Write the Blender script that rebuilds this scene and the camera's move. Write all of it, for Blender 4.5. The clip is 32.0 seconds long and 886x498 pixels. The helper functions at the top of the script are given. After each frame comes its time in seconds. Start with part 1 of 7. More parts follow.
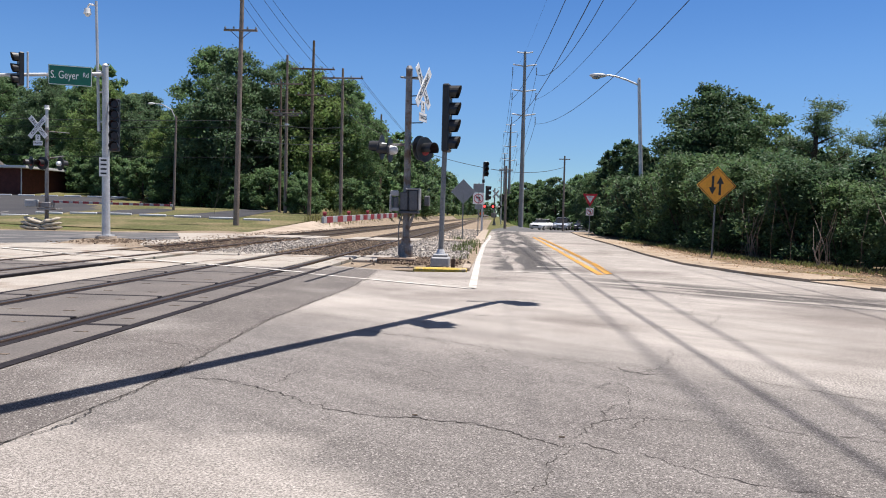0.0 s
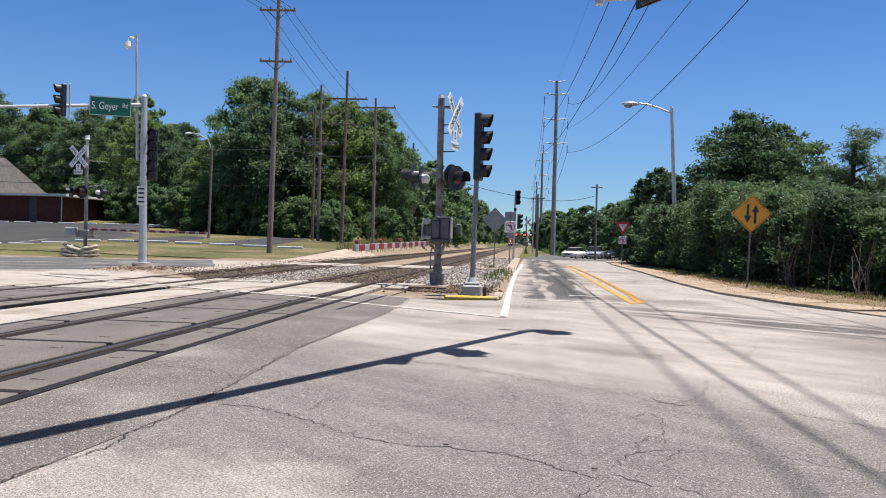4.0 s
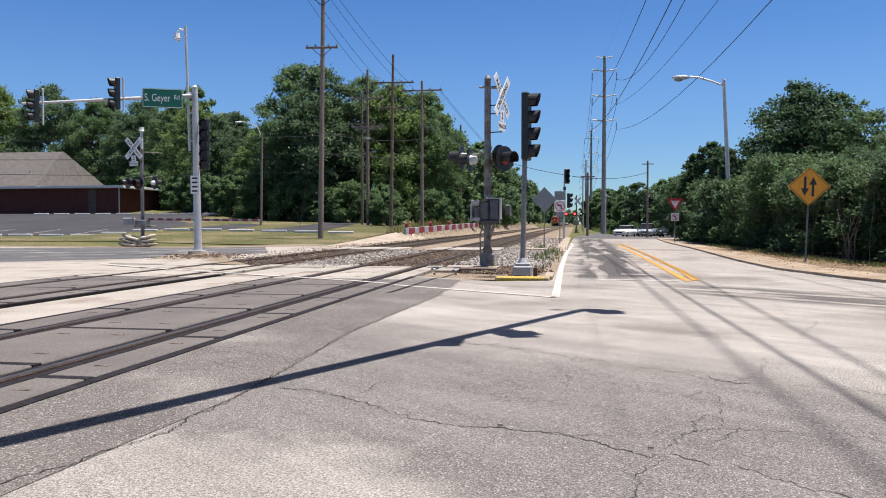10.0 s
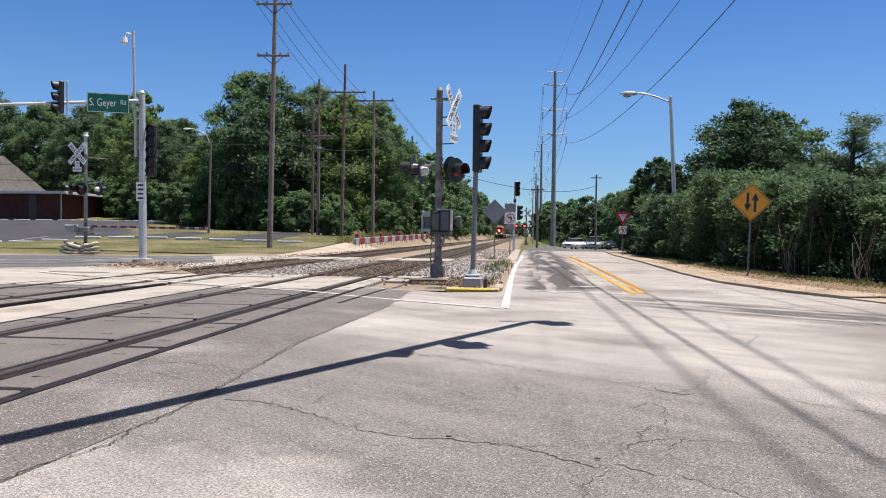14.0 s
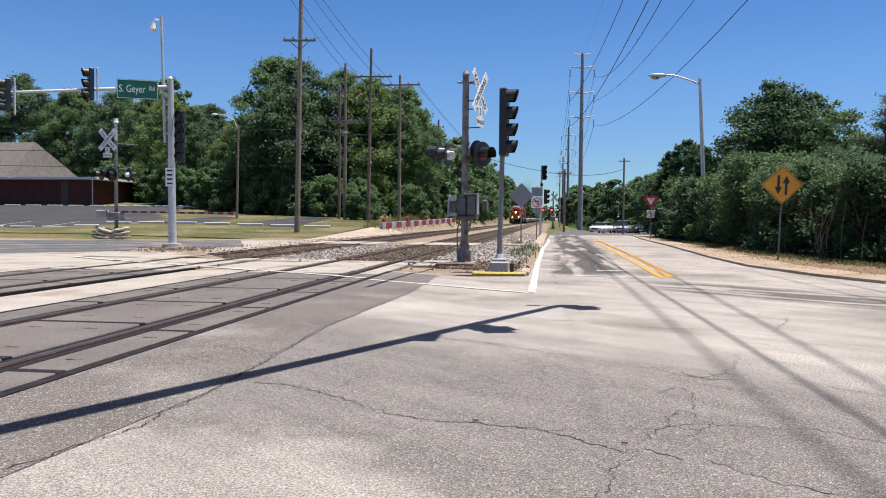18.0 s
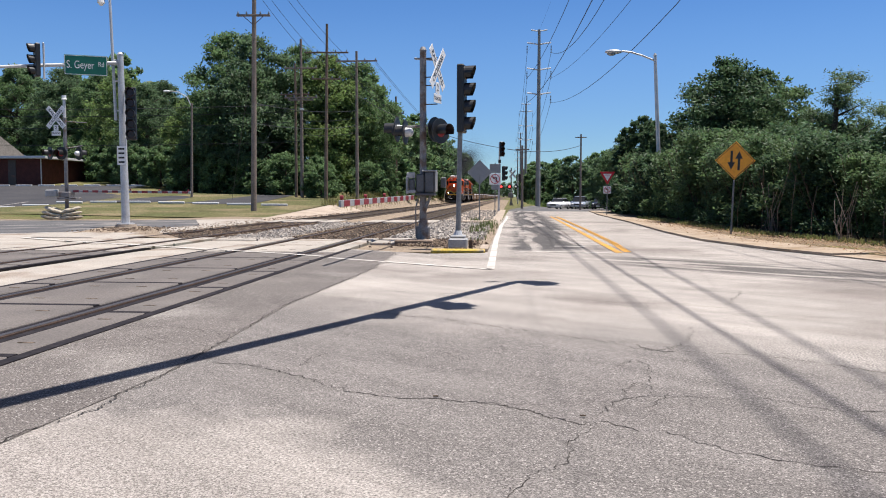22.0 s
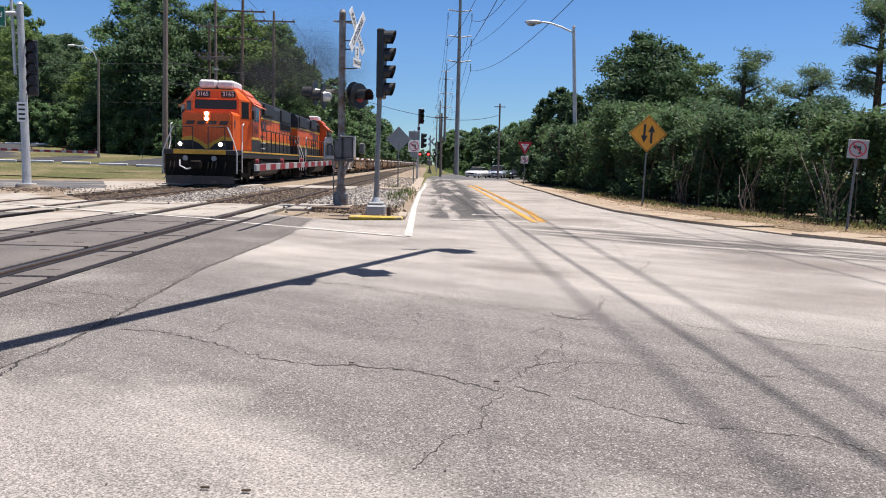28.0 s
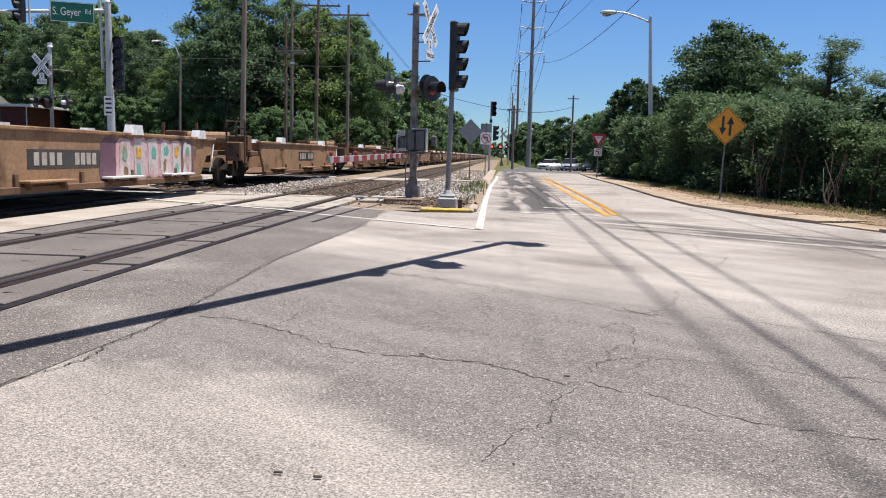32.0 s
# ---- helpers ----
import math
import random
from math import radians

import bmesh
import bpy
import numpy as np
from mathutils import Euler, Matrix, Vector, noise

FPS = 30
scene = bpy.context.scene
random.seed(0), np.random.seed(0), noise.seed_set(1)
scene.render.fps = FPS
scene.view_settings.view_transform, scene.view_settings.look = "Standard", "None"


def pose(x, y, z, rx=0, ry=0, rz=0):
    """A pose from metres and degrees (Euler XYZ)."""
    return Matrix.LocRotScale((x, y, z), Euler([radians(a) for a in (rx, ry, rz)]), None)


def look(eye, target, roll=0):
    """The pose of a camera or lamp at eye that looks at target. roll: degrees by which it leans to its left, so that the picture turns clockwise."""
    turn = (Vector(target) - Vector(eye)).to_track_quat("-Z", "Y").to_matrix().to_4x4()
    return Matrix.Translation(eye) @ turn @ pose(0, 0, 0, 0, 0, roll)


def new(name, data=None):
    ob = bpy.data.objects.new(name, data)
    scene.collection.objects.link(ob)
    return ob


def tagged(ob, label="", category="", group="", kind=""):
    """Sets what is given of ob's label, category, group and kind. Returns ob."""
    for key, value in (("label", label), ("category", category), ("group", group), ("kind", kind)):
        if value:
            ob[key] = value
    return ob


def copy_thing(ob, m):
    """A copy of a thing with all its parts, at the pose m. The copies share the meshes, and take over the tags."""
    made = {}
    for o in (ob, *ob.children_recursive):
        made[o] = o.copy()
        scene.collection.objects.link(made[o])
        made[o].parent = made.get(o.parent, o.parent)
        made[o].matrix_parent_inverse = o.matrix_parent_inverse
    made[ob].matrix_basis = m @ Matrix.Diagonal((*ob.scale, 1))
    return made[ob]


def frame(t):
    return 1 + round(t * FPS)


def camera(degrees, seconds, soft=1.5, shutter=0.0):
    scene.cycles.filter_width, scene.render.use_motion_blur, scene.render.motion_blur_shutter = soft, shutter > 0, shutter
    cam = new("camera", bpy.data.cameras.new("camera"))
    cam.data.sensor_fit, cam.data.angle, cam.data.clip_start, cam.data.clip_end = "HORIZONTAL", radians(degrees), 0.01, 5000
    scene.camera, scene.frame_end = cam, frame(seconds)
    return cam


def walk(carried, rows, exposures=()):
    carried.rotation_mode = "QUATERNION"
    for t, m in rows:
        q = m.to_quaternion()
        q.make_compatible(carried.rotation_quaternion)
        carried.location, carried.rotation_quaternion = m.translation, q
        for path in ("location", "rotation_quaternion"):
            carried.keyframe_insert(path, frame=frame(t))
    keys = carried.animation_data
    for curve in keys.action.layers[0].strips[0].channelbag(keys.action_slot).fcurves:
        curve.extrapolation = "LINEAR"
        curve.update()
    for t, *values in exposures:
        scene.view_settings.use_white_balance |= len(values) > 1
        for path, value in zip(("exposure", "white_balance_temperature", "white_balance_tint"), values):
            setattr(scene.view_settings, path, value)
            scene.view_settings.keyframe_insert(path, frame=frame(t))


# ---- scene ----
cam = camera(56.9, 32.0, soft=1.0)
EYE = (0.0, 0.0, 1.09)
# seconds and the turn of the camera in degrees; it is held in one spot
TURNS = [(0.0, 87.615, -1.292, 3.583),
        (0.5, 87.858, -1.466, 5.125),
        (1.0, 87.884, -0.937, 5.581),
        (1.5, 88.038, -0.635, 5.533),
        (2.0, 88.260, -1.250, 5.303),
        (2.5, 88.586, -1.541, 5.232),
        (3.0, 88.923, -0.969, 5.224),
        (3.5, 89.178, -1.091, 5.467),
        (5.5, 90.569, -1.764, 7.068),
        (6.0, 90.629, -1.497, 7.555),
        (6.5, 90.619, -1.375, 8.204),
        (7.0, 90.618, -1.106, 8.660),
        (7.5, 90.431, -0.725, 8.693),
        (8.0, 89.505, -0.301, 8.665),
        (8.5, 89.005, -0.217, 9.422),
        (9.0, 89.089, 0.000, 10.227),
        (9.5, 88.867, -0.053, 10.154),
        (10.0, 88.219, 0.008, 9.257),
        (10.5, 87.930, -0.047, 8.474),
        (11.0, 88.135, -0.170, 7.804),
        (11.5, 88.518, -0.398, 7.180),
        (12.0, 89.024, -0.756, 6.739),
        (12.5, 89.331, -1.028, 6.524),
        (13.0, 89.491, -1.083, 6.393),
        (13.5, 89.550, -0.812, 6.244),
        (14.0, 89.003, -0.651, 5.806),
        (14.5, 88.091, -0.718, 4.993),
        (16.5, 87.967, -0.652, 7.106),
        (17.0, 87.758, -0.894, 7.447),
        (17.5, 87.821, -0.651, 7.635),
        (18.0, 87.882, -0.490, 7.657),
        (18.5, 88.012, -0.454, 7.618),
        (19.0, 88.121, -0.455, 7.498),
        (19.5, 88.078, -0.555, 6.573),
        (20.0, 87.810, -0.675, 4.393),
        (20.5, 87.249, -0.104, 3.385),
        (21.0, 86.709, 0.172, 3.734),
        (21.5, 86.364, -0.062, 4.317),
        (22.0, 86.300, -0.068, 4.753),
        (22.5, 86.331, -0.224, 5.168),
        (23.0, 86.203, -0.466, 5.436),
        (23.5, 85.945, -0.609, 5.579),
        (24.0, 85.750, -1.493, 4.113),
        (24.5, 85.324, -2.801, 0.404),
        (25.0, 85.117, -2.460, -1.094),
        (25.5, 85.019, -1.863, -0.581),
        (27.5, 84.565, -0.803, -0.390),
        (28.0, 84.083, -1.346, -0.922),
        (28.5, 83.513, -1.563, -0.631),
        (28.7, 82.682, -0.046, -0.403),
        (29.0, 83.068, -1.604, 0.253),
        (29.1, 82.638, -2.246, 0.430),
        (29.5, 82.530, -1.956, 0.753),
        (30.0, 82.340, -1.843, 0.984),
        (30.5, 82.489, -1.856, 1.485),
        (31.0, 82.819, -1.613, 2.156),
        (31.5, 83.067, -1.559, 2.953),
        (32.0, 83.444, -1.420, 4.075)]
walk(cam, [(t, pose(*EYE, rx, ry, rz)) for t, rx, ry, rz in TURNS], [(0, 0.43, 6500, 11), (32, 0.43, 6500, 11)])

# ---- light ----
SUN = Vector((0.252, 0.08, 1.0)).normalized()
world = bpy.data.worlds.new("sky")
scene.world = world
world.use_nodes = True
wn = world.node_tree.nodes
sky = wn.new("ShaderNodeTexSky")
sky.sky_type, sky.sun_disc = "NISHITA", False
sky.sun_elevation = math.asin(SUN.z)
sky.sun_rotation = math.atan2(SUN.x, SUN.y)
sky.air_density, sky.dust_density, sky.ozone_density = 1.0, 0.0, 3.4
sky.altitude = 1300.0
wn["Background"].inputs[1].default_value = 0.095
deep = wn.new("ShaderNodeHueSaturation")
deep.inputs["Hue"].default_value = 0.509
deep.inputs["Saturation"].default_value = 1.27
world.node_tree.links.new(sky.outputs[0], deep.inputs["Color"])
# neutral fill added to the sky round the sun, making shadows less blue
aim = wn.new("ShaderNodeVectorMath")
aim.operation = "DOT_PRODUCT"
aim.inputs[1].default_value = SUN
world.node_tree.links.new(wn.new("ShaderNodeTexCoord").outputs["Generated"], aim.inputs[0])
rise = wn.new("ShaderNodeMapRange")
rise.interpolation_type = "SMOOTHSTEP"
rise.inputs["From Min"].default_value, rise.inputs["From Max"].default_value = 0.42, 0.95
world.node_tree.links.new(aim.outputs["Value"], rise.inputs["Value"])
sky_fill = wn.new("ShaderNodeMixRGB")
sky_fill.inputs["Color2"].default_value = (2.1, 2.1, 2.5, 1)
world.node_tree.links.new(rise.outputs["Result"], sky_fill.inputs["Fac"])
world.node_tree.links.new(deep.outputs[0], sky_fill.inputs["Color1"])
# blue tint multiplied in, darkening the sky towards the horizon
up_way = wn.new("ShaderNodeSeparateXYZ")
world.node_tree.links.new(aim.inputs[0].links[0].from_socket, up_way.inputs[0])
low = wn.new("ShaderNodeMapRange")
low.interpolation_type = "SMOOTHSTEP"
low.inputs["From Min"].default_value, low.inputs["From Max"].default_value = 0.0, 0.2
low.inputs["To Min"].default_value, low.inputs["To Max"].default_value = 1.0, 0.0
world.node_tree.links.new(up_way.outputs["Z"], low.inputs["Value"])
clear = wn.new("ShaderNodeMixRGB")
clear.blend_type = "MULTIPLY"
clear.inputs["Color2"].default_value = (0.5, 0.66, 0.82, 1)
world.node_tree.links.new(low.outputs["Result"], clear.inputs["Fac"])
world.node_tree.links.new(sky_fill.outputs["Color"], clear.inputs["Color1"])
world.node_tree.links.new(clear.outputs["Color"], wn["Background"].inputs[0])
sun = new("sun", bpy.data.lights.new("sun", "SUN"))
sun.data.energy, sun.data.angle, sun.data.color = 5.7, radians(0.53), (1.0, 0.955, 0.915)
sun.matrix_world = look(SUN * 60, (0, 0, 0))
scene.view_settings.exposure = 0.0

# ---- materials ----
def rgb(c):
    return (*c, 1.0) if len(c) == 3 else c


def material(name, a, b=None, scale=6.0, rough=0.8, metal=0.0, bump=0.15, fine=60.0, speck=0.12, world_space=True,
             island=0.0, coat=0.0, detail=5.0, stain=None, stain_scale=0.6, stain_cut=0.6):
    """Two colours mixed by a coarse noise, a fine grain on top, relief from both."""
    m = bpy.data.materials.new(name)
    m.use_nodes = True
    n, l = m.node_tree.nodes, m.node_tree.links
    p = n["Principled BSDF"]
    b = b or tuple(v * 0.75 for v in a)
    if world_space:
        pos = n.new("ShaderNodeNewGeometry").outputs["Position"]
    else:
        pos = n.new("ShaderNodeTexCoord").outputs["Object"]
    big = n.new("ShaderNodeTexNoise")
    big.inputs["Scale"].default_value, big.inputs["Detail"].default_value = scale, detail
    l.new(pos, big.inputs["Vector"])
    ramp = n.new("ShaderNodeValToRGB")
    ramp.color_ramp.elements[0].position, ramp.color_ramp.elements[1].position = 0.35, 0.68
    ramp.color_ramp.elements[0].color, ramp.color_ramp.elements[1].color = rgb(a), rgb(b)
    l.new(big.outputs["Fac"], ramp.inputs["Fac"])
    colour = ramp.outputs["Color"]
    grain = n.new("ShaderNodeTexNoise")
    grain.inputs["Scale"].default_value, grain.inputs["Detail"].default_value = fine, 3.0
    l.new(pos, grain.inputs["Vector"])
    if stain:
        st = n.new("ShaderNodeTexNoise")
        st.inputs["Scale"].default_value, st.inputs["Detail"].default_value = stain_scale, 8.0
        l.new(pos, st.inputs["Vector"])
        cut = n.new("ShaderNodeMapRange")
        cut.inputs["From Min"].default_value, cut.inputs["From Max"].default_value = stain_cut - 0.06, stain_cut + 0.08
        l.new(st.outputs["Fac"], cut.inputs["Value"])
        sm = n.new("ShaderNodeMixRGB")
        sm.inputs["Color2"].default_value = rgb(stain)
        l.new(cut.outputs["Result"], sm.inputs["Fac"])
        l.new(colour, sm.inputs["Color1"])
        colour = sm.outputs["Color"]
    span = n.new("ShaderNodeMapRange")
    span.inputs["From Min"].default_value, span.inputs["From Max"].default_value = 0.3, 0.7
    span.inputs["To Min"].default_value, span.inputs["To Max"].default_value = 1 - 2.5 * speck, 1 + 2.5 * speck
    l.new(grain.outputs["Fac"], span.inputs["Value"])
    mul = n.new("ShaderNodeMixRGB")
    mul.blend_type = "MULTIPLY"
    mul.inputs["Fac"].default_value = 1.0
    l.new(colour, mul.inputs["Color1"])
    l.new(span.outputs["Result"], mul.inputs["Color2"])
    colour = mul.outputs["Color"]
    if island:
        geo = n.new("ShaderNodeNewGeometry")
        hsv = n.new("ShaderNodeHueSaturation")
        mr = n.new("ShaderNodeMapRange")
        mr.inputs["To Min"].default_value, mr.inputs["To Max"].default_value = 1 - island, 1 + island
        l.new(geo.outputs["Random Per Island"], mr.inputs["Value"])
        l.new(mr.outputs["Result"], hsv.inputs["Value"])
        mh = n.new("ShaderNodeMapRange")
        mh.inputs["To Min"].default_value, mh.inputs["To Max"].default_value = 0.5 - 0.05 * island, 0.5 + 0.03 * island
        l.new(geo.outputs["Random Per Island"], mh.inputs["Value"])
        l.new(mh.outputs["Result"], hsv.inputs["Hue"])
        l.new(colour, hsv.inputs["Color"])
        colour = hsv.outputs["Color"]
    l.new(colour, p.inputs["Base Color"])
    p.inputs["Roughness"].default_value, p.inputs["Metallic"].default_value = rough, metal
    if rough >= 0.75:
        p.inputs["Specular IOR Level"].default_value = 0.08
    if coat:
        p.inputs["Coat Weight"].default_value = coat
    if bump:
        add = n.new("ShaderNodeMath")
        l.new(big.outputs["Fac"], add.inputs[0])
        l.new(grain.outputs["Fac"], add.inputs[1])
        bp = n.new("ShaderNodeBump")
        bp.inputs["Strength"].default_value, bp.inputs["Distance"].default_value = bump, 0.02
        l.new(add.outputs[0], bp.inputs["Height"])
        l.new(bp.outputs["Normal"], p.inputs["Normal"])
    return m


def leafy(name, a, b, translucent=0.48, gloss=0.25):
    m = material(name, a, b, scale=0.7, rough=0.5, bump=0.0, fine=9.0, speck=0.10, island=0.45)
    n, l = m.node_tree.nodes, m.node_tree.links
    p = n["Principled BSDF"]
    p.inputs["Specular IOR Level"].default_value = gloss
    tr = n.new("ShaderNodeBsdfTranslucent")
    source = p.inputs["Base Color"].links[0].from_socket
    l.new(source, tr.inputs["Color"])
    mix = n.new("ShaderNodeMixShader")
    mix.inputs[0].default_value = translucent
    l.new(p.outputs[0], mix.inputs[1])
    l.new(tr.outputs[0], mix.inputs[2])
    l.new(mix.outputs[0], n["Material Output"].inputs["Surface"])
    return m


def glowing(name, colour, strength):
    m = bpy.data.materials.new(name)
    m.use_nodes = True
    p = m.node_tree.nodes["Principled BSDF"]
    p.inputs["Base Color"].default_value = rgb(colour)
    p.inputs["Emission Color"].default_value = rgb(colour)
    p.inputs["Emission Strength"].default_value = strength
    return m


def glass_dark(name, colour=(0.02, 0.022, 0.025)):
    m = bpy.data.materials.new(name)
    m.use_nodes = True
    p = m.node_tree.nodes["Principled BSDF"]
    p.inputs["Base Color"].default_value = rgb(colour)
    p.inputs["Roughness"].default_value = 0.12
    p.inputs["Specular IOR Level"].default_value = 0.35
    return m


PATCH = material("grey_asphalt", (0.155, 0.138, 0.126), (0.112, 0.1, 0.092), scale=0.8, fine=120, speck=0.27, bump=0.2, rough=0.9, stain=(0.235, 0.215, 0.195), stain_scale=0.5, stain_cut=0.62)
DARK_ROAD = material("dark_asphalt", (0.092, 0.092, 0.096), (0.128, 0.124, 0.12), scale=0.6, fine=30, speck=0.15, rough=0.9, stain=(0.216, 0.2, 0.184), stain_scale=0.55, stain_cut=0.58)
CONCRETE = material("concrete", (0.4, 0.332, 0.264), (0.336, 0.276, 0.22), scale=1.3, fine=40, speck=0.10, rough=0.88, bump=0.2, stain=(0.256, 0.216, 0.168), stain_scale=0.9, stain_cut=0.6)
PANEL = material("crossing_panel_concrete", (0.155, 0.138, 0.126), (0.122, 0.11, 0.102), scale=1.1, fine=50, speck=0.09, rough=0.85, bump=0.15, stain=(0.165, 0.15, 0.135), stain_scale=0.8, stain_cut=0.6)
PALE_PANEL = material("pale_panel_concrete", (0.378, 0.34, 0.293), (0.312, 0.283, 0.245), scale=1.1, fine=50, speck=0.09, rough=0.85, bump=0.15, stain=(0.236, 0.189, 0.151), stain_scale=0.9, stain_cut=0.6)
DIRT = material("dry_dirt", (0.276, 0.216, 0.156), (0.202, 0.161, 0.12), scale=1.2, fine=25, speck=0.2, rough=0.95, bump=0.6)
GRASS_G = material("summer_grass", (0.105, 0.104, 0.042), (0.165, 0.14, 0.068), scale=0.35, fine=14, speck=0.25, rough=0.95, bump=0.6, stain=(0.085, 0.102, 0.034), stain_scale=0.2, stain_cut=0.55)
LITTER = material("leaf_litter", (0.215, 0.16, 0.108), (0.145, 0.108, 0.07), scale=2.5, fine=22, speck=0.3, rough=0.95, bump=0.9, stain=(0.136, 0.12, 0.052), stain_scale=0.8, stain_cut=0.6)
BALLAST = material("ballast_stone", (0.368, 0.336, 0.296), (0.256, 0.224, 0.192), scale=9, fine=28, speck=0.25, rough=0.95, bump=0.9, island=0.25)
BALLAST_DARK = material("track_ballast", (0.085, 0.064, 0.048), (0.15, 0.118, 0.092), scale=3, fine=22, speck=0.3, rough=0.95, bump=1.0)
RUBBLE = material("brown_rubble", (0.22, 0.165, 0.12), (0.13, 0.098, 0.072), scale=8, fine=30, speck=0.25, rough=0.95, bump=0.6, island=0.3)
RUBBER = material("rubber_flangeway", (0.018, 0.016, 0.018), (0.03, 0.026, 0.028), scale=4, fine=30, speck=0.15, rough=0.8)
RAIL = material("rail_steel", (0.11, 0.068, 0.048), (0.07, 0.045, 0.032), scale=3, fine=30, rough=0.65, metal=0.4)
RAIL_TOP = material("polished_rail_head", (0.10, 0.088, 0.08), (0.07, 0.062, 0.056), scale=3, fine=30, rough=0.5, metal=0.6)
WHITE_LINE = material("white_road_paint", (0.56, 0.53, 0.49), (0.48, 0.45, 0.41), scale=3, fine=45, speck=0.12, rough=0.8, stain=(0.36, 0.32, 0.28), stain_scale=5, stain_cut=0.55)
YELLOW_LINE = material("yellow_road_paint", (0.56, 0.29, 0.055), (0.46, 0.24, 0.055), scale=3, fine=45, speck=0.12, rough=0.8, stain=(0.27, 0.22, 0.16), stain_scale=4, stain_cut=0.57)
YELLOW_KERB = material("yellow_kerb_paint", (0.62, 0.43, 0.09), (0.5, 0.35, 0.09), scale=4, fine=30, rough=0.8, stain=(0.38, 0.32, 0.22), stain_scale=5, stain_cut=0.6)
CRACK = material("crack_tar", (0.03, 0.027, 0.025), (0.085, 0.076, 0.068), scale=9, fine=50, rough=0.95, bump=0.2)
GALV = material("galvanised_steel", (0.52, 0.53, 0.54), (0.43, 0.44, 0.45), scale=3, fine=25, speck=0.06, rough=0.42, metal=0.15, bump=0.05)
GREY_PAINT = material("weathered_grey_paint", (0.19, 0.185, 0.185), (0.27, 0.255, 0.245), scale=4, fine=30, speck=0.1, rough=0.6, metal=0.2, bump=0.1, stain=(0.15, 0.105, 0.08), stain_scale=5, stain_cut=0.55)
POLE_STEEL = material("dull_steel_pole", (0.15, 0.16, 0.165), (0.2, 0.205, 0.21), scale=3, fine=25, speck=0.08, rough=0.5, metal=0.15, bump=0.05)
SACK = material("sun_bleached_sacking", (0.50, 0.45, 0.36), (0.40, 0.35, 0.27), scale=5, fine=40, speck=0.12, rough=0.95, bump=0.5)
TIE_WOOD = material("creosoted_tie", (0.06, 0.048, 0.038), (0.095, 0.076, 0.06), scale=2, fine=18, speck=0.2, rough=0.9, bump=0.4)
GREY_DARK = material("dark_grey_paint", (0.085, 0.088, 0.095), (0.12, 0.12, 0.125), scale=4, fine=30, speck=0.08, rough=0.5, metal=0.2, bump=0.08)
BLACK_PAINT = material("black_signal_paint", (0.012, 0.012, 0.013), (0.02, 0.02, 0.021), scale=5, fine=40, rough=0.45, bump=0.05)
WHITE_PAINT = material("white_sign_face", (0.78, 0.78, 0.77), (0.70, 0.70, 0.69), scale=4, fine=30, speck=0.03, rough=0.5, bump=0.03)
LENS_OFF = glass_dark("dark_signal_lens", (0.03, 0.012, 0.01))
LENS_RED = glowing("dim_red_lens", (0.22, 0.015, 0.02), 0.04)
LENS_LIT = glowing("lit_red_lens", (1.0, 0.06, 0.05), 2.2)
POLE_WOOD = material("weathered_pole_wood", (0.23, 0.174, 0.132), (0.162, 0.119, 0.0892), scale=2, fine=18, speck=0.15, rough=0.9, bump=0.4)
POLE_PALE = material("grey_concrete_pole", (0.31, 0.305, 0.30), (0.25, 0.245, 0.24), scale=1.5, fine=18, speck=0.08, rough=0.85, bump=0.2)
POLE_GREY = material("silvered_pole_wood", (0.264, 0.217, 0.183), (0.204, 0.166, 0.14), scale=2, fine=18, speck=0.12, rough=0.9, bump=0.4)
WIRE = material("dark_cable", (0.03, 0.032, 0.035), scale=2, fine=20, rough=0.6, bump=0.0)
WIRE_PALE = material("aluminium_cable", (0.10, 0.105, 0.11), scale=2, fine=20, rough=0.5, metal=0.3, bump=0.0)
INSULATOR = material("glazed_insulator", (0.30, 0.33, 0.36), scale=3, fine=20, rough=0.25, bump=0.0)
RED_STRIPE = material("red_reflective_tape", (0.26, 0.02, 0.03), (0.2, 0.018, 0.026), scale=4, fine=25, speck=0.05, rough=0.5, bump=0.03)
SILVER = material("silver_board_paint", (0.36, 0.36, 0.36), (0.30, 0.30, 0.30), scale=4, fine=25, speck=0.05, rough=0.5, bump=0.05)
GREEN_SIGN = material("green_sign_sheeting", (0.006, 0.13, 0.085), (0.005, 0.11, 0.07), scale=2, fine=20, speck=0.03, rough=0.4, bump=0.02)
ORANGE_SIGN = material("amber_sign_sheeting", (0.80, 0.36, 0.02), (0.70, 0.30, 0.015), scale=2, fine=20, speck=0.04, rough=0.45, bump=0.02)
SIGN_BLACK = material("sign_black", (0.02, 0.02, 0.02), scale=3, fine=20, rough=0.5, bump=0.0)
SIGN_RED = material("sign_red", (0.55, 0.02, 0.03), (0.48, 0.02, 0.03), scale=3, fine=20, speck=0.04, rough=0.45, bump=0.02)
SIGN_BACK = material("bare_aluminium_back", (0.26, 0.27, 0.28), (0.22, 0.23, 0.24), scale=2, fine=20, speck=0.05, rough=0.5, metal=0.4, bump=0.03)
BARK = material("bark", (0.10, 0.075, 0.055), (0.065, 0.05, 0.038), scale=3, fine=15, speck=0.2, rough=0.95, bump=0.6)
LEAF_A = leafy("broad_leaves", (0.153, 0.243, 0.1), (0.1, 0.169, 0.078), 0.55)
LEAF_B = leafy("bright_leaves", (0.19, 0.275, 0.088), (0.135, 0.205, 0.072), 0.55)
LEAF_C = leafy("dark_leaves", (0.13, 0.2, 0.1), (0.09, 0.148, 0.079), 0.55)
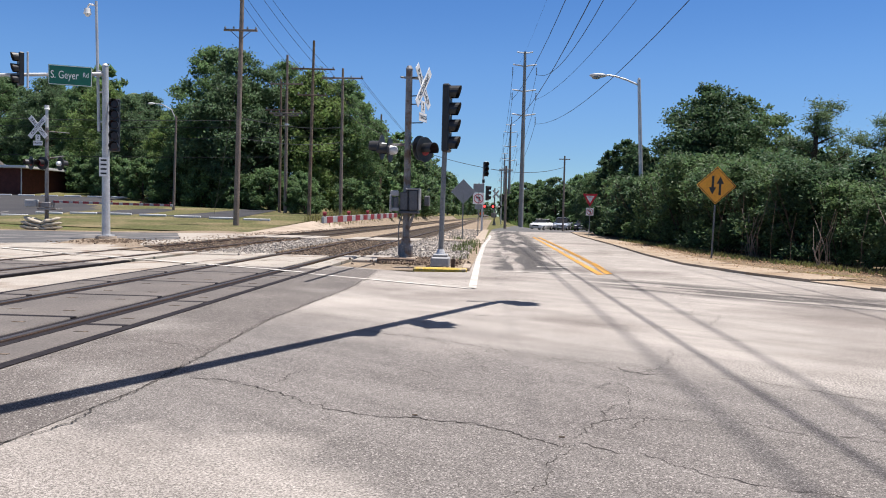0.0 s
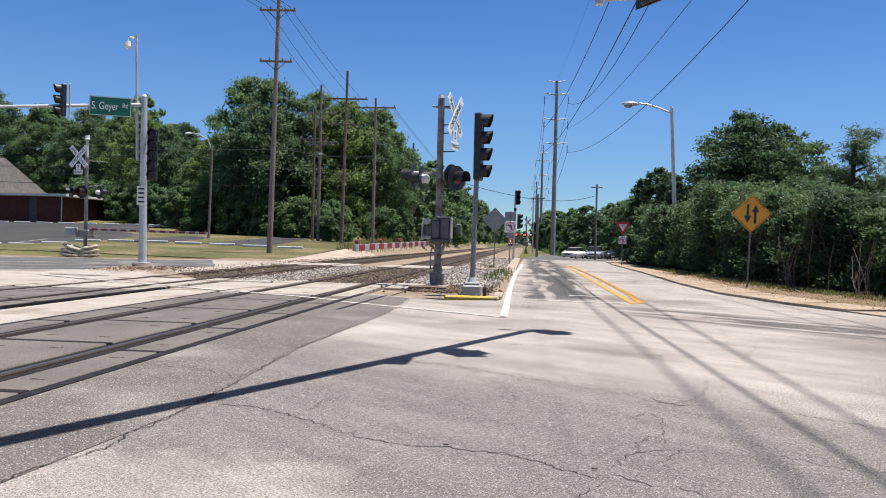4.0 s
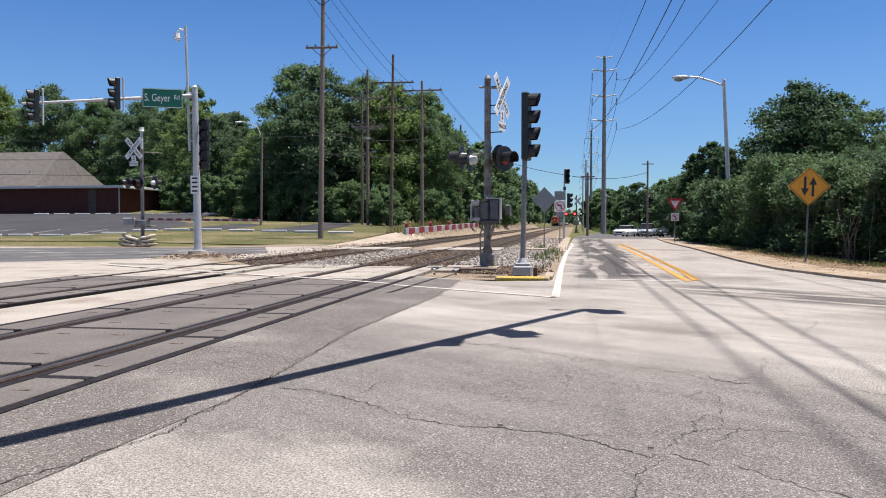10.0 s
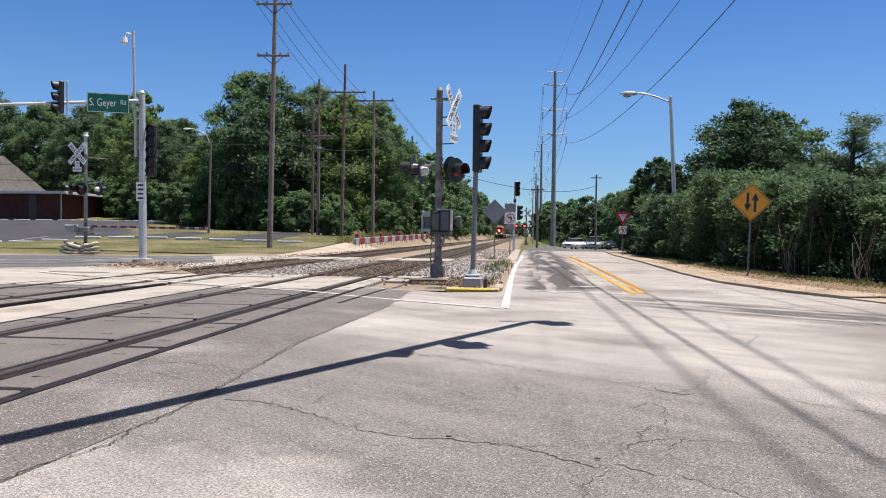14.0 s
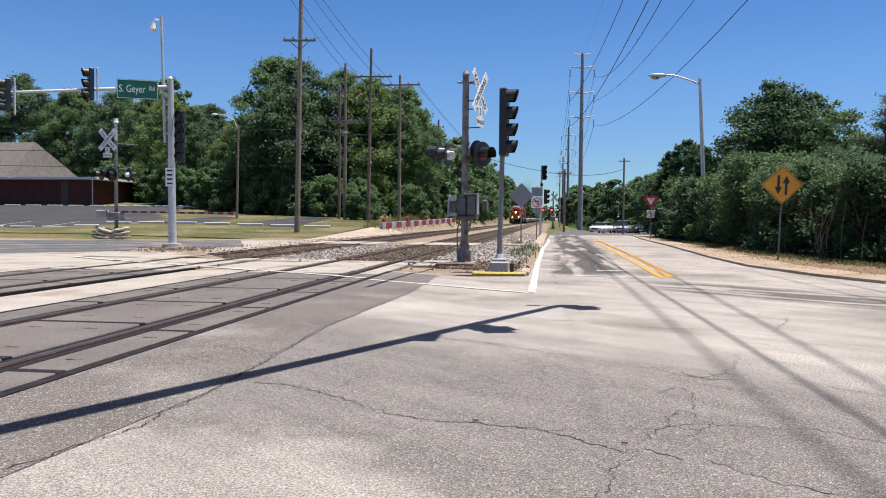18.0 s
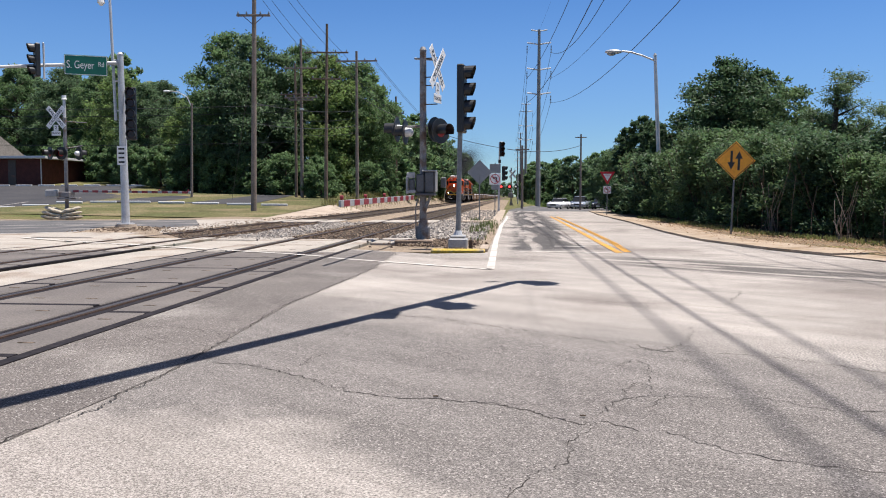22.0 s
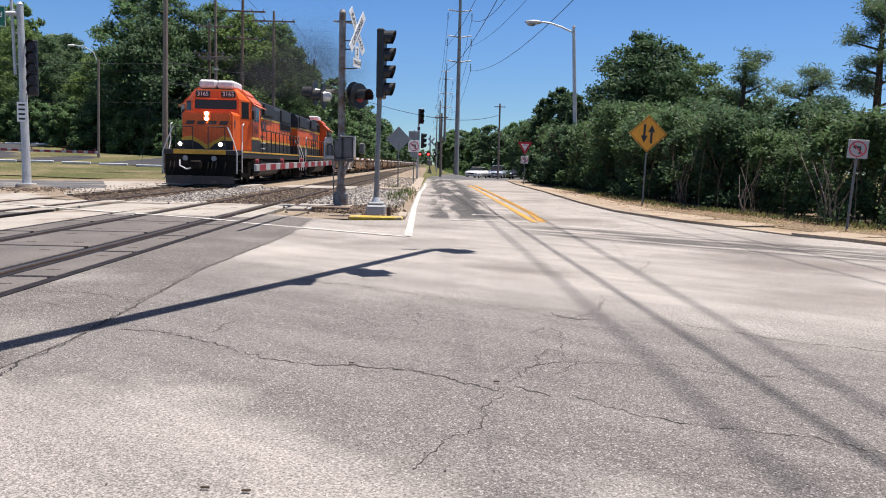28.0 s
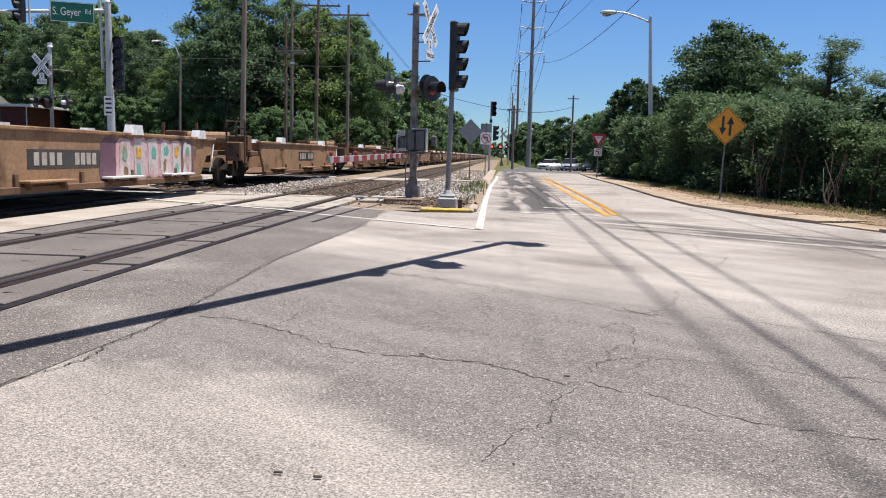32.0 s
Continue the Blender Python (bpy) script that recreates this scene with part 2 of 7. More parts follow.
LEAF_H = leafy("hedge_leaves", (0.108, 0.172, 0.07), (0.074, 0.124, 0.055), 0.42, 0.2)
LEAF_HD = leafy("dark_hedge_leaves", (0.078, 0.132, 0.06), (0.056, 0.1, 0.05), 0.42, 0.2)
LEAF_D = leafy("pine_needles", (0.12, 0.18, 0.085), (0.085, 0.14, 0.07), 0.4)
DEAD_LEAF = leafy("dead_leaves", (0.30, 0.19, 0.10), (0.20, 0.12, 0.065), 0.15)
LOT = material("lot_asphalt", (0.053, 0.053, 0.058), (0.068, 0.067, 0.069), scale=0.3, fine=12, speck=0.1, rough=0.9)
LAWN = material("mown_lawn", (0.115, 0.106, 0.05), (0.085, 0.092, 0.038), scale=0.3, fine=9, speck=0.25, rough=0.95, bump=0.5, stain=(0.175, 0.145, 0.082), stain_scale=0.25, stain_cut=0.54)
KERB_STONE = material("tan_kerb_concrete", (0.37, 0.295, 0.22), (0.305, 0.24, 0.178), scale=1.3, fine=40, speck=0.12, rough=0.88, bump=0.2, stain=(0.26, 0.19, 0.125), stain_scale=1.1, stain_cut=0.57)
WEED = leafy("green_weeds", (0.13, 0.16, 0.06), (0.09, 0.12, 0.045))
STRAW = leafy("dry_weeds", (0.22, 0.20, 0.08), (0.12, 0.15, 0.05))
BRICK = material("brown_brick", (0.105, 0.042, 0.036), (0.08, 0.034, 0.03), scale=3, fine=12, speck=0.12, rough=0.85, bump=0.2)
SHINGLE = material("grey_shingle", (0.14, 0.129, 0.119), (0.112, 0.103, 0.0957), scale=1.5, fine=8, speck=0.12, rough=0.9, bump=0.3)
WHITE_TRIM = material("white_trim_paint", (0.629, 0.629, 0.629), (0.561, 0.561, 0.57), scale=2, fine=20, speck=0.03, rough=0.6, bump=0.03)


def road_surface():
    """Pale bleached asphalt, with a greyer worn belt across it and a coarse stony apron nearest the kerb."""
    m = material("bleached_asphalt", (0.35, 0.317, 0.283), (0.27, 0.245, 0.219), scale=0.45, fine=75, speck=0.3, bump=0.12, rough=0.9, stain=(0.188, 0.164, 0.146), stain_scale=0.33, stain_cut=0.56)
    n, l = m.node_tree.nodes, m.node_tree.links
    p = n["Principled BSDF"]
    pos = n.new("ShaderNodeNewGeometry").outputs["Position"]
    sep = n.new("ShaderNodeSeparateXYZ")
    l.new(pos, sep.inputs[0])
    wob = n.new("ShaderNodeTexNoise")
    wob.inputs["Scale"].default_value, wob.inputs["Detail"].default_value, wob.inputs["Roughness"].default_value = 0.55, 9.0, 0.62
    l.new(pos, wob.inputs["Vector"])

    def math_node(op, a, b):
        k = n.new("ShaderNodeMath")
        k.operation = op
        for i, v in enumerate((a, b)):
            if not isinstance(v, (int, float)):
                l.new(v, k.inputs[i])
            else:
                k.inputs[i].default_value = v
        return k.outputs[0]

    # distance across the road, along the direction of the side road, warped by the noise
    across = math_node("ADD", sep.outputs["Y"], math_node("MULTIPLY", sep.outputs["X"], 0.6))
    warp = math_node("ADD", across, math_node("MULTIPLY", math_node("SUBTRACT", wob.outputs["Fac"], 0.5), 4.0))

    def span(v, a, b):
        k = n.new("ShaderNodeMapRange")
        k.inputs["From Min"].default_value, k.inputs["From Max"].default_value = a, b
        l.new(v, k.inputs["Value"])
        return k.outputs["Result"]

    belt = math_node("MULTIPLY", span(warp, 2.4, 3.2), math_node("SUBTRACT", 1.0, span(warp, 6.0, 8.0)))
    vor = n.new("ShaderNodeTexVoronoi")
    vor.inputs["Scale"].default_value = 175.0
    l.new(pos, vor.inputs["Vector"])
    cell = n.new("ShaderNodeSeparateColor")
    l.new(vor.outputs["Color"], cell.inputs[0])
    spn = n.new("ShaderNodeTexNoise")
    spn.inputs["Scale"].default_value, spn.inputs["Detail"].default_value = 48.0, 4.0
    l.new(pos, spn.inputs["Vector"])
    spk = math_node("ADD", math_node("MULTIPLY", cell.outputs[0], 0.7), math_node("MULTIPLY", spn.outputs["Fac"], 0.3))
    base = p.inputs["Base Color"].links[0].from_socket

    def tint(fac, src, c):
        k = n.new("ShaderNodeMixRGB")
        l.new(fac, k.inputs["Fac"])
        l.new(src, k.inputs["Color1"])
        if not isinstance(c, tuple):
            l.new(c, k.inputs["Color2"])
        else:
            k.inputs["Color2"].default_value = rgb(c)
        return k.outputs["Color"]

    grey = n.new("ShaderNodeValToRGB")
    grey.color_ramp.elements[0].position, grey.color_ramp.elements[1].position = 0.3, 0.72
    grey.color_ramp.elements[0].color, grey.color_ramp.elements[1].color = (0.06, 0.055, 0.052, 1), (0.21, 0.192, 0.179, 1)
    l.new(spk, grey.inputs["Fac"])
    stony = n.new("ShaderNodeValToRGB")
    stony.color_ramp.elements[0].position, stony.color_ramp.elements[1].position = 0.32, 0.66
    stony.color_ramp.elements[0].color, stony.color_ramp.elements[1].color = (0.105, 0.094, 0.085, 1), (0.35, 0.317, 0.287, 1)
    l.new(spk, stony.inputs["Fac"])
    near = math_node("SUBTRACT", 1.0, span(warp, 2.1, 3.0))
    out = tint(math_node("MULTIPLY", belt, 0.85), base, grey.outputs["Color"])
    out = tint(math_node("MULTIPLY", near, 0.75), out, stony.outputs["Color"])
    # blotchy dark seal in the lane of the side road
    xw = math_node("ADD", sep.outputs["X"], math_node("MULTIPLY", math_node("SUBTRACT", wob.outputs["Fac"], 0.5), 1.6))
    blot = n.new("ShaderNodeTexNoise")
    blot.inputs["Scale"].default_value, blot.inputs["Detail"].default_value = 1.0, 7.0
    long_way = n.new("ShaderNodeCombineXYZ")
    l.new(math_node("MULTIPLY", sep.outputs["X"], 1.5), long_way.inputs[0])
    l.new(math_node("MULTIPLY", sep.outputs["Y"], 0.16), long_way.inputs[1])
    l.new(long_way.outputs[0], blot.inputs["Vector"])
    lane = math_node("MULTIPLY", span(xw, -0.05, 0.25), math_node("SUBTRACT", 1.0, span(xw, 1.6, 2.0)))
    lane = math_node("MULTIPLY", lane, span(math_node("ADD", sep.outputs["Y"], math_node("MULTIPLY", wob.outputs["Fac"], 3.0)), 17.6, 18.6))
    lane = math_node("MULTIPLY", lane, span(blot.outputs["Fac"], 0.43, 0.5))
    out = tint(math_node("MULTIPLY", lane, 0.95), out, (0.07, 0.066, 0.064))
    # long dark marks across the mouth of the side road
    mark_noise = n.new("ShaderNodeTexNoise")
    mark_noise.inputs["Scale"].default_value, mark_noise.inputs["Detail"].default_value = 1.0, 6.0
    slant = math_node("ADD", sep.outputs["Y"], math_node("MULTIPLY", sep.outputs["X"], 0.78))
    along = math_node("SUBTRACT", sep.outputs["X"], math_node("MULTIPLY", sep.outputs["Y"], 0.78))
    comb = n.new("ShaderNodeCombineXYZ")
    l.new(math_node("MULTIPLY", along, 0.45), comb.inputs[0])
    l.new(math_node("MULTIPLY", slant, 2.6), comb.inputs[1])
    l.new(comb.outputs[0], mark_noise.inputs["Vector"])
    cross = math_node("ADD", slant, math_node("MULTIPLY", math_node("SUBTRACT", wob.outputs["Fac"], 0.5), 1.4))
    band = math_node("MULTIPLY", span(cross, 13.9, 14.6), math_node("SUBTRACT", 1.0, span(cross, 16.2, 17.2)))
    band = math_node("MULTIPLY", band, span(sep.outputs["X"], 1.2, 2.2))
    out = tint(math_node("MULTIPLY", math_node("MULTIPLY", band, span(mark_noise.outputs["Fac"], 0.44, 0.5)), 0.9), out, (0.085, 0.078, 0.073))
    # broad pale and dark streaks left by traffic
    streak = n.new("ShaderNodeTexNoise")
    streak.inputs["Scale"].default_value, streak.inputs["Detail"].default_value = 0.85, 8.0
    streak.inputs["Roughness"].default_value = 0.65
    l.new(comb.outputs[0], streak.inputs["Vector"])
    tone = n.new("ShaderNodeMapRange")
    tone.inputs["From Min"].default_value, tone.inputs["From Max"].default_value = 0.3, 0.7
    tone.inputs["To Min"].default_value, tone.inputs["To Max"].default_value = 0.81, 1.19
    l.new(streak.outputs["Fac"], tone.inputs["Value"])
    both = n.new("ShaderNodeMixRGB")
    both.blend_type = "MULTIPLY"
    both.inputs["Fac"].default_value = 1.0
    l.new(out, both.inputs["Color1"])
    l.new(tone.outputs["Result"], both.inputs["Color2"])
    out = both.outputs["Color"]
    l.new(out, p.inputs["Base Color"])
    return m


def aggregate(m, scale, pale, dark):
    """Single pale and dark stones showing in a worn surface."""
    n, l = m.node_tree.nodes, m.node_tree.links
    p = n["Principled BSDF"]
    pos = n.new("ShaderNodeNewGeometry").outputs["Position"]
    vor = n.new("ShaderNodeTexVoronoi")
    vor.inputs["Scale"].default_value = scale
    l.new(pos, vor.inputs["Vector"])
    cell = n.new("ShaderNodeSeparateColor")
    l.new(vor.outputs["Color"], cell.inputs[0])
    out = p.inputs["Base Color"].links[0].from_socket
    for k, cut, colour, share in ((1, 0.92, pale, 0.55), (2, 0.93, dark, 0.5)):
        pick = n.new("ShaderNodeMapRange")
        pick.inputs["From Min"].default_value, pick.inputs["From Max"].default_value = cut, cut + 0.03
        pick.inputs["To Max"].default_value = share
        l.new(cell.outputs[k], pick.inputs["Value"])
        mix = n.new("ShaderNodeMixRGB")
        mix.inputs["Color2"].default_value = rgb(colour)
        l.new(pick.outputs["Result"], mix.inputs["Fac"])
        l.new(out, mix.inputs["Color1"])
        out = mix.outputs["Color"]
    l.new(out, p.inputs["Base Color"])
    return m


ROAD = aggregate(road_surface(), 145.0, (0.5, 0.46, 0.42), (0.1, 0.09, 0.085))
aggregate(PATCH, 125.0, (0.5, 0.47, 0.43), (0.07, 0.065, 0.06))
# ---- builders ----
def part(name, bm, mat, parent=None, label="", smooth=False):
    """One mesh object out of a bmesh, under a thing or a part."""
    me = bpy.data.meshes.new(name)
    bm.to_mesh(me)
    bm.free()
    me.materials.append(mat)
    if smooth:
        for poly in me.polygons:
            poly.use_smooth = True
    ob = new(name, me)
    if parent:
        ob.parent = parent
    if label:
        tagged(ob, label)
    return ob


def thing(name, label, category, m=None, group="", kind=""):
    ob = new(name)
    ob.empty_display_size = 0.2
    if m is not None:
        ob.matrix_basis = m
    return tagged(ob, label, category, group, kind)


def setting(name, bm, mat, label):
    return tagged(part(name, bm, mat), label, kind="structure")


def box(bm, x0, x1, y0, y1, z0, z1, bevel=0.0, m=None):
    made = bmesh.ops.create_cube(bm, size=1.0)["verts"]
    for v in made:
        v.co = Vector(((x0 + x1) / 2 + v.co.x * (x1 - x0), (y0 + y1) / 2 + v.co.y * (y1 - y0), (z0 + z1) / 2 + v.co.z * (z1 - z0)))
    if bevel:
        edges = {e for v in made for e in v.link_edges}
        made = list({v for f in bmesh.ops.bevel(bm, geom=list(edges), offset=bevel, segments=1, affect="EDGES")["faces"] for v in f.verts})
        if m is not None:
            faces = {f for v in made for f in v.link_faces}
            made = list({v for f in faces for v in f.verts})
    if m is not None:
        bmesh.ops.transform(bm, matrix=m, verts=made)
    return bm


def rod(bm, a, b, r0, r1=None, seg=10, caps=True):
    """A round bar from a to b."""
    a, b = Vector(a), Vector(b)
    r1 = r0 if r1 is None else r1
    q = (b - a).to_track_quat("Z", "Y").to_matrix().to_4x4()
    m = Matrix.Translation((a + b) / 2) @ q
    bmesh.ops.create_cone(bm, cap_ends=caps, segments=seg, radius1=r0, radius2=r1, depth=(b - a).length, matrix=m)
    return bm


def tube(bm, points, r, seg=8):
    for a, b in zip(points, points[1:]):
        rod(bm, a, b, r, seg=seg)
    return bm


def ball(bm, c, r, sub=2, scale=(1, 1, 1)):
    bmesh.ops.create_icosphere(bm, subdivisions=sub, radius=r, matrix=Matrix.Translation(c) @ Matrix.Diagonal((*scale, 1)))
    return bm


def prism(bm, outline, depth, m=None):
    """A flat outline (x, y) pulled out along z from 0 to depth, then placed by m."""
    low = [bm.verts.new((x, y, 0)) for x, y in outline]
    high = [bm.verts.new((x, y, depth)) for x, y in outline]
    n = len(outline)
    bm.faces.new(low[::-1])
    bm.faces.new(high)
    for i in range(n):
        bm.faces.new((low[i], low[(i + 1) % n], high[(i + 1) % n], high[i]))
    if m is not None:
        bmesh.ops.transform(bm, matrix=m, verts=low + high)
    return bm


def B():
    return bmesh.new()


def sheet(outline, z, cell=0):
    bm = B()
    bm.faces.new([bm.verts.new((x, y, z)) for x, y in outline])
    bmesh.ops.recalc_face_normals(bm, faces=bm.faces)
    if bm.faces[:][0].normal.z < 0:
        bmesh.ops.reverse_faces(bm, faces=bm.faces[:])
    return bm


def slab(outline, z0, z1):
    return prism(B(), outline, z1 - z0, Matrix.Translation((0, 0, z0)))


def text_mesh(body, size, mat, parent, m, name="lettering", depth=0.002, label=""):
    c = bpy.data.curves.new(name, "FONT")
    c.body, c.size, c.align_x, c.align_y, c.extrude = body, size, "CENTER", "CENTER", depth
    tmp = new("tmp_text", c)
    bpy.context.view_layer.update()
    me = bpy.data.meshes.new_from_object(tmp.evaluated_get(bpy.context.evaluated_depsgraph_get()))
    bpy.data.objects.remove(tmp)
    me.name = name
    me.materials.clear()
    me.materials.append(mat)
    ob = new(name, me)
    ob.parent = parent
    ob.matrix_basis = m
    if label:
        tagged(ob, label)
    return ob


UPRIGHT = pose(0, 0, 0, 90)          # a flat outline stood up to face -y


def height(x, y):
    """The lie of the land: flat at the crossing, rising to the parking lot, falling a little down the side road."""
    z = 0.0
    if y > 60 and x > 2.5:
        z -= 0.6 * min(1.0, (y - 60) / 45) * min(1.0, (x - 2.5) / 3)


    # the grass bank beyond the far track and the parking lot behind it
    def step(a, b, v):
        v = min(1.0, max(0.0, (v - a) / (b - a)))
        return v * v * (3 - 2 * v)

    if x < -15:
        z += 0.022 * min(-15 - x, 10) * step(34, 42, y)
    bank = step(-10.8, -12.6, x) if x > -14 else 1 - step(-29, -35, x)
    z += bank * 0.033 * min(max(y - 42, 0), 32)
    if x < -30:
        z += step(-28, -36, x) * 0.073 * min(max(y - 57, 0), 60)
    return z


# ---- ground ----
def ground_mesh():
    xs = sorted({*[-1800, -1000, -600, -400, -280, -200], *range(-150, -36, 6), *[v * 1.0 for v in range(-36, 16)], *range(16, 80, 6), 120, 200, 300, 450, 700, 1200, 1800})
    ys = sorted({*[-600, -300, -150, -80, -40, -20], *range(-10, 40, 5), *range(40, 130, 3), *range(130, 260, 12), 300, 400, 550, 800, 1300, 2200, 3500})
    verts = [(x, y, height(x, y) - 0.07) for y in ys for x in xs]
    w = len(xs)
    faces = [(j * w + i, j * w + i + 1, (j + 1) * w + i + 1, (j + 1) * w + i) for j in range(len(ys) - 1) for i in range(w - 1)]
    me = bpy.data.meshes.new("ground")
    me.from_pydata(verts, [], faces)
    me.materials.append(GRASS_G)
    for poly in me.polygons:
        poly.use_smooth = True
    return me


ground = tagged(new("ground", ground_mesh()), "dry summer grass ground sloping up from the railway", kind="structure")


def drape(name, mat, label, left, right, y0, y1, step=2.0, lift=0.0):
    """A strip of ground cover between two edges x = left(y) and x = right(y), lying on the land."""
    bm = B()
    rows = []
    n = max(1, round((y1 - y0) / step))
    for j in range(n + 1):
        y = y0 + (y1 - y0) * j / n
        a, b = left(y), right(y)
        rows.append([bm.verts.new((a + (b - a) * i / 8, y, height(a + (b - a) * i / 8, y) + lift)) for i in range(9)])
    for p, q in zip(rows, rows[1:]):
        for i in range(8):
            bm.faces.new((p[i], p[i + 1], q[i + 1], q[i]))
    return setting(name, bm, mat, label)


KERB = [(25, -14), (14, 2), (8.6, 9.2), (7.03, 12.4), (6.78, 13.05), (6.26, 13.96), (5.84, 15.45), (5.25, 17.1), (4.65, 20.4), (4.6, 25), (4.9, 35), (5.05, 48), (5.6, 60)]
JUNCTION = [(-3.27, -14)] + KERB + [(-0.2, 60), (-0.35, 43), (-0.45, 30), (-0.45, 17.2), (-0.5, 15.7), (-1.6, 15.4), (-3.27, 16.6)]
road = setting("road_junction", slab(JUNCTION, -0.06, 0.0), ROAD, "sun-bleached cracked asphalt road at a railway crossing")
setting("asphalt_beside_panels", sheet([(-3.26, -14), (-2.6, -14), (-2.3, 2.5), (-2.1, 4.9), (-2.22, 8), (-2.06, 12), (-2.2, 15.6), (-3.26, 16.4)], 0.004), PATCH, "grey asphalt strip beside the crossing panels")
drape("side_road", DARK_ROAD, "grey side road bending away past the hedge", lambda y: -0.2 + 0.10 * max(0, y - 66) ** 1.15 * 0.55, lambda y: 5.6 + 0.4 * (y - 60) ** 0.85, 60.0, 128.0, 4.0, 0.0)
drape("far_pavement", CONCRETE, "pale concrete pavement beside the tracks", lambda y: -3.0, lambda y: -0.42, 33.0, 66.0, 3.0, -0.012)
drape("verge_dirt", DIRT, "dry dirt strip between track and road", lambda y: -3.25, lambda y: -0.45, 16.2, 33.0, 3.0, -0.03)
drape("median_beyond", DIRT, "dry earth and ballast between the tracks", lambda y: -7.5, lambda y: -5.9, 20.8, 200.0, 8.0, -0.03)
drape("trackside_strip", CONCRETE, "pale dusty strip beside the far track", lambda y: -12.6, lambda y: -10.3, 20.0, 60.0, 3.0, -0.01)
drape("trackside_strip_far", DIRT, "dusty strip along the railway", lambda y: -12.0, lambda y: -10.3, 60.0, 240.0, 8.0, 0.0)
drape("roadside_far", DIRT, "dusty strip beside the railway", lambda y: -3.2, lambda y: -0.6, 66.0, 240.0, 8.0, -0.012)
# pavement and street beyond the far track
setting("apron_left", slab([(-10.4, -14), (-10.4, 20), (-10.4, 34), (-12.6, 40.5), (-14.4, 41.6), (-15.6, 38.6), (-17.6, 36.2), (-22, 35.6), (-27, 36), (-60, 38), (-60, -14)], -0.06, 0.0), PALE_PANEL, "pale worn concrete paving beyond the far track")
setting("street_left", sheet([(-11.3, 28.9), (-12.8, 24.4), (-16.3, 20.3), (-34, 9), (-58, 0), (-58, 20), (-26.1, 32.3), (-14.7, 37.2)], 0.004), DARK_ROAD, "dark asphalt street beyond the crossing")
setting("dirt_edge", sheet([(-11.6, 37.6), (-13.8, 36.9), (-17.0, 34.7), (-22, 34.2), (-27, 34.5), (-60, 36.2), (-60, 38.2), (-27, 36.2), (-22, 35.8), (-17.6, 36.4), (-15.6, 38.8), (-14.4, 41.8), (-12.7, 40.6)], 0.006), DIRT, "bare tan earth between the lawn and the street")
setting("earth_island", sheet([(-12.6, 22.3), (-8.4, 20.2), (-10.4, 23.4), (-11.6, 26.6), (-13.2, 28.4), (-14.2, 27.6)], 0.008), DIRT, "bare earth island round the signal pole")


def kerb_piece(a, b, w, z, name, mat, owner):
    a, b = Vector((*a, 0)), Vector((*b, 0))
    d = (b - a).normalized()
    n = Vector((d.y, -d.x, 0))
    bm = B()
    prism(bm, [(a.x, a.y), (b.x, b.y), ((b + n * w).x, (b + n * w).y), ((a + n * w).x, (a + n * w).y)], z + 0.05, Matrix.Translation((0, 0, -0.05)))
    bmesh.ops.recalc_face_normals(bm, faces=bm.faces[:])
    return part(name, bm, mat, owner)


kerb = thing("kerb", "tan concrete kerb and pavement edge along the road", "kerb", kind="structure")
for (a, b) in zip(KERB[1:], KERB[2:]):
    n = max(1, round((Vector(b) - Vector(a)).length / 2.4))
    for i in range(n):
        p = [a[k] + (b[k] - a[k]) * i / n for k in (0, 1)]
        q = [a[k] + (b[k] - a[k]) * (i + 0.995) / n for k in (0, 1)]
        ramp = 13.9 < (p[1] + q[1]) / 2 < 15.5
        kerb_piece(p, q, 1.2, 0.025 if ramp else 0.055, "kerb_stone", KERB_STONE, kerb)

# verge between the kerb and the hedge
def kerb_x(y):
    for (a, b) in zip(KERB, KERB[1:]):
        if a[1] <= y <= b[1]:
            return a[0] + (b[0] - a[0]) * (y - a[1]) / (b[1] - a[1])
    return 5.6


drape("verge", LITTER, "leaf-littered dirt verge under the hedge", lambda y: kerb_x(y) + 0.85, lambda y: kerb_x(y) + 14, 2.0, 60.0, 1.0, 0.034)

# ---- painted lines ----
def stripe(name, pts, w, mat, label, z=0.009):
    bm = B()
    left, right = [], []
    for i, p in enumerate(pts):
        p = Vector(p)
        d = (Vector(pts[min(i + 1, len(pts) - 1)]) - Vector(pts[max(i - 1, 0)])).normalized()
        n = Vector((-d.y, d.x)) * w / 2
        left.append(bm.verts.new((*(p + n), z)))
        right.append(bm.verts.new((*(p - n), z)))
    for i in range(len(pts) - 1):
        bm.faces.new((right[i], right[i + 1], left[i + 1], left[i]))
    return setting(name, bm, mat, label)


stripe("road_line_edge", [(-0.3, 12.13), (-3.2, 14.15)], 0.13, WHITE_LINE, "white line across the road edge")
stripe("road_line_panels", [(-3.3, 14.2), (-4.11, 14.8), (-9.99, 18.25), (-12.5, 20.0)], 0.12, WHITE_LINE, "white line across the crossing panels", 0.026)
stripe("road_line_lane", [(-0.3, 12.15), (-0.36, 20), (-0.35, 30.7), (-0.2, 40), (-0.22, 46)], 0.12, WHITE_LINE, "white edge line of the side road")
stripe("stop_line", [(0.17, 16.15), (1.9, 15.9)], 0.14, WHITE_LINE, "faded white stop line")
stripe("stop_line_old", [(0.95, 17.9), (1.6, 17.85)], 0.2, WHITE_LINE, "worn remnant of a white line")
stripe("centre_line", [(2.08, 15.9), (2.11, 28), (2.12, 44)], 0.14, YELLOW_LINE, "yellow centre line")
stripe("centre_line_outer", [(2.26, 16.1), (2.38, 19), (2.44, 28), (2.42, 44)], 0.15, YELLOW_LINE, "yellow centre line")
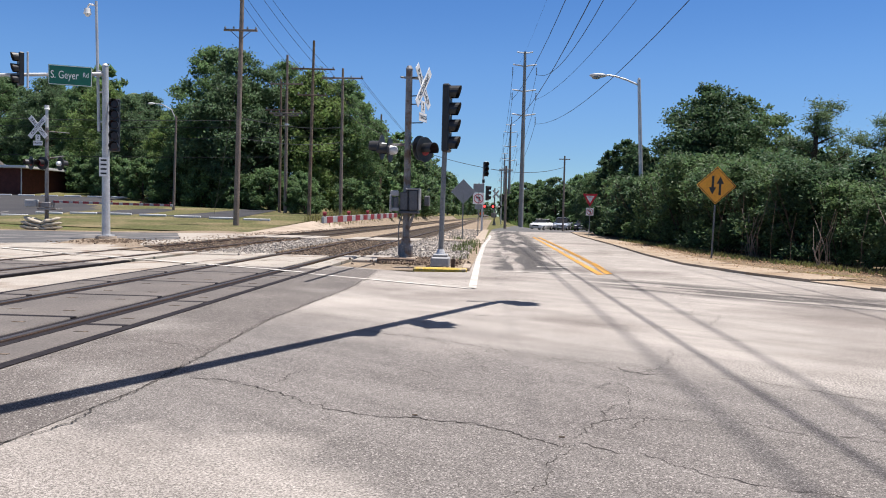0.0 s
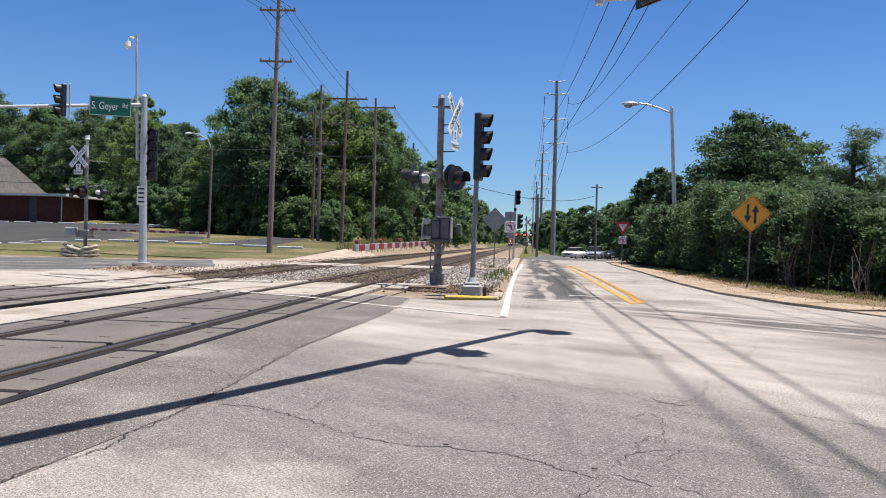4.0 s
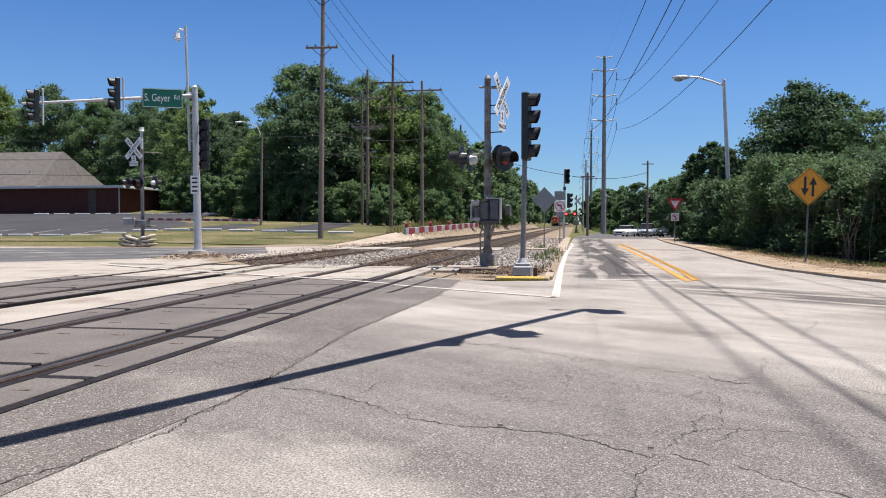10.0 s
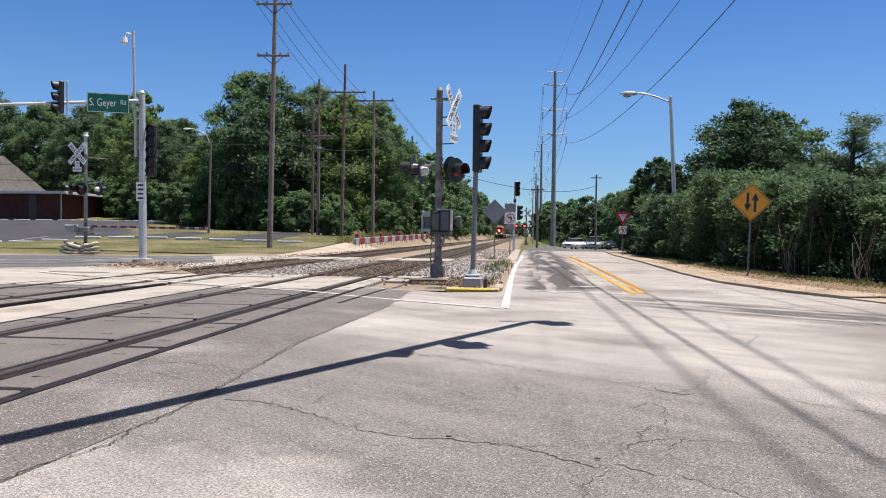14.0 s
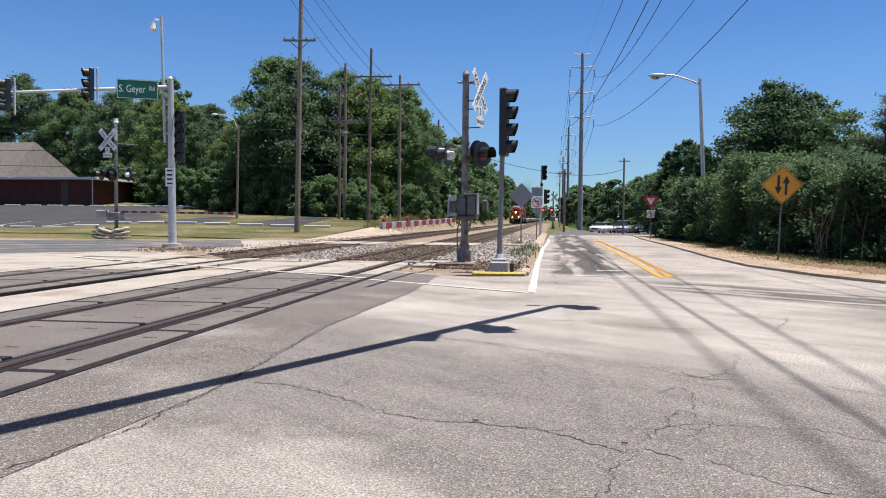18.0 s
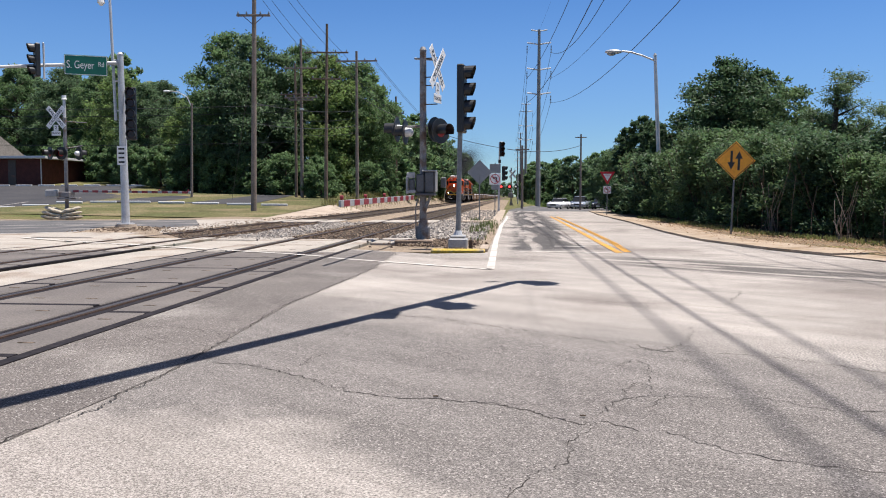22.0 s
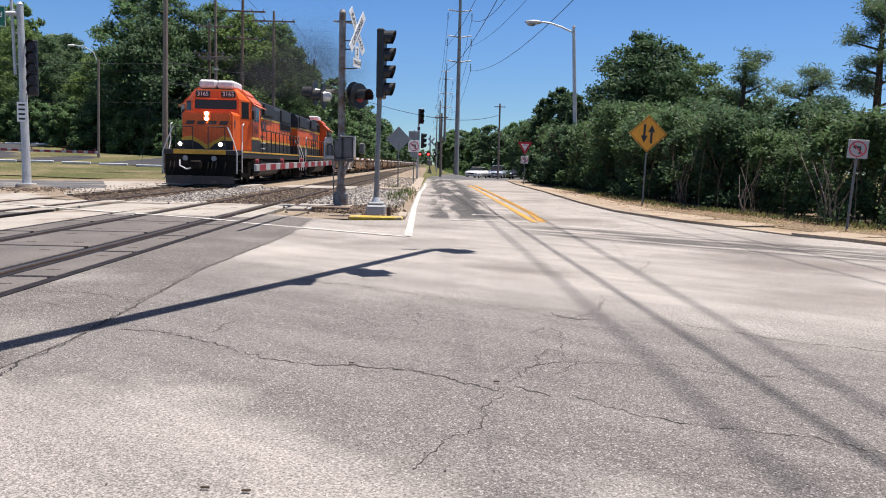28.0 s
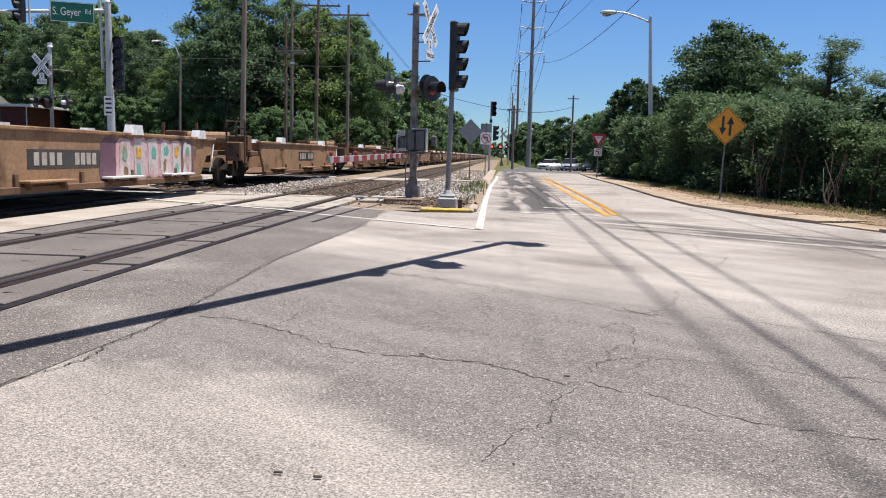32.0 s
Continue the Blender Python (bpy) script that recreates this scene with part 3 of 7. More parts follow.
stripe("street_line", [(-34, 10.2), (-16.0, 20.6), (-13.0, 23.6)], 0.12, WHITE_LINE, "white line on the far street")
stripe("street_line_far", [(-50, 9.5), (-25, 25.5), (-16, 29.5)], 0.12, WHITE_LINE, "white line on the far street")

# ---- cracks ----
rng = random.Random(5)
def crack(pts, w, wob=0.06):
    dense = []
    for a, b in zip(pts, pts[1:]):
        n = max(2, int((Vector(b) - Vector(a)).length / 0.022))
        dense += [Vector(a).lerp(Vector(b), i / n) for i in range(n)]
    bm = B()
    last = None
    for i, p in enumerate(dense):
        d = (dense[min(i + 1, len(dense) - 1)] - dense[max(i - 1, 0)]).normalized()
        n = Vector((-d.y, d.x))
        p = p + n * (noise.noise(Vector((p.x * 3.1, p.y * 3.1, 1))) * wob + noise.noise(Vector((p.x * 14, p.y * 14, 2))) * 0.045 + noise.noise(Vector((p.x * 43, p.y * 43, 5))) * 0.024)
        k = 0.53 * w * (0.3 + 1.2 * abs(noise.noise(Vector((p.x * 6, p.y * 6, 3)))) + 0.7 * rng.random() ** 2)
        z = 0.0065 if p.x < -2.0 else 0.002
        pair = (bm.verts.new((*(p + n * k), z)), bm.verts.new((*(p - n * k), z)))
        if last:
            bm.faces.new((last[1], pair[1], pair[0], last[0]))
        last = pair
    return part("crack", bm, CRACK, road)


for pts, w in (([(-1.94, 5.10), (-1.79, 5.11), (-1.59, 5.06), (-1.39, 4.89), (-1.17, 4.73), (-0.99, 4.53), (-0.81, 4.43), (-0.67, 4.33), (-0.45, 4.32), (-0.30, 4.27), (-0.01, 4.21), (0.11, 4.10), (0.16, 4.02), (0.27, 3.97), (0.33, 3.89), (0.41, 3.93)], 0.011),
               ([(0.42, 3.94), (0.69, 3.76), (0.91, 3.55), (1.14, 3.46), (1.35, 3.37), (1.56, 3.28), (1.74, 3.17), (1.83, 3.05)], 0.007),
               ([(0.40, 3.94), (0.35, 3.74), (0.27, 3.56), (0.26, 3.44), (0.22, 3.32), (0.14, 3.20), (0.10, 3.04), (0.01, 2.91), (-0.06, 2.82)], 0.006),
               ([(0.44, 4.05), (0.49, 4.23), (0.56, 4.32), (0.63, 4.43), (0.69, 4.47), (0.79, 4.49), (0.89, 4.53)], 0.007),
               ([(0.60, 4.40), (0.67, 4.70), (0.74, 4.81), (0.81, 4.72), (0.85, 4.59), (0.88, 4.50), (0.79, 4.33), (0.68, 4.20)], 0.005),
               ([(0.88, 4.50), (1.13, 4.47), (1.39, 4.48), (1.63, 4.27), (1.84, 4.24), (2.09, 4.14), (2.36, 4.00)], 0.006),
               ([(-2.12, 7.67), (-1.92, 7.75), (-1.27, 7.52), (-0.76, 7.26), (-0.20, 6.88), (0.25, 6.54), (0.50, 6.33), (0.80, 6.10)], 0.008),
               ([(0.67, 6.19), (0.89, 5.89), (1.20, 5.80), (1.45, 5.79), (1.82, 5.66), (2.11, 5.37), (2.39, 5.14), (2.70, 5.03), (2.88, 4.91)], 0.009),
               ([(0.84, 4.83), (0.88, 5.21), (0.86, 5.40), (0.81, 5.48), (0.69, 5.25)], 0.006),
               ([(0.95, 5.96), (1.09, 5.78), (1.36, 6.37), (1.55, 6.91)], 0.006),
               ([(0.91, 6.06), (0.99, 5.82), (1.12, 5.92), (1.27, 6.12)], 0.008),
               ([(2.14, 8.28), (2.38, 8.92), (2.66, 9.61)], 0.008),
               ([(-1.43, 4.91), (-1.36, 5.06), (-1.32, 5.34), (-1.26, 5.56)], 0.006),
               ([(-0.52, 5.69), (-0.39, 5.51), (-0.27, 5.40)], 0.005),
               ([(-0.01, 5.89), (0.22, 5.68), (0.47, 5.53), (0.72, 5.47)], 0.004),
               ([(-2.97, 6.08), (-2.51, 5.78), (-2.26, 5.71), (-2.14, 5.73)], 0.006),
               ([(-2.45, 2.6), (-2.15, 3.77), (-2.11, 4.97), (-2.24, 7.94), (-2.06, 12.1), (-2.17, 15.6)], 0.010),
               ([(-3.2, 6.6), (-2.5, 6.4), (-2.2, 6.1)], 0.008),
               ([(0.5, 30), (1.0, 22), (0.9, 18)], 0.02), ([(1.4, 34), (1.6, 25), (1.5, 18)], 0.02),
               ([(3.2, 40), (3.5, 28), (3.4, 18), (2.8, 12.5), (2.4, 9.7)], 0.005)):
    crack(pts, w)
# fine branching cracks
for i in range(22):
    x, y = rng.uniform(-1.9, 4.0), rng.uniform(3.6, 9.5)
    a = rng.choice((-0.5, -0.5, -0.45, 1.2, 2.0)) + rng.uniform(-0.3, 0.3)
    pts = [(x, y)]
    for k in range(rng.randint(3, 8)):
        a += rng.uniform(-0.6, 0.6)
        x, y = x + 0.24 * math.cos(a), y + 0.24 * math.sin(a)
        pts.append((x, y))
    crack(pts, rng.uniform(0.002, 0.004))
for i in range(9):
    y = 9.3 + 0.62 * i + rng.uniform(-0.2, 0.2)
    x0 = rng.uniform(-2.0, 1.5)
    x1 = x0 + rng.uniform(1.5, 4.5)
    crack([(x0, y), ((x0 + x1) / 2, y - 0.12 * (x1 - x0)), (x1, y - 0.32 * (x1 - x0))], rng.uniform(0.006, 0.011))

# ---- railway ----
NEAR, FAR = -4.65, -8.9
crossing = thing("crossing_surface", "grey concrete railway crossing panels with black rubber flangeways", "crossing", kind="structure")


slot_bm = box(B(), -0.06, 0.06, -0.018, 0.018, 0.0, 0.019)
SLOT = bpy.data.meshes.new("lifting_slot")
slot_bm.to_mesh(SLOT)
slot_bm.free()
SLOT.materials.append(BALLAST_DARK)


def panel(x0, x1, y0, y1, mat):
    bm = box(B(), x0, x1, y0 + 0.05, y1 - 0.05, -0.2, 0.016, 0.012)
    ob = part("panel", bm, mat, crossing)
    for fx in (0.25, 0.75):
        for fy in (0.22, 0.78):
            if x1 - x0 > 0.6 or fx < 0.5:
                sl_ = new("lifting_slot", SLOT)
                sl_.parent = ob
                sl_.location = (x0 + (x1 - x0) * (fx if x1 - x0 > 0.6 else 0.5), y0 + (y1 - y0) * fy, 0)


for c, off in ((NEAR, 0.0), (FAR, 0.7)):
    for x0, x1, shift in ((c + 0.93, c + 1.31, 0.0), (c - 0.58, c + 0.58, 0.45), (c - 1.33, c - 0.93, 0.2)):
        for k in range(-5, 6):
            y0 = 5.2 + shift + off + 2.06 * k
            y1 = y0 + 2.06
            if y1 < 17:
                panel(x0, x1, y0, min(y1, 15.4), PANEL)
                part("joint_seal", box(B(), x0, x1, y0 - 0.05, y0 + 0.05, -0.1, 0.0145), RUBBER, crossing)
        panel(x0, x1, 15.42 + shift * 0.2, 17.9, PALE_PANEL)
        panel(x0, x1, 17.9, 20.6 - shift, PALE_PANEL)
    part("rubber_bed", box(B(), c - 1.42, c + 1.40, -8, 16.5, -0.3, -0.004), RUBBER, crossing)
    for xs in (c + 1.315, c - 1.435):
        part("edge_seal", box(B(), xs, xs + 0.1, -8, 16.4, -0.1, 0.0115), RUBBER, crossing)
    for s in (-0.75, 0.75):
        for k in (-1, 1):
            part("flangeway_seal", box(B(), c + s + k * 0.095 - 0.045, c + s + k * 0.095 + 0.045, -8, 16.4, -0.1, 0.006, 0.004), RUBBER, crossing)
part("panel_joint_strip", box(B(), -7.25, -6.06, -8, 20.6, -0.2, 0.004), PALE_PANEL, crossing)
# slabs of the footway across the rails
for x0, x1, y0, y1 in ((-3.2, -2.3, 18.4, 20.6), (-6.0, -5.55, 17.5, 20.6), (-7.3, -6.1, 19.4, 20.7), (-10.6, -9.9, 18.6, 21.6), (-12.4, -10.7, 20.2, 22.8)):
    part("footway_slab", box(B(), x0, x1, y0, y1, -0.2, 0.03, 0.015), PALE_PANEL, crossing)
# timber and concrete panels of the second footway
for c in (NEAR, FAR):
    for x0, x1 in ((c + 0.84, c + 1.5), (c - 0.66, c + 0.66), (c - 1.5, c - 0.84)):
        part("footway_slab", box(B(), x0, x1, 33.6, 36.6, -0.25, 0.02, 0.02), PALE_PANEL, crossing)


def rail_mesh(y0, y1):
    web = B()
    for a, b, z0, z1 in ((-0.07, 0.07, -0.175, -0.15), (-0.012, 0.012, -0.15, -0.04), (-0.036, 0.036, -0.04, 0.0)):
        box(web, a, b, y0, y1, z0, z1, 0.004)
    return web


def track(c, label):
    ob = thing("railway_track", label, "railway", pose(c, 0, 0), group="railway tracks", kind="structure")
    for s in (-0.75, 0.75):
        r = part("rail", rail_mesh(-60, 1000), RAIL, ob)
        r.location = (s, 0, 0.018)
        h = part("rail_head", box(B(), -0.03, 0.03, -60, 1000, 0.0, 0.004), RAIL_TOP, r, "polished steel rail head")
    bed = part("ballast_bed", box(B(), -1.6, 1.6, 20.5, 1000, -0.6, -0.052), BALLAST_DARK, ob)
    bed2 = part("ballast_bed", box(B(), -1.6, 1.6, -60, -8, -0.6, -0.052), BALLAST_DARK, ob)
    tie = None
    for k in range(150):
        y = 20.9 + 0.55 * k
        if 33.4 < y < 36.8:
            continue
        if tie is None:
            tie = part("sleeper", box(B(), -1.28, 1.28, -0.115, 0.115, -0.14, -0.03, 0.012), TIE_WOOD, ob)
            tie.location = (0, y, 0)
        else:
            t2 = new("sleeper", tie.data)
            t2.parent = ob
            t2.location = (rng.uniform(-0.03, 0.03), y, 0)
    return ob


track(NEAR, "rusty railway track on dark ballast beside the road")
track(FAR, "rusty railway track on dark ballast carrying the freight train")


def stones(name, n, place, lo, hi, mat, label):
    """Loose stones, each a small irregular block."""
    r = np.random.default_rng(3)
    base = np.array([(-1, -1, -0.6), (1, -1, -0.5), (1, 1, -0.6), (-1, 1, -0.5), (-0.7, -0.6, 0.7), (0.6, -0.7, 0.6), (0.7, 0.6, 0.8), (-0.6, 0.7, 0.6)]) * 0.5
    quad = np.array([(0, 1, 5, 4), (1, 2, 6, 5), (2, 3, 7, 6), (3, 0, 4, 7), (4, 5, 6, 7)])
    V, Fc = [], []
    for i in range(n):
        x, y, z = place(r)
        s = r.uniform(lo, hi) * r.uniform(0.7, 1.3, 3)
        a = r.uniform(0, 6.28)
        v = (base + r.uniform(-0.12, 0.12, (8, 3))) * s
        v = np.stack([v[:, 0] * np.cos(a) - v[:, 1] * np.sin(a), v[:, 0] * np.sin(a) + v[:, 1] * np.cos(a), v[:, 2]], 1) + (x, y, z + s[2] * 0.2)
        V.append(v)
        Fc.append(quad + 8 * i)
    me = bpy.data.meshes.new(name)
    me.from_pydata(np.concatenate(V).tolist(), [], np.concatenate(Fc).tolist())
    me.materials.append(mat)
    return tagged(new(name, me), label, "stones", kind="stuff")


stones("ballast_stones", 5200, lambda r: (r.uniform(-3.1, -0.75), 20.9 + 11.5 * r.uniform() ** 1.1, -0.03), 0.05, 0.13, BALLAST, "pale crushed ballast stones beside the track")
stones("ballast_stones", 1500, lambda r: (r.uniform(-7.4, -6.0), r.uniform(20.9, 33), -0.03), 0.05, 0.12, BALLAST, "pale crushed ballast stones between the tracks")
stones("ballast_stones", 1600, lambda r: (r.normal(-3.05, 0.16), r.uniform(20.8, 34), -0.09), 0.05, 0.11, BALLAST, "pale crushed ballast stones along the rail")
stones("gravel_grit", 140, lambda r: (r.uniform(-2.4, 3.0), r.uniform(0.8, 3.2), 0.004), 0.003, 0.007, PATCH, "loose dark grit on the road")
stones("road_edge_grit", 420, lambda r: (r.normal(0.05, 0.3), r.normal(15.3, 0.9), 0.002), 0.004, 0.011, BALLAST, "loose gravel at the road edge")

stones("rubble", 900, lambda r: (r.normal(-1.7, 0.45), r.normal(18.7, 0.55), 0.012), 0.02, 0.075, RUBBLE, "broken brown earth and stones round the mast foot")
stones("rubble", 320, lambda r: (r.normal(-12.3, 0.6), r.normal(25.4, 0.9), 0.01), 0.02, 0.06, RUBBLE, "broken brown earth round the signal pole")
stones("ballast_stones", 350, lambda r: (r.normal(-6.6, 0.4), r.normal(20.4, 0.4), 0.005), 0.03, 0.07, BALLAST, "pale crushed stone spilled between the slabs")
stones("ballast_stones", 1500, lambda r: (r.uniform(-6.0, -3.3), r.uniform(20.8, 34), -0.055), 0.04, 0.09, RUBBLE, "brown ballast between the rails")
stones("ballast_stones", 1500, lambda r: (r.uniform(-10.3, -7.6), r.uniform(20.8, 34), -0.055), 0.04, 0.09, RUBBLE, "brown ballast between the rails")

stones("trackside_stones", 1500, lambda r: (-10.4 - 1.6 * r.uniform() ** 2.0, 22.5 + 48 * r.uniform(), -0.005), 0.02, 0.05, RUBBLE, "scattered brown stones along the far track")
stones("trackside_stones", 1200, lambda r: (-0.9 - 2.2 * r.uniform(), 33.0 + 30 * r.uniform() ** 1.3, 0.0), 0.025, 0.08, BALLAST, "scattered pale stones beside the near track")

# ---- signals and signs ----
def faced(x, y, z, face):
    """A pose whose -y side faces the ground direction face = (dx, dy)."""
    return pose(x, y, z, 0, 0, math.degrees(math.atan2(face[0], -face[1])))


def signal_head(owner, m, n, hood=0.22, name="signal_head"):
    """A traffic light with n lamps one above another; m is the middle of its back."""
    h = 0.355 * n
    body = part(name, box(B(), -0.17, 0.17, -0.15, 0.0, -h / 2, h / 2, 0.025), BLACK_PAINT, owner, "black signal housing")
    body.matrix_basis = m
    for i in range(n):
        z = h / 2 - 0.355 * (i + 0.5)
        bm = B()
        segs = 14
        for k in range(segs):
            a0, a1 = math.radians(-40 + 260 * k / segs), math.radians(-40 + 260 * (k + 1) / segs)
            for r0, r1, flip in ((0.155, 0.155, False), (0.147, 0.147, True)):
                q = [bm.verts.new((r0 * math.cos(a), y, z + r0 * math.sin(a))) for a, y in ((a0, -0.15), (a1, -0.15), (a1, -0.15 - hood * (0.75 + 0.25 * math.sin(a1))), (a0, -0.15 - hood * (0.75 + 0.25 * math.sin(a0))))]
                bm.faces.new(q[::-1] if flip else q)
        v = part("visor", bm, BLACK_PAINT, body)
        lens = part("lens", rod(B(), (0, -0.15, z), (0, -0.165, z), 0.14, 0.12, 16), LENS_OFF, body, "unlit signal lens")
    return body


def bracket(owner, a, b, r=0.025, mat=GALV, name="bracket"):
    return part(name, rod(B(), a, b, r, seg=8), mat, owner)


# signal on the island beside the near track
sig = thing("traffic_signal", "grey pole traffic signal with four black lamps on a concrete footing", "traffic light", pose(-1.12, 17.39, 0))
part("footing", box(box(B(), -0.2, 0.2, -0.2, 0.2, -0.02, 0.2, 0.03), -0.16, 0.16, -0.16, 0.16, 0.2, 0.26, 0.02), SILVER, sig, "square tapered concrete footing")
part("base_collar", rod(B(), (0, 0, 0.26), (0, 0, 0.36), 0.1, 0.065, 14), GALV, sig)
part("pole", rod(B(), (0, 0, 0.3), (0.06, 0, 3.8), 0.055, 0.05, 14), POLE_STEEL, sig, "slender dull steel pole")
signal_head(sig, faced(0.0, -0.04, 3.13, (0.985, -0.17)), 4)
bracket(sig, (0.03, 0, 2.45), (0.10, -0.02, 2.45))
bracket(sig, (0.05, 0, 3.8), (0.10, -0.02, 3.8))


def crossbuck(owner, c, face, tracks=True, scale=1.0):
    """Two crossed white boards with their words."""
    m = faced(*c, face)
    for k, word in ((1, "CROSSING"), (-1, "RAIL  ROAD")):
        blade = part("crossbuck_board", box(B(), -0.61 * scale, 0.61 * scale, -0.012 - 0.006 * k, 0.0 - 0.006 * k, -0.115 * scale, 0.115 * scale, 0.004), WHITE_PAINT, owner, "white board lettered in black")
        blade.matrix_basis = m @ pose(0, 0, 0, 0, -48 * k, 0)
        text_mesh(word, 0.185 * scale, SIGN_BLACK, blade, pose(0, -0.0145 - 0.006 * k, 0, 90, 0, 0), label="black sign lettering")
    if tracks:
        plate = part("track_count_plate", box(B(), -0.23 * scale, 0.23 * scale, -0.012, 0, -0.83 * scale, -0.62 * scale, 0.004), WHITE_PAINT, owner, "small white plate")
        plate.matrix_basis = m
        text_mesh("TRACKS", 0.12 * scale, SIGN_BLACK, plate, pose(0, -0.0145, -0.725 * scale, 90, 0, 0))
        two = part("track_number_plate", box(B(), -0.12 * scale, 0.12 * scale, -0.012, 0, -0.61 * scale, -0.34 * scale, 0.004), WHITE_PAINT, owner)
        two.matrix_basis = m
        text_mesh("2", 0.22 * scale, SIGN_BLACK, two, pose(0, -0.0145, -0.475 * scale, 90, 0, 0))


def flasher(owner, c, face, lit, back=False):
    """A round crossing lamp with black disc and hood; back: the silver housing behind it shows."""
    m = faced(*c, face)
    disc = part("flasher_disc", rod(B(), (0, 0.012, 0), (0, -0.012, 0), 0.3, 0.3, 24), BLACK_PAINT, owner, "round black lamp background")
    disc.matrix_basis = m
    bm = B()
    for k in range(16):
        a0, a1 = math.radians(-30 + 240 * k / 16), math.radians(-30 + 240 * (k + 1) / 16)
        bm.faces.new([bm.verts.new((0.16 * math.cos(a), y, 0.16 * math.sin(a))) for a, y in ((a0, -0.01), (a1, -0.01), (a1, -0.3), (a0, -0.3))])
    part("hood", bm, BLACK_PAINT, disc)
    part("lamp_lens", ball(B(), (0, -0.012, 0), 0.15, 2, (1, 0.25, 1)), lit, disc, "red crossing lamp lens")
    part("lamp_housing", ball(rod(B(), (0, 0.012, 0), (0, 0.12, 0), 0.12, 0.1, 18), (0, 0.12, 0), 0.105, 2, (1, 0.8, 1)), WHITE_PAINT if back else BLACK_PAINT, disc, "silver lamp housing" if back else "")
    return disc


def gate_arm(owner, a, b, n):
    """A red and silver striped barrier board from a to b, with its small lamps."""
    a, b = Vector(a), Vector(b)
    d = (b - a)
    q = d.to_track_quat("X", "Z").to_matrix().to_4x4()
    L = d.length
    arm = part("gate_arm", box(B(), 0, L, -0.02, 0.02, -0.052, 0.052, 0.006), SILVER, owner, "red and silver striped barrier arm")
    arm.matrix_basis = Matrix.Translation(a) @ q
    for i in range(n):
        x0 = L - (i + 0.55) * L / n
        part("red_stripe", box(B(), x0 - 0.2 * L / n - 0.05, x0 + 0.2 * L / n + 0.05, -0.0235, 0.0235, -0.05, 0.05), RED_STRIPE, arm, "red reflective stripe")
    for x in (L - 0.12, L * 0.74, L * 0.5):
        part("arm_lamp", rod(box(B(), x - 0.02, x + 0.02, -0.015, 0.015, 0.05, 0.08), (x, -0.025, 0.1), (x, 0.025, 0.1), 0.03, seg=12), RED_STRIPE, arm, "small red arm lamp")
    return arm


def crossing_mast(m, label, near=True):
    ob = thing("crossing_mast", label, "railway signal", m, group="railway crossing masts")
    part("mast_footing", box(B(), -0.3, 0.3, -0.25, 0.25, -0.06, 0.05, 0.02), CONCRETE, ob, "concrete footing")
    part("mast_base", box(rod(B(), (0, 0, 0.05), (0, 0, 0.5), 0.13, 0.11, 16), -0.17, 0.17, -0.1, 0.1, 0.05, 0.36, 0.03), GREY_PAINT, ob)
    part("mast_pole", rod(B(), (0, 0, 0.4), (0, 0, 4.62), 0.085, 0.08, 16), GREY_PAINT, ob, "scuffed grey steel mast")
    part("mast_cap", rod(B(), (0, 0, 4.6), (0, 0, 4.68), 0.09, 0.05, 16), GREY_PAINT, ob)
    return ob


mast = crossing_mast(pose(-2.14, 19.88, 0), "grey railway crossing mast with crossbuck, lamps and lowered gate")
crossbuck(mast, (0.36, -0.15, 4.15), (0.95, -0.3))
for z in (3.3, 3.75, 3.95, 4.4):
    bracket(mast, (0.05, -0.03, z), (0.36, -0.12, z), 0.014, BLACK_PAINT)
part("bell_arm", box(B(), -0.52, 0.02, -0.05, 0.05, 4.36, 4.4, 0.01, pose(0, 0, 0.0, 0, 4)), SIGN_BACK, mast, "flat metal bell bracket")
part("cross_arm", rod(B(), (-0.75, 0.25, 2.78), (0.55, -0.2, 2.78), 0.03, seg=8), GREY_PAINT, mast)
flasher(mast, (0.45, -0.32, 2.64), (0.8, -0.6), LENS_RED)
flasher(mast, (0.30, -0.02, 2.7), (0.85, -0.5), LENS_RED)
flasher(mast, (-0.66, 0.2, 2.72), (-0.985, 0.12), LENS_RED, back=True)
flasher(mast, (-0.44, 0.05, 2.64), (-0.985, 0.12), LENS_RED, back=True)
part("gate_mechanism", box(B(), 0.075, 0.31, -0.28, 0.2, 1.17, 1.68, 0.03), GREY_DARK, mast, "dark grey steel gate mechanism box")
part("mechanism_box", box(B(), -0.15, 0.06, -0.26, -0.1, 1.17, 1.62, 0.03), GREY_DARK, mast, "dark grey steel box")
part("mechanism_shelf", box(B(), -0.16, 0.31, -0.29, 0.22, 1.1, 1.165, 0.02), GREY_DARK, mast)
part("mechanism_brace", rod(B(), (0.2, -0.1, 1.12), (0.05, -0.05, 0.75), 0.03, 0.05, 8), GREY_PAINT, mast)
# small box placed to fit the camera's view of a cabinet farther off
part("mechanism_box", box(B(), 0.42, 0.54, 0.1, 0.4, 1.3, 1.55, 0.02), GREY_DARK, mast, "small grey box set as a farther cabinet")
part("counterweight", box(box(box(B(), -0.38, -0.34, -0.34, -0.05, 1.14, 1.56, 0.012), -0.37, -0.17, -0.3, -0.2, 1.52, 1.66, 0.02), -0.36, -0.15, -0.32, -0.28, 1.16, 1.24, 0.015), SILVER, mast, "silver counterweight bracket")
part("counterweight", box(B(), -0.31, -0.18, -0.3, -0.05, 1.2, 1.5, 0.03), GREY_DARK, mast, "dark counterweight")
part("mechanism_lid", box(B(), 0.0, 0.33, -0.3, 0.22, 1.68, 1.715, 0.012), SILVER, mast, "pale lid")
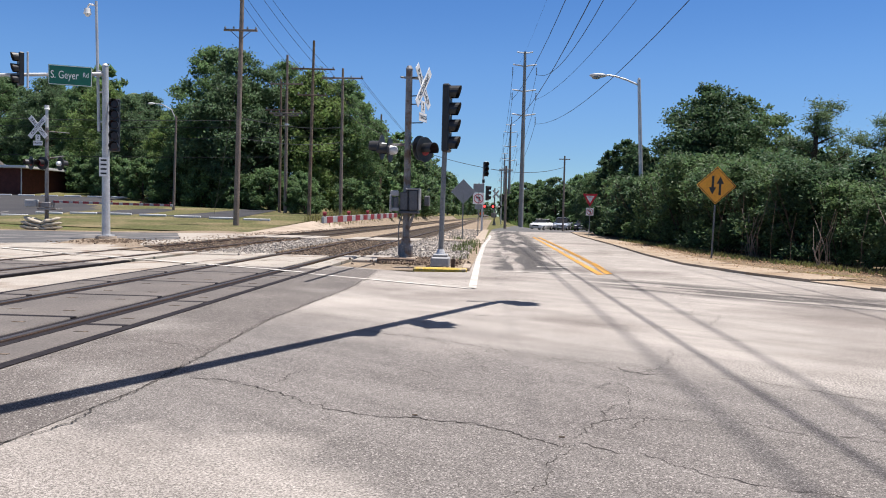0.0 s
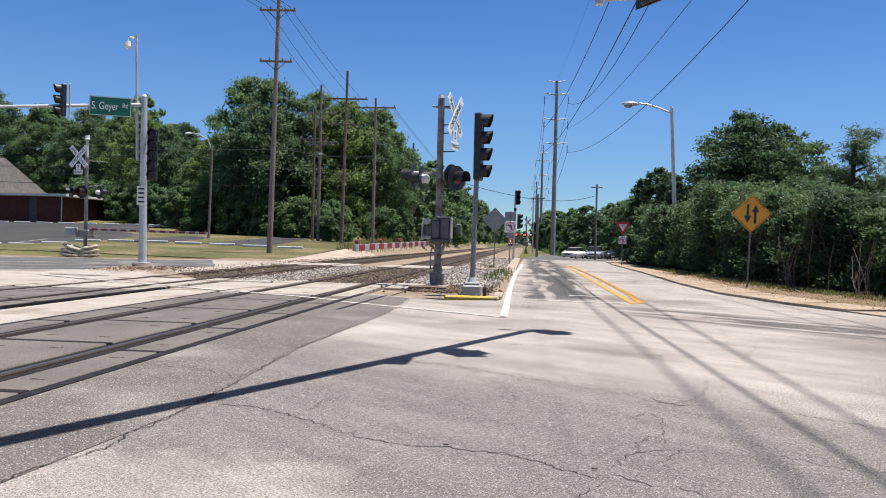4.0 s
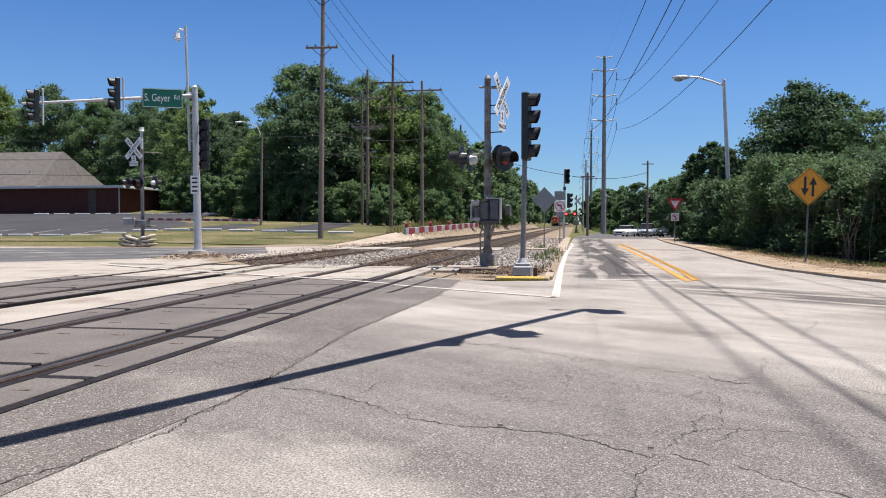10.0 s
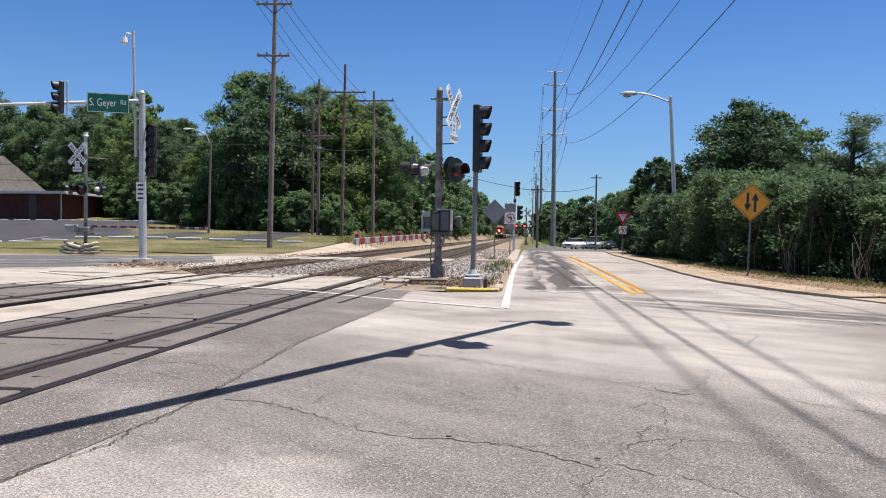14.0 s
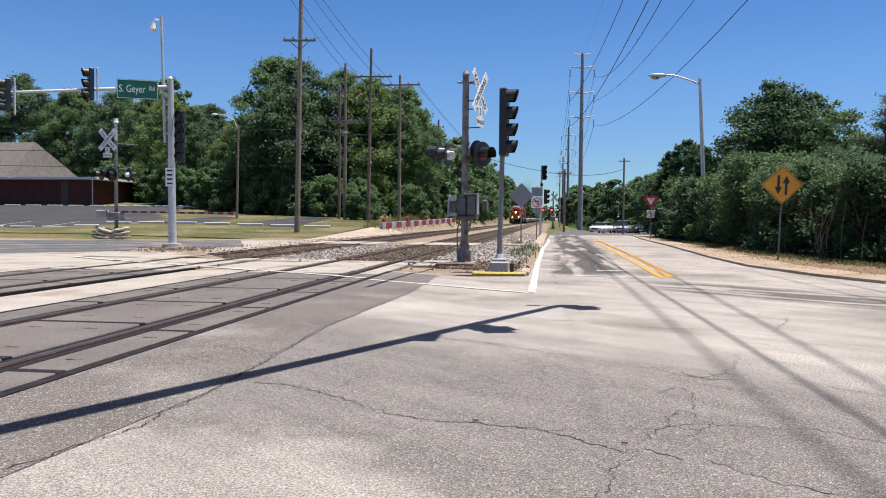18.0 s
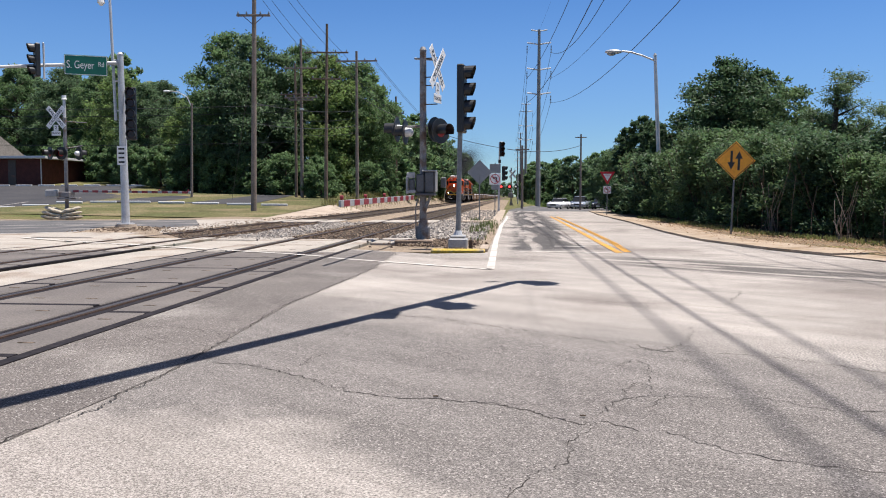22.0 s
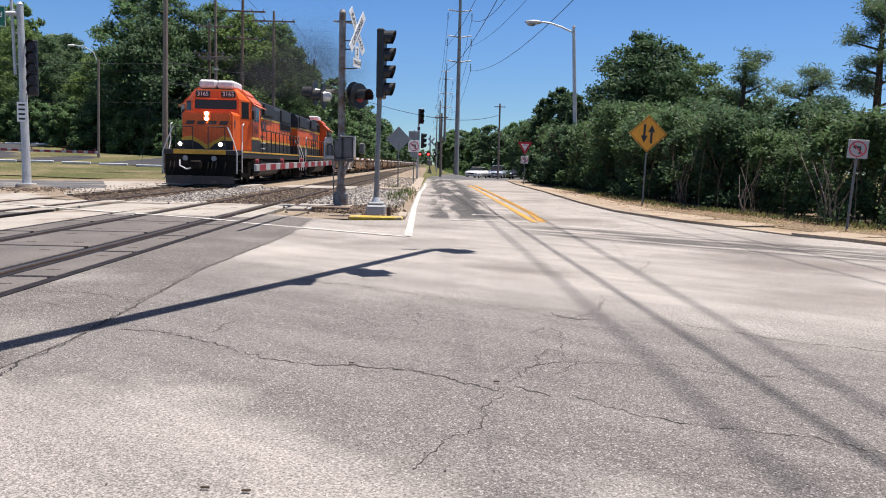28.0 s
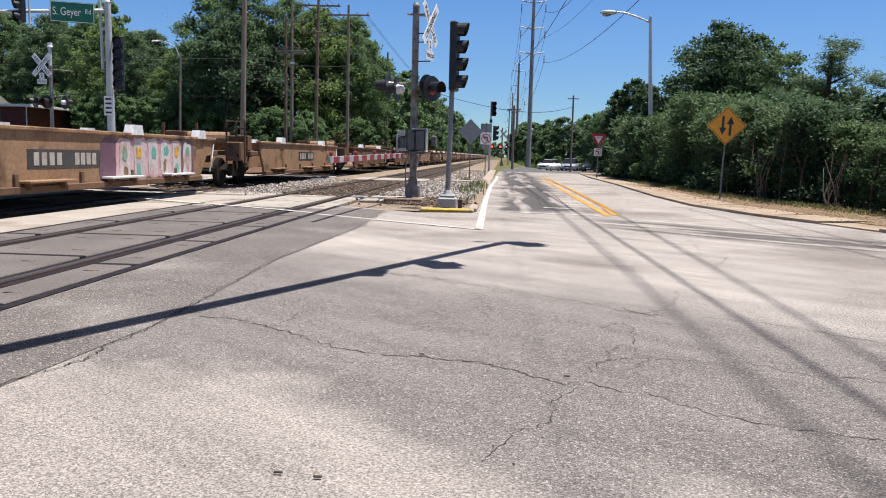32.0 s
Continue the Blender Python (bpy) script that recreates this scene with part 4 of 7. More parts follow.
part("lid_edge", box(B(), 0.312, 0.335, -0.3, 0.22, 1.2, 1.68, 0.008), SILVER, mast, "pale box edge")
part("conduit", tube(B(), [(-0.16, -0.1, 0.1), (-0.17, -0.1, 0.8), (-0.1, -0.1, 1.1)], 0.015, 6), GREY_PAINT, mast)
gate_arm(mast, (-0.2, -0.3, 1.06), (-0.52, -7.3, 0.97), 10)

far_mast = crossing_mast(pose(-20.3, 36.0, height(-20.3, 36)), "railway crossing mast with white crossbuck and lamps beyond the tracks")
crossbuck(far_mast, (-0.3, -0.2, 4.62), (-0.1, -1))
part("mast_extension", rod(B(), (0, 0, 4.6), (0, 0, 5.55), 0.07, 0.06, 12), GALV, far_mast)
part("bell", rod(rod(B(), (0, 0, 5.5), (0, 0, 5.62), 0.1, 0.1, 14), (0, 0, 5.44), (0, 0, 5.5), 0.13, 0.1, 14), WHITE_PAINT, far_mast, "white crossing bell")
part("cross_arm", rod(B(), (-0.7, -0.1, 3.1), (0.7, 0.2, 3.35), 0.03, seg=8), GREY_PAINT, far_mast)
part("cross_arm", rod(B(), (0.0, 0.0, 4.45), (0.95, 0.2, 4.4), 0.02, seg=8), GREY_PAINT, far_mast)
flasher(far_mast, (-0.62, -0.2, 3.0), (-0.6, -0.8), LENS_RED)
flasher(far_mast, (-0.12, -0.15, 3.0), (-0.2, -0.98), LENS_RED)
flasher(far_mast, (0.58, 0.1, 3.0), (0.5, 0.86), LENS_RED, back=True)
part("gate_mechanism", box(box(B(), -0.25, 0.3, -0.3, 0.2, 1.0, 1.25, 0.03), -0.3, 0.6, -0.3, 0.24, 0.9, 0.98, 0.01), GREY_PAINT, far_mast, "grey steel gate mechanism box")
part("counterweight", box(B(), -1.0, -0.4, -0.1, 0.1, 1.0, 1.35, 0.04), SILVER, far_mast, "silver counterweight")
gate_arm(far_mast, (0.3, -0.1, 1.28), (6.1, -0.6, 1.22), 12)

# sandbags at the foot of the far mast
bag = None
for i, (x, z, tilt) in enumerate([(-20.85, 0.09, 6), (-20.8, 0.26, 10), (-20.72, 0.43, 16), (-19.85, 0.09, -5), (-19.88, 0.26, -9), (-19.95, 0.43, -14), (-20.35, 0.09, 2)]):
    y = 35.6 + (0.15 if i == 6 else 0.04 * (i % 3))
    m = pose(x, y, height(x, y) + z, 4 * (i % 3) - 4, tilt, 5 * (i % 2))
    if bag is None:
        bm = ball(B(), (0, 0, 0), 0.48, 3, (1, 0.5, 0.2))
        for v in bm.verts:
            v.co += v.co.normalized() * 0.09 * noise.noise(v.co * 7)
        bag = tagged(part("sandbag", bm, SACK, smooth=True), "off-white filled sandbag at the foot of the mast", "sandbag", group="sandbags at the mast")
        bag.matrix_basis = m
    else:
        copy_thing(bag, m)

# signal pole beyond the far track, with its mast arm
lp = thing("mast_arm_signal", "galvanised traffic signal pole with mast arm and green street sign", "traffic light", pose(-13.27, 27.27, 0))
part("footing", rod(B(), (0, 0, -0.02), (0, 0, 0.1), 0.36, 0.34, 18), CONCRETE, lp, "round concrete footing")
part("base_plate", box(B(), -0.22, 0.22, -0.22, 0.22, 0.1, 0.15, 0.01), GALV, lp)
part("pole", rod(B(), (0, 0, 0.12), (-0.06, 0, 5.9), 0.14, 0.10, 18), GALV, lp, "tapered galvanised pole")
part("pole_cap", rod(B(), (-0.06, 0, 5.9), (-0.06, 0, 5.98), 0.11, 0.05, 18), GALV, lp)
part("arm", rod(B(), (-0.06, 0, 5.62), (-4.5, -3.17, 4.98), 0.07, 0.04, 12), GALV, lp, "tapering mast arm")
part("camera_pole", rod(B(), (-0.24, -0.06, 3.67), (-0.36, -0.06, 8.06), 0.05, 0.045, 12), GALV, lp, "slender camera pole")
for z in (4.0, 5.0, 5.7):
    bracket(lp, (-0.03, 0, z), (-0.3, -0.06, z), 0.03)
cam_arm = part("camera_bracket", tube(B(), [(-0.36, -0.06, 7.9), (-0.58, -0.1, 7.95), (-0.64, -0.1, 7.8)], 0.03, 8), WHITE_PAINT, lp)
part("camera_dome", rod(ball(B(), (-0.64, -0.1, 7.62), 0.1, 2), (-0.64, -0.1, 7.62), (-0.64, -0.1, 7.8), 0.13, 0.1, 14), WHITE_PAINT, lp, "white dome camera")
signal_head(lp, faced(0.32, -0.05, 3.88, (0.25, -0.97)), 5)
bracket(lp, (0, 0, 4.6), (0.3, -0.08, 4.72), 0.025)
bracket(lp, (0, 0, 3.1), (0.3, -0.08, 3.05), 0.025)
for x, y, z in ((-2.0, -1.5, 5.42), (-3.98, -2.95, 4.85)):
    signal_head(lp, faced(x, y - 0.1, z + 0.05, (-0.72, -0.69)), 3)
    part("head_bracket", box(B(), x + 0.12, x + 0.17, y - 0.12, y - 0.06, z - 0.55, z + 0.62, 0.01), GALV, lp)
sign = part("street_sign", box(B(), -0.66, 0.66, -0.01, 0.01, -0.33, 0.33, 0.006), GREEN_SIGN, lp, "green street name sign with white border")
sign.matrix_basis = faced(-0.86, -0.80, 5.42, (0.4, -0.92))
rim = B()
for x0, x1, z0, z1 in ((-0.65, 0.65, 0.3, 0.315), (-0.65, 0.65, -0.315, -0.3), (-0.65, -0.635, -0.315, 0.315), (0.635, 0.65, -0.315, 0.315)):
    box(rim, x0, x1, -0.0125, -0.0105, z0, z1)
part("sign_border", rim, WHITE_PAINT, sign)
text_mesh("S. Geyer", 0.36, WHITE_PAINT, sign, pose(-0.17, -0.0125, 0.0, 90) @ Matrix.Diagonal((0.68, 1, 1, 1)), label="white street name lettering")
text_mesh("Rd", 0.23, WHITE_PAINT, sign, pose(0.47, -0.0125, 0.04, 90) @ Matrix.Diagonal((0.75, 1, 1, 1)))
notice = part("notice_plate", box(B(), -0.15, 0.15, -0.008, 0.004, -0.32, 0.32, 0.004), WHITE_PAINT, lp, "small white regulatory plate")
notice.matrix_basis = faced(-0.02, -0.16, 2.46, (0.1, -1))
bars = B()
for i in range(4):
    box(bars, -0.10, 0.10, -0.0105, -0.0085, 0.2 - 0.15 * i, 0.26 - 0.15 * i)
part("notice_bars", bars, SIGN_BLACK, notice)

# overhead mast arm: its tip hangs into the picture, the rest is above it
oh = thing("overhead_signal", "overhead traffic signal arm with black lamps above the road", "traffic light", pose(0, 0, 0))
UX, UY = 0.391, 0.920
TIP = Vector((1.25, 10.75, 4.75))
BASE = Vector((TIP.x - UX * 15.5, TIP.y - UY * 15.5, 0))
part("pole", rod(B(), (BASE.x, BASE.y, 0), (BASE.x, BASE.y, 5.15), 0.16, 0.12, 16), GALV, oh, "galvanised pole")
part("footing", rod(B(), (BASE.x, BASE.y, -0.02), (BASE.x, BASE.y, 0.12), 0.4, 0.38, 16), CONCRETE, oh)
part("arm", rod(B(), (BASE.x, BASE.y, 4.8), TIP, 0.12, 0.075, 14), GALV, oh, "long tapering mast arm")
for d, n in ((0.0, 3), (2.4, 3)):
    c = TIP - Vector((UX, UY, 0)) * d
    head_m = faced(c.x + 0.25, c.y - 0.08, 4.75, (0.87, 0.49))
    signal_head(oh, head_m @ pose(0, 0.05, 0), n, 0.12)
    part("backplate", box(B(), -0.32, 0.32, -0.02, -0.012, -0.55, 0.62), BLACK_PAINT, oh, "black signal backplate").matrix_basis = head_m
    part("head_bracket", box(B(), c.x - 0.05, c.x + 0.05, c.y - 0.05, c.y + 0.05, 4.45, 4.95, 0.01), GALV, oh)
    bracket(oh, (c.x, c.y, 4.6), (c.x + 0.2, c.y - 0.08, 4.6), 0.025)
part("end_bracket", box(B(), TIP.x - 0.44, TIP.x - 0.33, TIP.y - 0.05, TIP.y + 0.05, 4.21, 4.52, 0.01), GALV, oh)
bracket(oh, (TIP.x - 0.34, TIP.y, 4.27), (TIP.x + 0.2, TIP.y - 0.08, 4.27), 0.018)
# unseen plate and box, added for the thick stretch and bump in the shadow
sign_m = Matrix.Translation(TIP - Vector((UX, UY, 0)) * 0.95) @ Vector((UX, UY, 0)).to_track_quat("X", "Z").to_matrix().to_4x4()
part("hanging_plate", box(B(), -0.65, 0.65, -0.012, 0.012, -0.24, -0.04, 0.004), SIGN_BACK, oh, "bare metal plate under the arm").matrix_basis = sign_m
part("arm_box", box(B(), TIP.x - 1.15 - 0.12, TIP.x - 1.15 + 0.07, TIP.y - 3.0 - 0.22, TIP.y - 3.0 + 0.22, 4.7, 4.82, 0.02), GALV, oh)


def sign_post(name, label, category, x, y, h, lean=0.0, mat=POLE_STEEL):
    ob = thing(name, label, category, pose(x, y, height(x, y), 0, lean, 0))
    bm = box(box(B(), -0.025, 0.025, -0.012, 0.0, -0.05, h, 0.003), -0.012, 0.012, -0.03, 0.0, -0.05, h, 0.003)
    part("post", bm, mat, ob, "steel channel post")
    return ob


def diamond(owner, z, s, mat, face, label):
    m = faced(0, -0.02, z, face)
    k = s / math.sqrt(2)
    ob = part("sign_plate", box(B(), -s / 2, s / 2, -0.006, 0.006, -s / 2, s / 2, 0.003), mat, owner, label)
    ob.matrix_basis = m @ pose(0, 0, 0, 0, 45)
    return ob


ds = sign_post("two_way_sign", "amber diamond two-way traffic sign on a steel post", "road sign", 6.2, 23.7, 1.55, 1.8)
dp = diamond(ds, 2.1, 0.76, ORANGE_SIGN, (-0.25, -1), "amber diamond plate with black arrows")
rim = B()
for k in range(4):
    box(rim, -0.36, 0.36, -0.0085, -0.0065, 0.345, 0.36, 0, pose(0, 0, 0, 0, 90 * k))
part("sign_border", rim, SIGN_BLACK, dp)
for sx, up in ((-0.1, -1), (0.1, 1)):
    bm = B()
    prism(bm, [(-0.032, -0.26), (0.032, -0.26), (0.032, 0.06), (0.10, 0.06), (0, 0.27), (-0.10, 0.06), (-0.032, 0.06)], 0.003, pose(0, -0.007, 0, 90))
    a = part("arrow", bm, SIGN_BLACK, dp, "black arrow")
    a.matrix_basis = pose(0, 0, 0, 0, -45) @ pose(sx, 0, -0.01 * up, 0, 0 if up > 0 else 180)


def no_turn(owner, z, w, face, plate=WHITE_PAINT):
    p = part("sign_plate", box(B(), -w / 2, w / 2, -0.006, 0.006, -w * 0.5, w * 0.5, 0.004), plate, owner, "white no-turn plate")
    p.matrix_basis = faced(0, -0.02, z, face)
    bm = B()
    n = 28
    for k in range(n):
        a0, a1 = 2 * math.pi * k / n, 2 * math.pi * (k + 1) / n
        bm.faces.new([bm.verts.new((r * math.cos(a), -0.0085, r * math.sin(a))) for r, a in ((0.36 * w, a0), (0.42 * w, a0), (0.42 * w, a1), (0.36 * w, a1))][::-1])
    part("red_ring", bm, SIGN_RED, p, "red prohibition ring")
    part("red_slash", box(B(), -0.36 * w, 0.36 * w, -0.0105, -0.0085, -0.03 * w, 0.03 * w, 0, pose(0, 0, 0, 0, 45)), SIGN_RED, p)
    bm = B()
    box(bm, 0.06 * w, 0.15 * w, -0.0082, -0.0066, -0.26 * w, 0.1 * w)
    box(bm, -0.1 * w, 0.15 * w, -0.0082, -0.0066, 0.06 * w, 0.15 * w)
    prism(bm, [(-0.27 * w, 0.105 * w), (-0.09 * w, -0.02 * w), (-0.09 * w, 0.23 * w)], 0.0016, pose(0, -0.0066, 0, 90))
    part("arrow", bm, SIGN_BLACK, p, "black bent arrow")
    return p


ts = sign_post("no_turn_sign", "white no-turn prohibition sign on a steel post by the hedge", "road sign", 7.78, 15.06, 1.4, 3.5)
# white plate's shade put into its colour with dim silver paint
no_turn(ts, 1.55, 0.345, (-0.45, -0.9), SILVER)
gs = sign_post("road_sign_back", "bare metal back of a diamond road sign", "road sign", -1.36, 35.4, 2.0)
diamond(gs, 2.12, 0.76, SIGN_BACK, (0.1, -1), "unpainted aluminium diamond")
ns = sign_post("no_turn_sign", "white no-turn prohibition sign with a grey plate above", "road sign", -0.88, 45.0, 2.9)
no_turn(ns, 2.03, 0.62, (0.05, -1))
part("grey_plate", box(B(), -0.3, 0.3, -0.03, -0.018, 2.36, 2.85, 0.004), SIGN_BACK, ns, "bare metal plate")
part("grey_plate", box(B(), -0.2, 0.2, -0.03, -0.018, 1.45, 1.7, 0.004), SIGN_BACK, ns, "bare metal plate")
ys = sign_post("yield_sign", "red and white yield sign with a small plate below", "road sign", 5.3, 46.0, 2.2)
yp = part("sign_plate", prism(B(), [(-0.42, 0.33), (0.42, 0.33), (0.0, -0.4)], 0.01, pose(0, -0.02, 2.12, 90)), SIGN_RED, ys, "red triangular plate")
part("white_centre", prism(B(), [(-0.23, 0.21), (0.23, 0.21), (0.0, -0.19)], 0.003, pose(0, -0.031, 2.12, 90)), WHITE_PAINT, yp, "white triangle")
text_mesh("YIELD", 0.11, SIGN_RED, yp, pose(0, -0.036, 2.25, 90))
no_turn(ys, 1.45, 0.42, (0, -1))

# yellow kerb block and rubble by the signal
yk = tagged(part("kerb_block", box(B(), -1.55, -0.5, 15.72, 15.95, -0.02, 0.065, 0.025), YELLOW_KERB), "yellow painted kerb block at the island edge", "kerb block")
part("kerb_end", box(B(), -0.62, -0.45, 15.95, 17.2, -0.02, 0.08, 0.02), CONCRETE, yk, "bare concrete end")
part("rusty_bracket", box(B(), -0.86, -0.78, 16.7, 16.78, 0.0, 0.2, 0.008), RAIL, yk, "rusty steel stub")
tagged(part("timber_block", box(B(), -2.6, -1.75, 18.15, 18.45, -0.03, 0.1, 0.02), POLE_WOOD), "weathered timber block beside the mast", "timber")
tagged(part("concrete_pad", box(B(), -2.05, -0.95, 33.6, 34.7, -0.03, 0.07, 0.02), CONCRETE), "pale concrete pad among the weeds", "concrete pad")
for x, y in ((-0.72, 2.62), (-0.58, 2.6), (-0.4, 4.35), (0.36, 4.02)):
    tagged(part("twig", box(B(), x - 0.016, x + 0.016, y - 0.005, y + 0.005, 0.006, 0.014, 0.003), BARK), "small dark piece of debris on the road", "debris", group="debris on the road")

# ---- lamps, poles and wires ----
sl = thing("street_lamp", "silver street lamp with a cobra head on a bent arm", "street lamp", pose(7.72, 44.0, 0.0) @ Matrix.Diagonal((1.275, 1.275, 1.275, 1)))
part("pole", rod(B(), (0.12, 0, 0), (-0.22, 0, 6.62), 0.10, 0.065, 14), GALV, sl, "tall silver pole")
part("pole_cap", rod(B(), (-0.22, 0, 6.62), (-0.22, 0, 6.7), 0.07, 0.04, 12), GALV, sl)
part("arm", tube(B(), [(-0.22, 0, 6.4), (-0.75, 0, 6.62), (-1.2, 0, 6.76), (-1.55, 0, 6.8)], 0.04, 10), GALV, sl, "curved lamp arm")
head = part("lamp_head", ball(B(), (-1.9, 0, 6.78), 0.3, 2, (1.25, 0.5, 0.33)), GALV, sl, "flat cobra lamp head", smooth=True)
part("lamp_glass", ball(B(), (-1.98, 0, 6.7), 0.17, 2, (1.1, 0.8, 0.5)), SIGN_BACK, head, "frosted lamp glass", smooth=True)

fl = thing("street_lamp", "grey lamp post with a curved bracket by the parking lot", "street lamp", pose(-26.0, 65.0, height(-26, 65)))
part("pole", rod(B(), (0, 0, 0), (0.15, 0, 7.6), 0.11, 0.08, 10), POLE_GREY, fl, "silvered post")
part("arm", tube(B(), [(0.13, 0, 7.3), (-0.2, -0.1, 8.1), (-0.9, -0.3, 8.5), (-1.5, -0.5, 8.55)], 0.04, 8), GALV, fl)
part("lamp_head", ball(B(), (-1.7, -0.55, 8.52), 0.25, 2, (1.2, 0.5, 0.35)), WHITE_PAINT, fl, "pale lamp head", smooth=True)


def insulators(owner, pts, r=0.05, h=0.16):
    for p in pts:
        part("insulator", rod(rod(B(), p, (p[0], p[1], p[2] + h), r, r * 0.7, 8), (p[0], p[1], p[2] + h * 0.35), (p[0], p[1], p[2] + h * 0.55), r * 1.4, seg=8), INSULATOR, owner)


def utility_pole(x, y, h, arms, label, lean=0.0, mat=POLE_WOOD, r=0.17, extras=()):
    ob = thing("utility_pole", label, "utility pole", pose(x, y, height(x, y) - 0.05, 0, lean, 0), group="wooden utility poles")
    part("pole", rod(B(), (0, 0, 0), (0, 0, h), r, r * 0.62, 12), mat, ob, "tapered wooden pole")
    for z, w in arms:
        arm = part("cross_arm", box(B(), -w / 2, w / 2, -0.2, -0.08, z - 0.06, z + 0.06, 0.01), mat, ob, "wooden cross-arm")
        part("brace", rod(rod(B(), (0, -0.1, z - 0.55), (w * 0.3, -0.14, z - 0.05), 0.02, seg=6), (0, -0.1, z - 0.55), (-w * 0.3, -0.14, z - 0.05), 0.02, seg=6), RAIL, ob)
        insulators(arm, [(s * w / 2 * 0.92, -0.14, z + 0.06) for s in (-1, -0.45, 0.45, 1)])
    for kind, z in extras:
        if kind == "can":
            part("transformer", rod(B(), (0.32, 0, z - 0.4), (0.32, 0, z + 0.4), 0.22, seg=14), SILVER, ob, "grey transformer can")
        elif kind == "shield":
            part("metal_band", rod(B(), (0, 0, z), (0, 0, z + 0.12), r * 1.02, seg=12), GALV, ob)
            part("pole_lamp", ball(B(), (0.1, -0.15, z), 0.2, 2, (1, 0.6, 0.4)), WHITE_PAINT, ob)
    return ob


utility_pole(-15.3, 47.74, 16.2, ((14.55, 2.2), (11.5, 2.0)), "tall weathered wooden utility pole with two cross-arms on the grass", 0.9, POLE_GREY, 0.175)
utility_pole(-18.1, 70, 13.6, ((11.1, 2.9), (8.6, 2.9), (8.4, 2.2)), "wooden utility pole with several cross-arms before the trees", 0, POLE_GREY, 0.16, (("shield", 7.6),))
utility_pole(-18.75, 70.5, 11.6, ((8.9, 2.6),), "shorter wooden utility pole with a cross-arm before the trees", 0, POLE_WOOD, 0.14)
utility_pole(-15.1, 66, 14.2, ((11.9, 3.6), (9.8, 2.4)), "dark wooden utility pole with two wide cross-arms before the trees", 0.8, POLE_WOOD, 0.16)
utility_pole(-12.5, 66, 12.0, ((11.2, 3.4),), "slim wooden utility pole with a top cross-arm by the railway", 0, POLE_GREY, 0.15)
utility_pole(-12.4, 88, 10.8, ((9.0, 1.8),), "far wooden utility pole by the railway", 0, POLE_WOOD, 0.15)


def power_pole(x, y, h, label, thick=0.3):
    ob = thing("power_pole", label, "power pole", pose(x, y, height(x, y) - 0.1), group="tall power poles along the road")
    part("pole", rod(B(), (0, 0, 0), (0, 0, h), thick, thick * 0.5, 14), POLE_PALE, ob, "tall grey pole")
    for z, w in ((h - 0.15, 1.85), (h - 1.6, 2.75), (h - 4.5, 2.75), (h - 7.3, 2.75)):
        for s in (-1, 1):
            arm = part("davit_arm", tube(B(), [(0, 0, z - (0.1 if z < h - 1 else 0)), (s * w * 0.25, 0, z + 0.03), (s * w / 2, 0, z + 0.12)], 0.075, 8), WHITE_TRIM, ob, "pale curved davit arm")
            if z < h - 1:
                insulators(arm, [(s * w / 2, 0, z - 0.9 - 0.18 * k) for k in range(-3, 2)], 0.06, 0.15)
    return ob


PX, PY, PH = 3.1, 96.0, 20.4
power_pole(PX, PY, PH, "tall grey power pole with three tiers of pale arms", 0.31)
power_pole(2.9, 168, 20.0, "distant tall power pole beside the road", 0.34)
power_pole(2.7, 245, 20.0, "distant tall power pole beside the road", 0.34)
power_pole(2.5, 330, 20.0, "distant tall power pole beside the road", 0.34)
for x, y, h, lab in ((0.95, 72, 5.6, "thin grey pole beside the road"), (7.5, 90, 8.3, "slim wooden pole before the wood"), (2.0, 150, 9.5, "far slim wooden pole")):
    ob = thing("slim_pole", lab, "pole", pose(x, y, height(x, y) - 0.1))
    part("pole", rod(B(), (0, 0, 0), (0, 0, h), 0.12, 0.09, 10), POLE_GREY, ob)
    part("cross_arm", box(B(), -0.6, 0.6, -0.06, 0.06, h - 0.4, h - 0.3, 0.01), POLE_GREY, ob)


def wire(a, b, sag, r=0.02, mat=WIRE, n=24, label="thin dark sagging overhead cable"):
    a, b = Vector(a), Vector(b)
    c = bpy.data.curves.new("overhead_wire", "CURVE")
    c.dimensions, c.bevel_depth, c.bevel_resolution = "3D", r, 1
    sp = c.splines.new("POLY")
    sp.points.add(n)
    for i in range(n + 1):
        u = i / n
        p = a.lerp(b, u)
        sp.points[i].co = (p.x, p.y, p.z - sag * 4 * u * (1 - u), 1)
    tmp = new("tmp_wire", c)
    bpy.context.view_layer.update()
    me = bpy.data.meshes.new_from_object(tmp.evaluated_get(bpy.context.evaluated_depsgraph_get()))
    bpy.data.objects.remove(tmp)
    me.materials.clear()
    me.materials.append(mat)
    return tagged(new("overhead_wire", me), label, "cable", group="overhead cables")


# power pole conductors over the road, near ends placed to fit the camera's view
zt = height(PX, PY) - 0.1
for s, z, xe, ze, sag, r in ((-1.37, PH - 2.6, 4.33, 15.1, 3.33, 0.004), (-1.37, PH - 5.5, 7.81, 26.8, 5.46, 0.023), (-1.37, PH - 8.3, 5.97, 16.6, 4.06, 0.023), (1.37, PH - 2.6, 6.94, 26.1, 8.78, 0.023), (1.37, PH - 5.5, 9.41, 17.4, 4.29, 0.015), (1.37, PH - 8.3, 9.67, 16.9, 5.09, 0.018)):
    wire((PX + s, PY, z + zt), (xe, -34, ze), sag, r, label="heavy power conductor over the road")
    wire((PX + s, PY, z + zt), (2.9 + s, 168, z - 0.4), 1.5, 0.02, label="power conductor along the road")
    wire((2.9 + s, 168, z - 0.4), (2.7 + s, 245, z - 0.4), 1.8, 0.02, label="power conductor along the road")
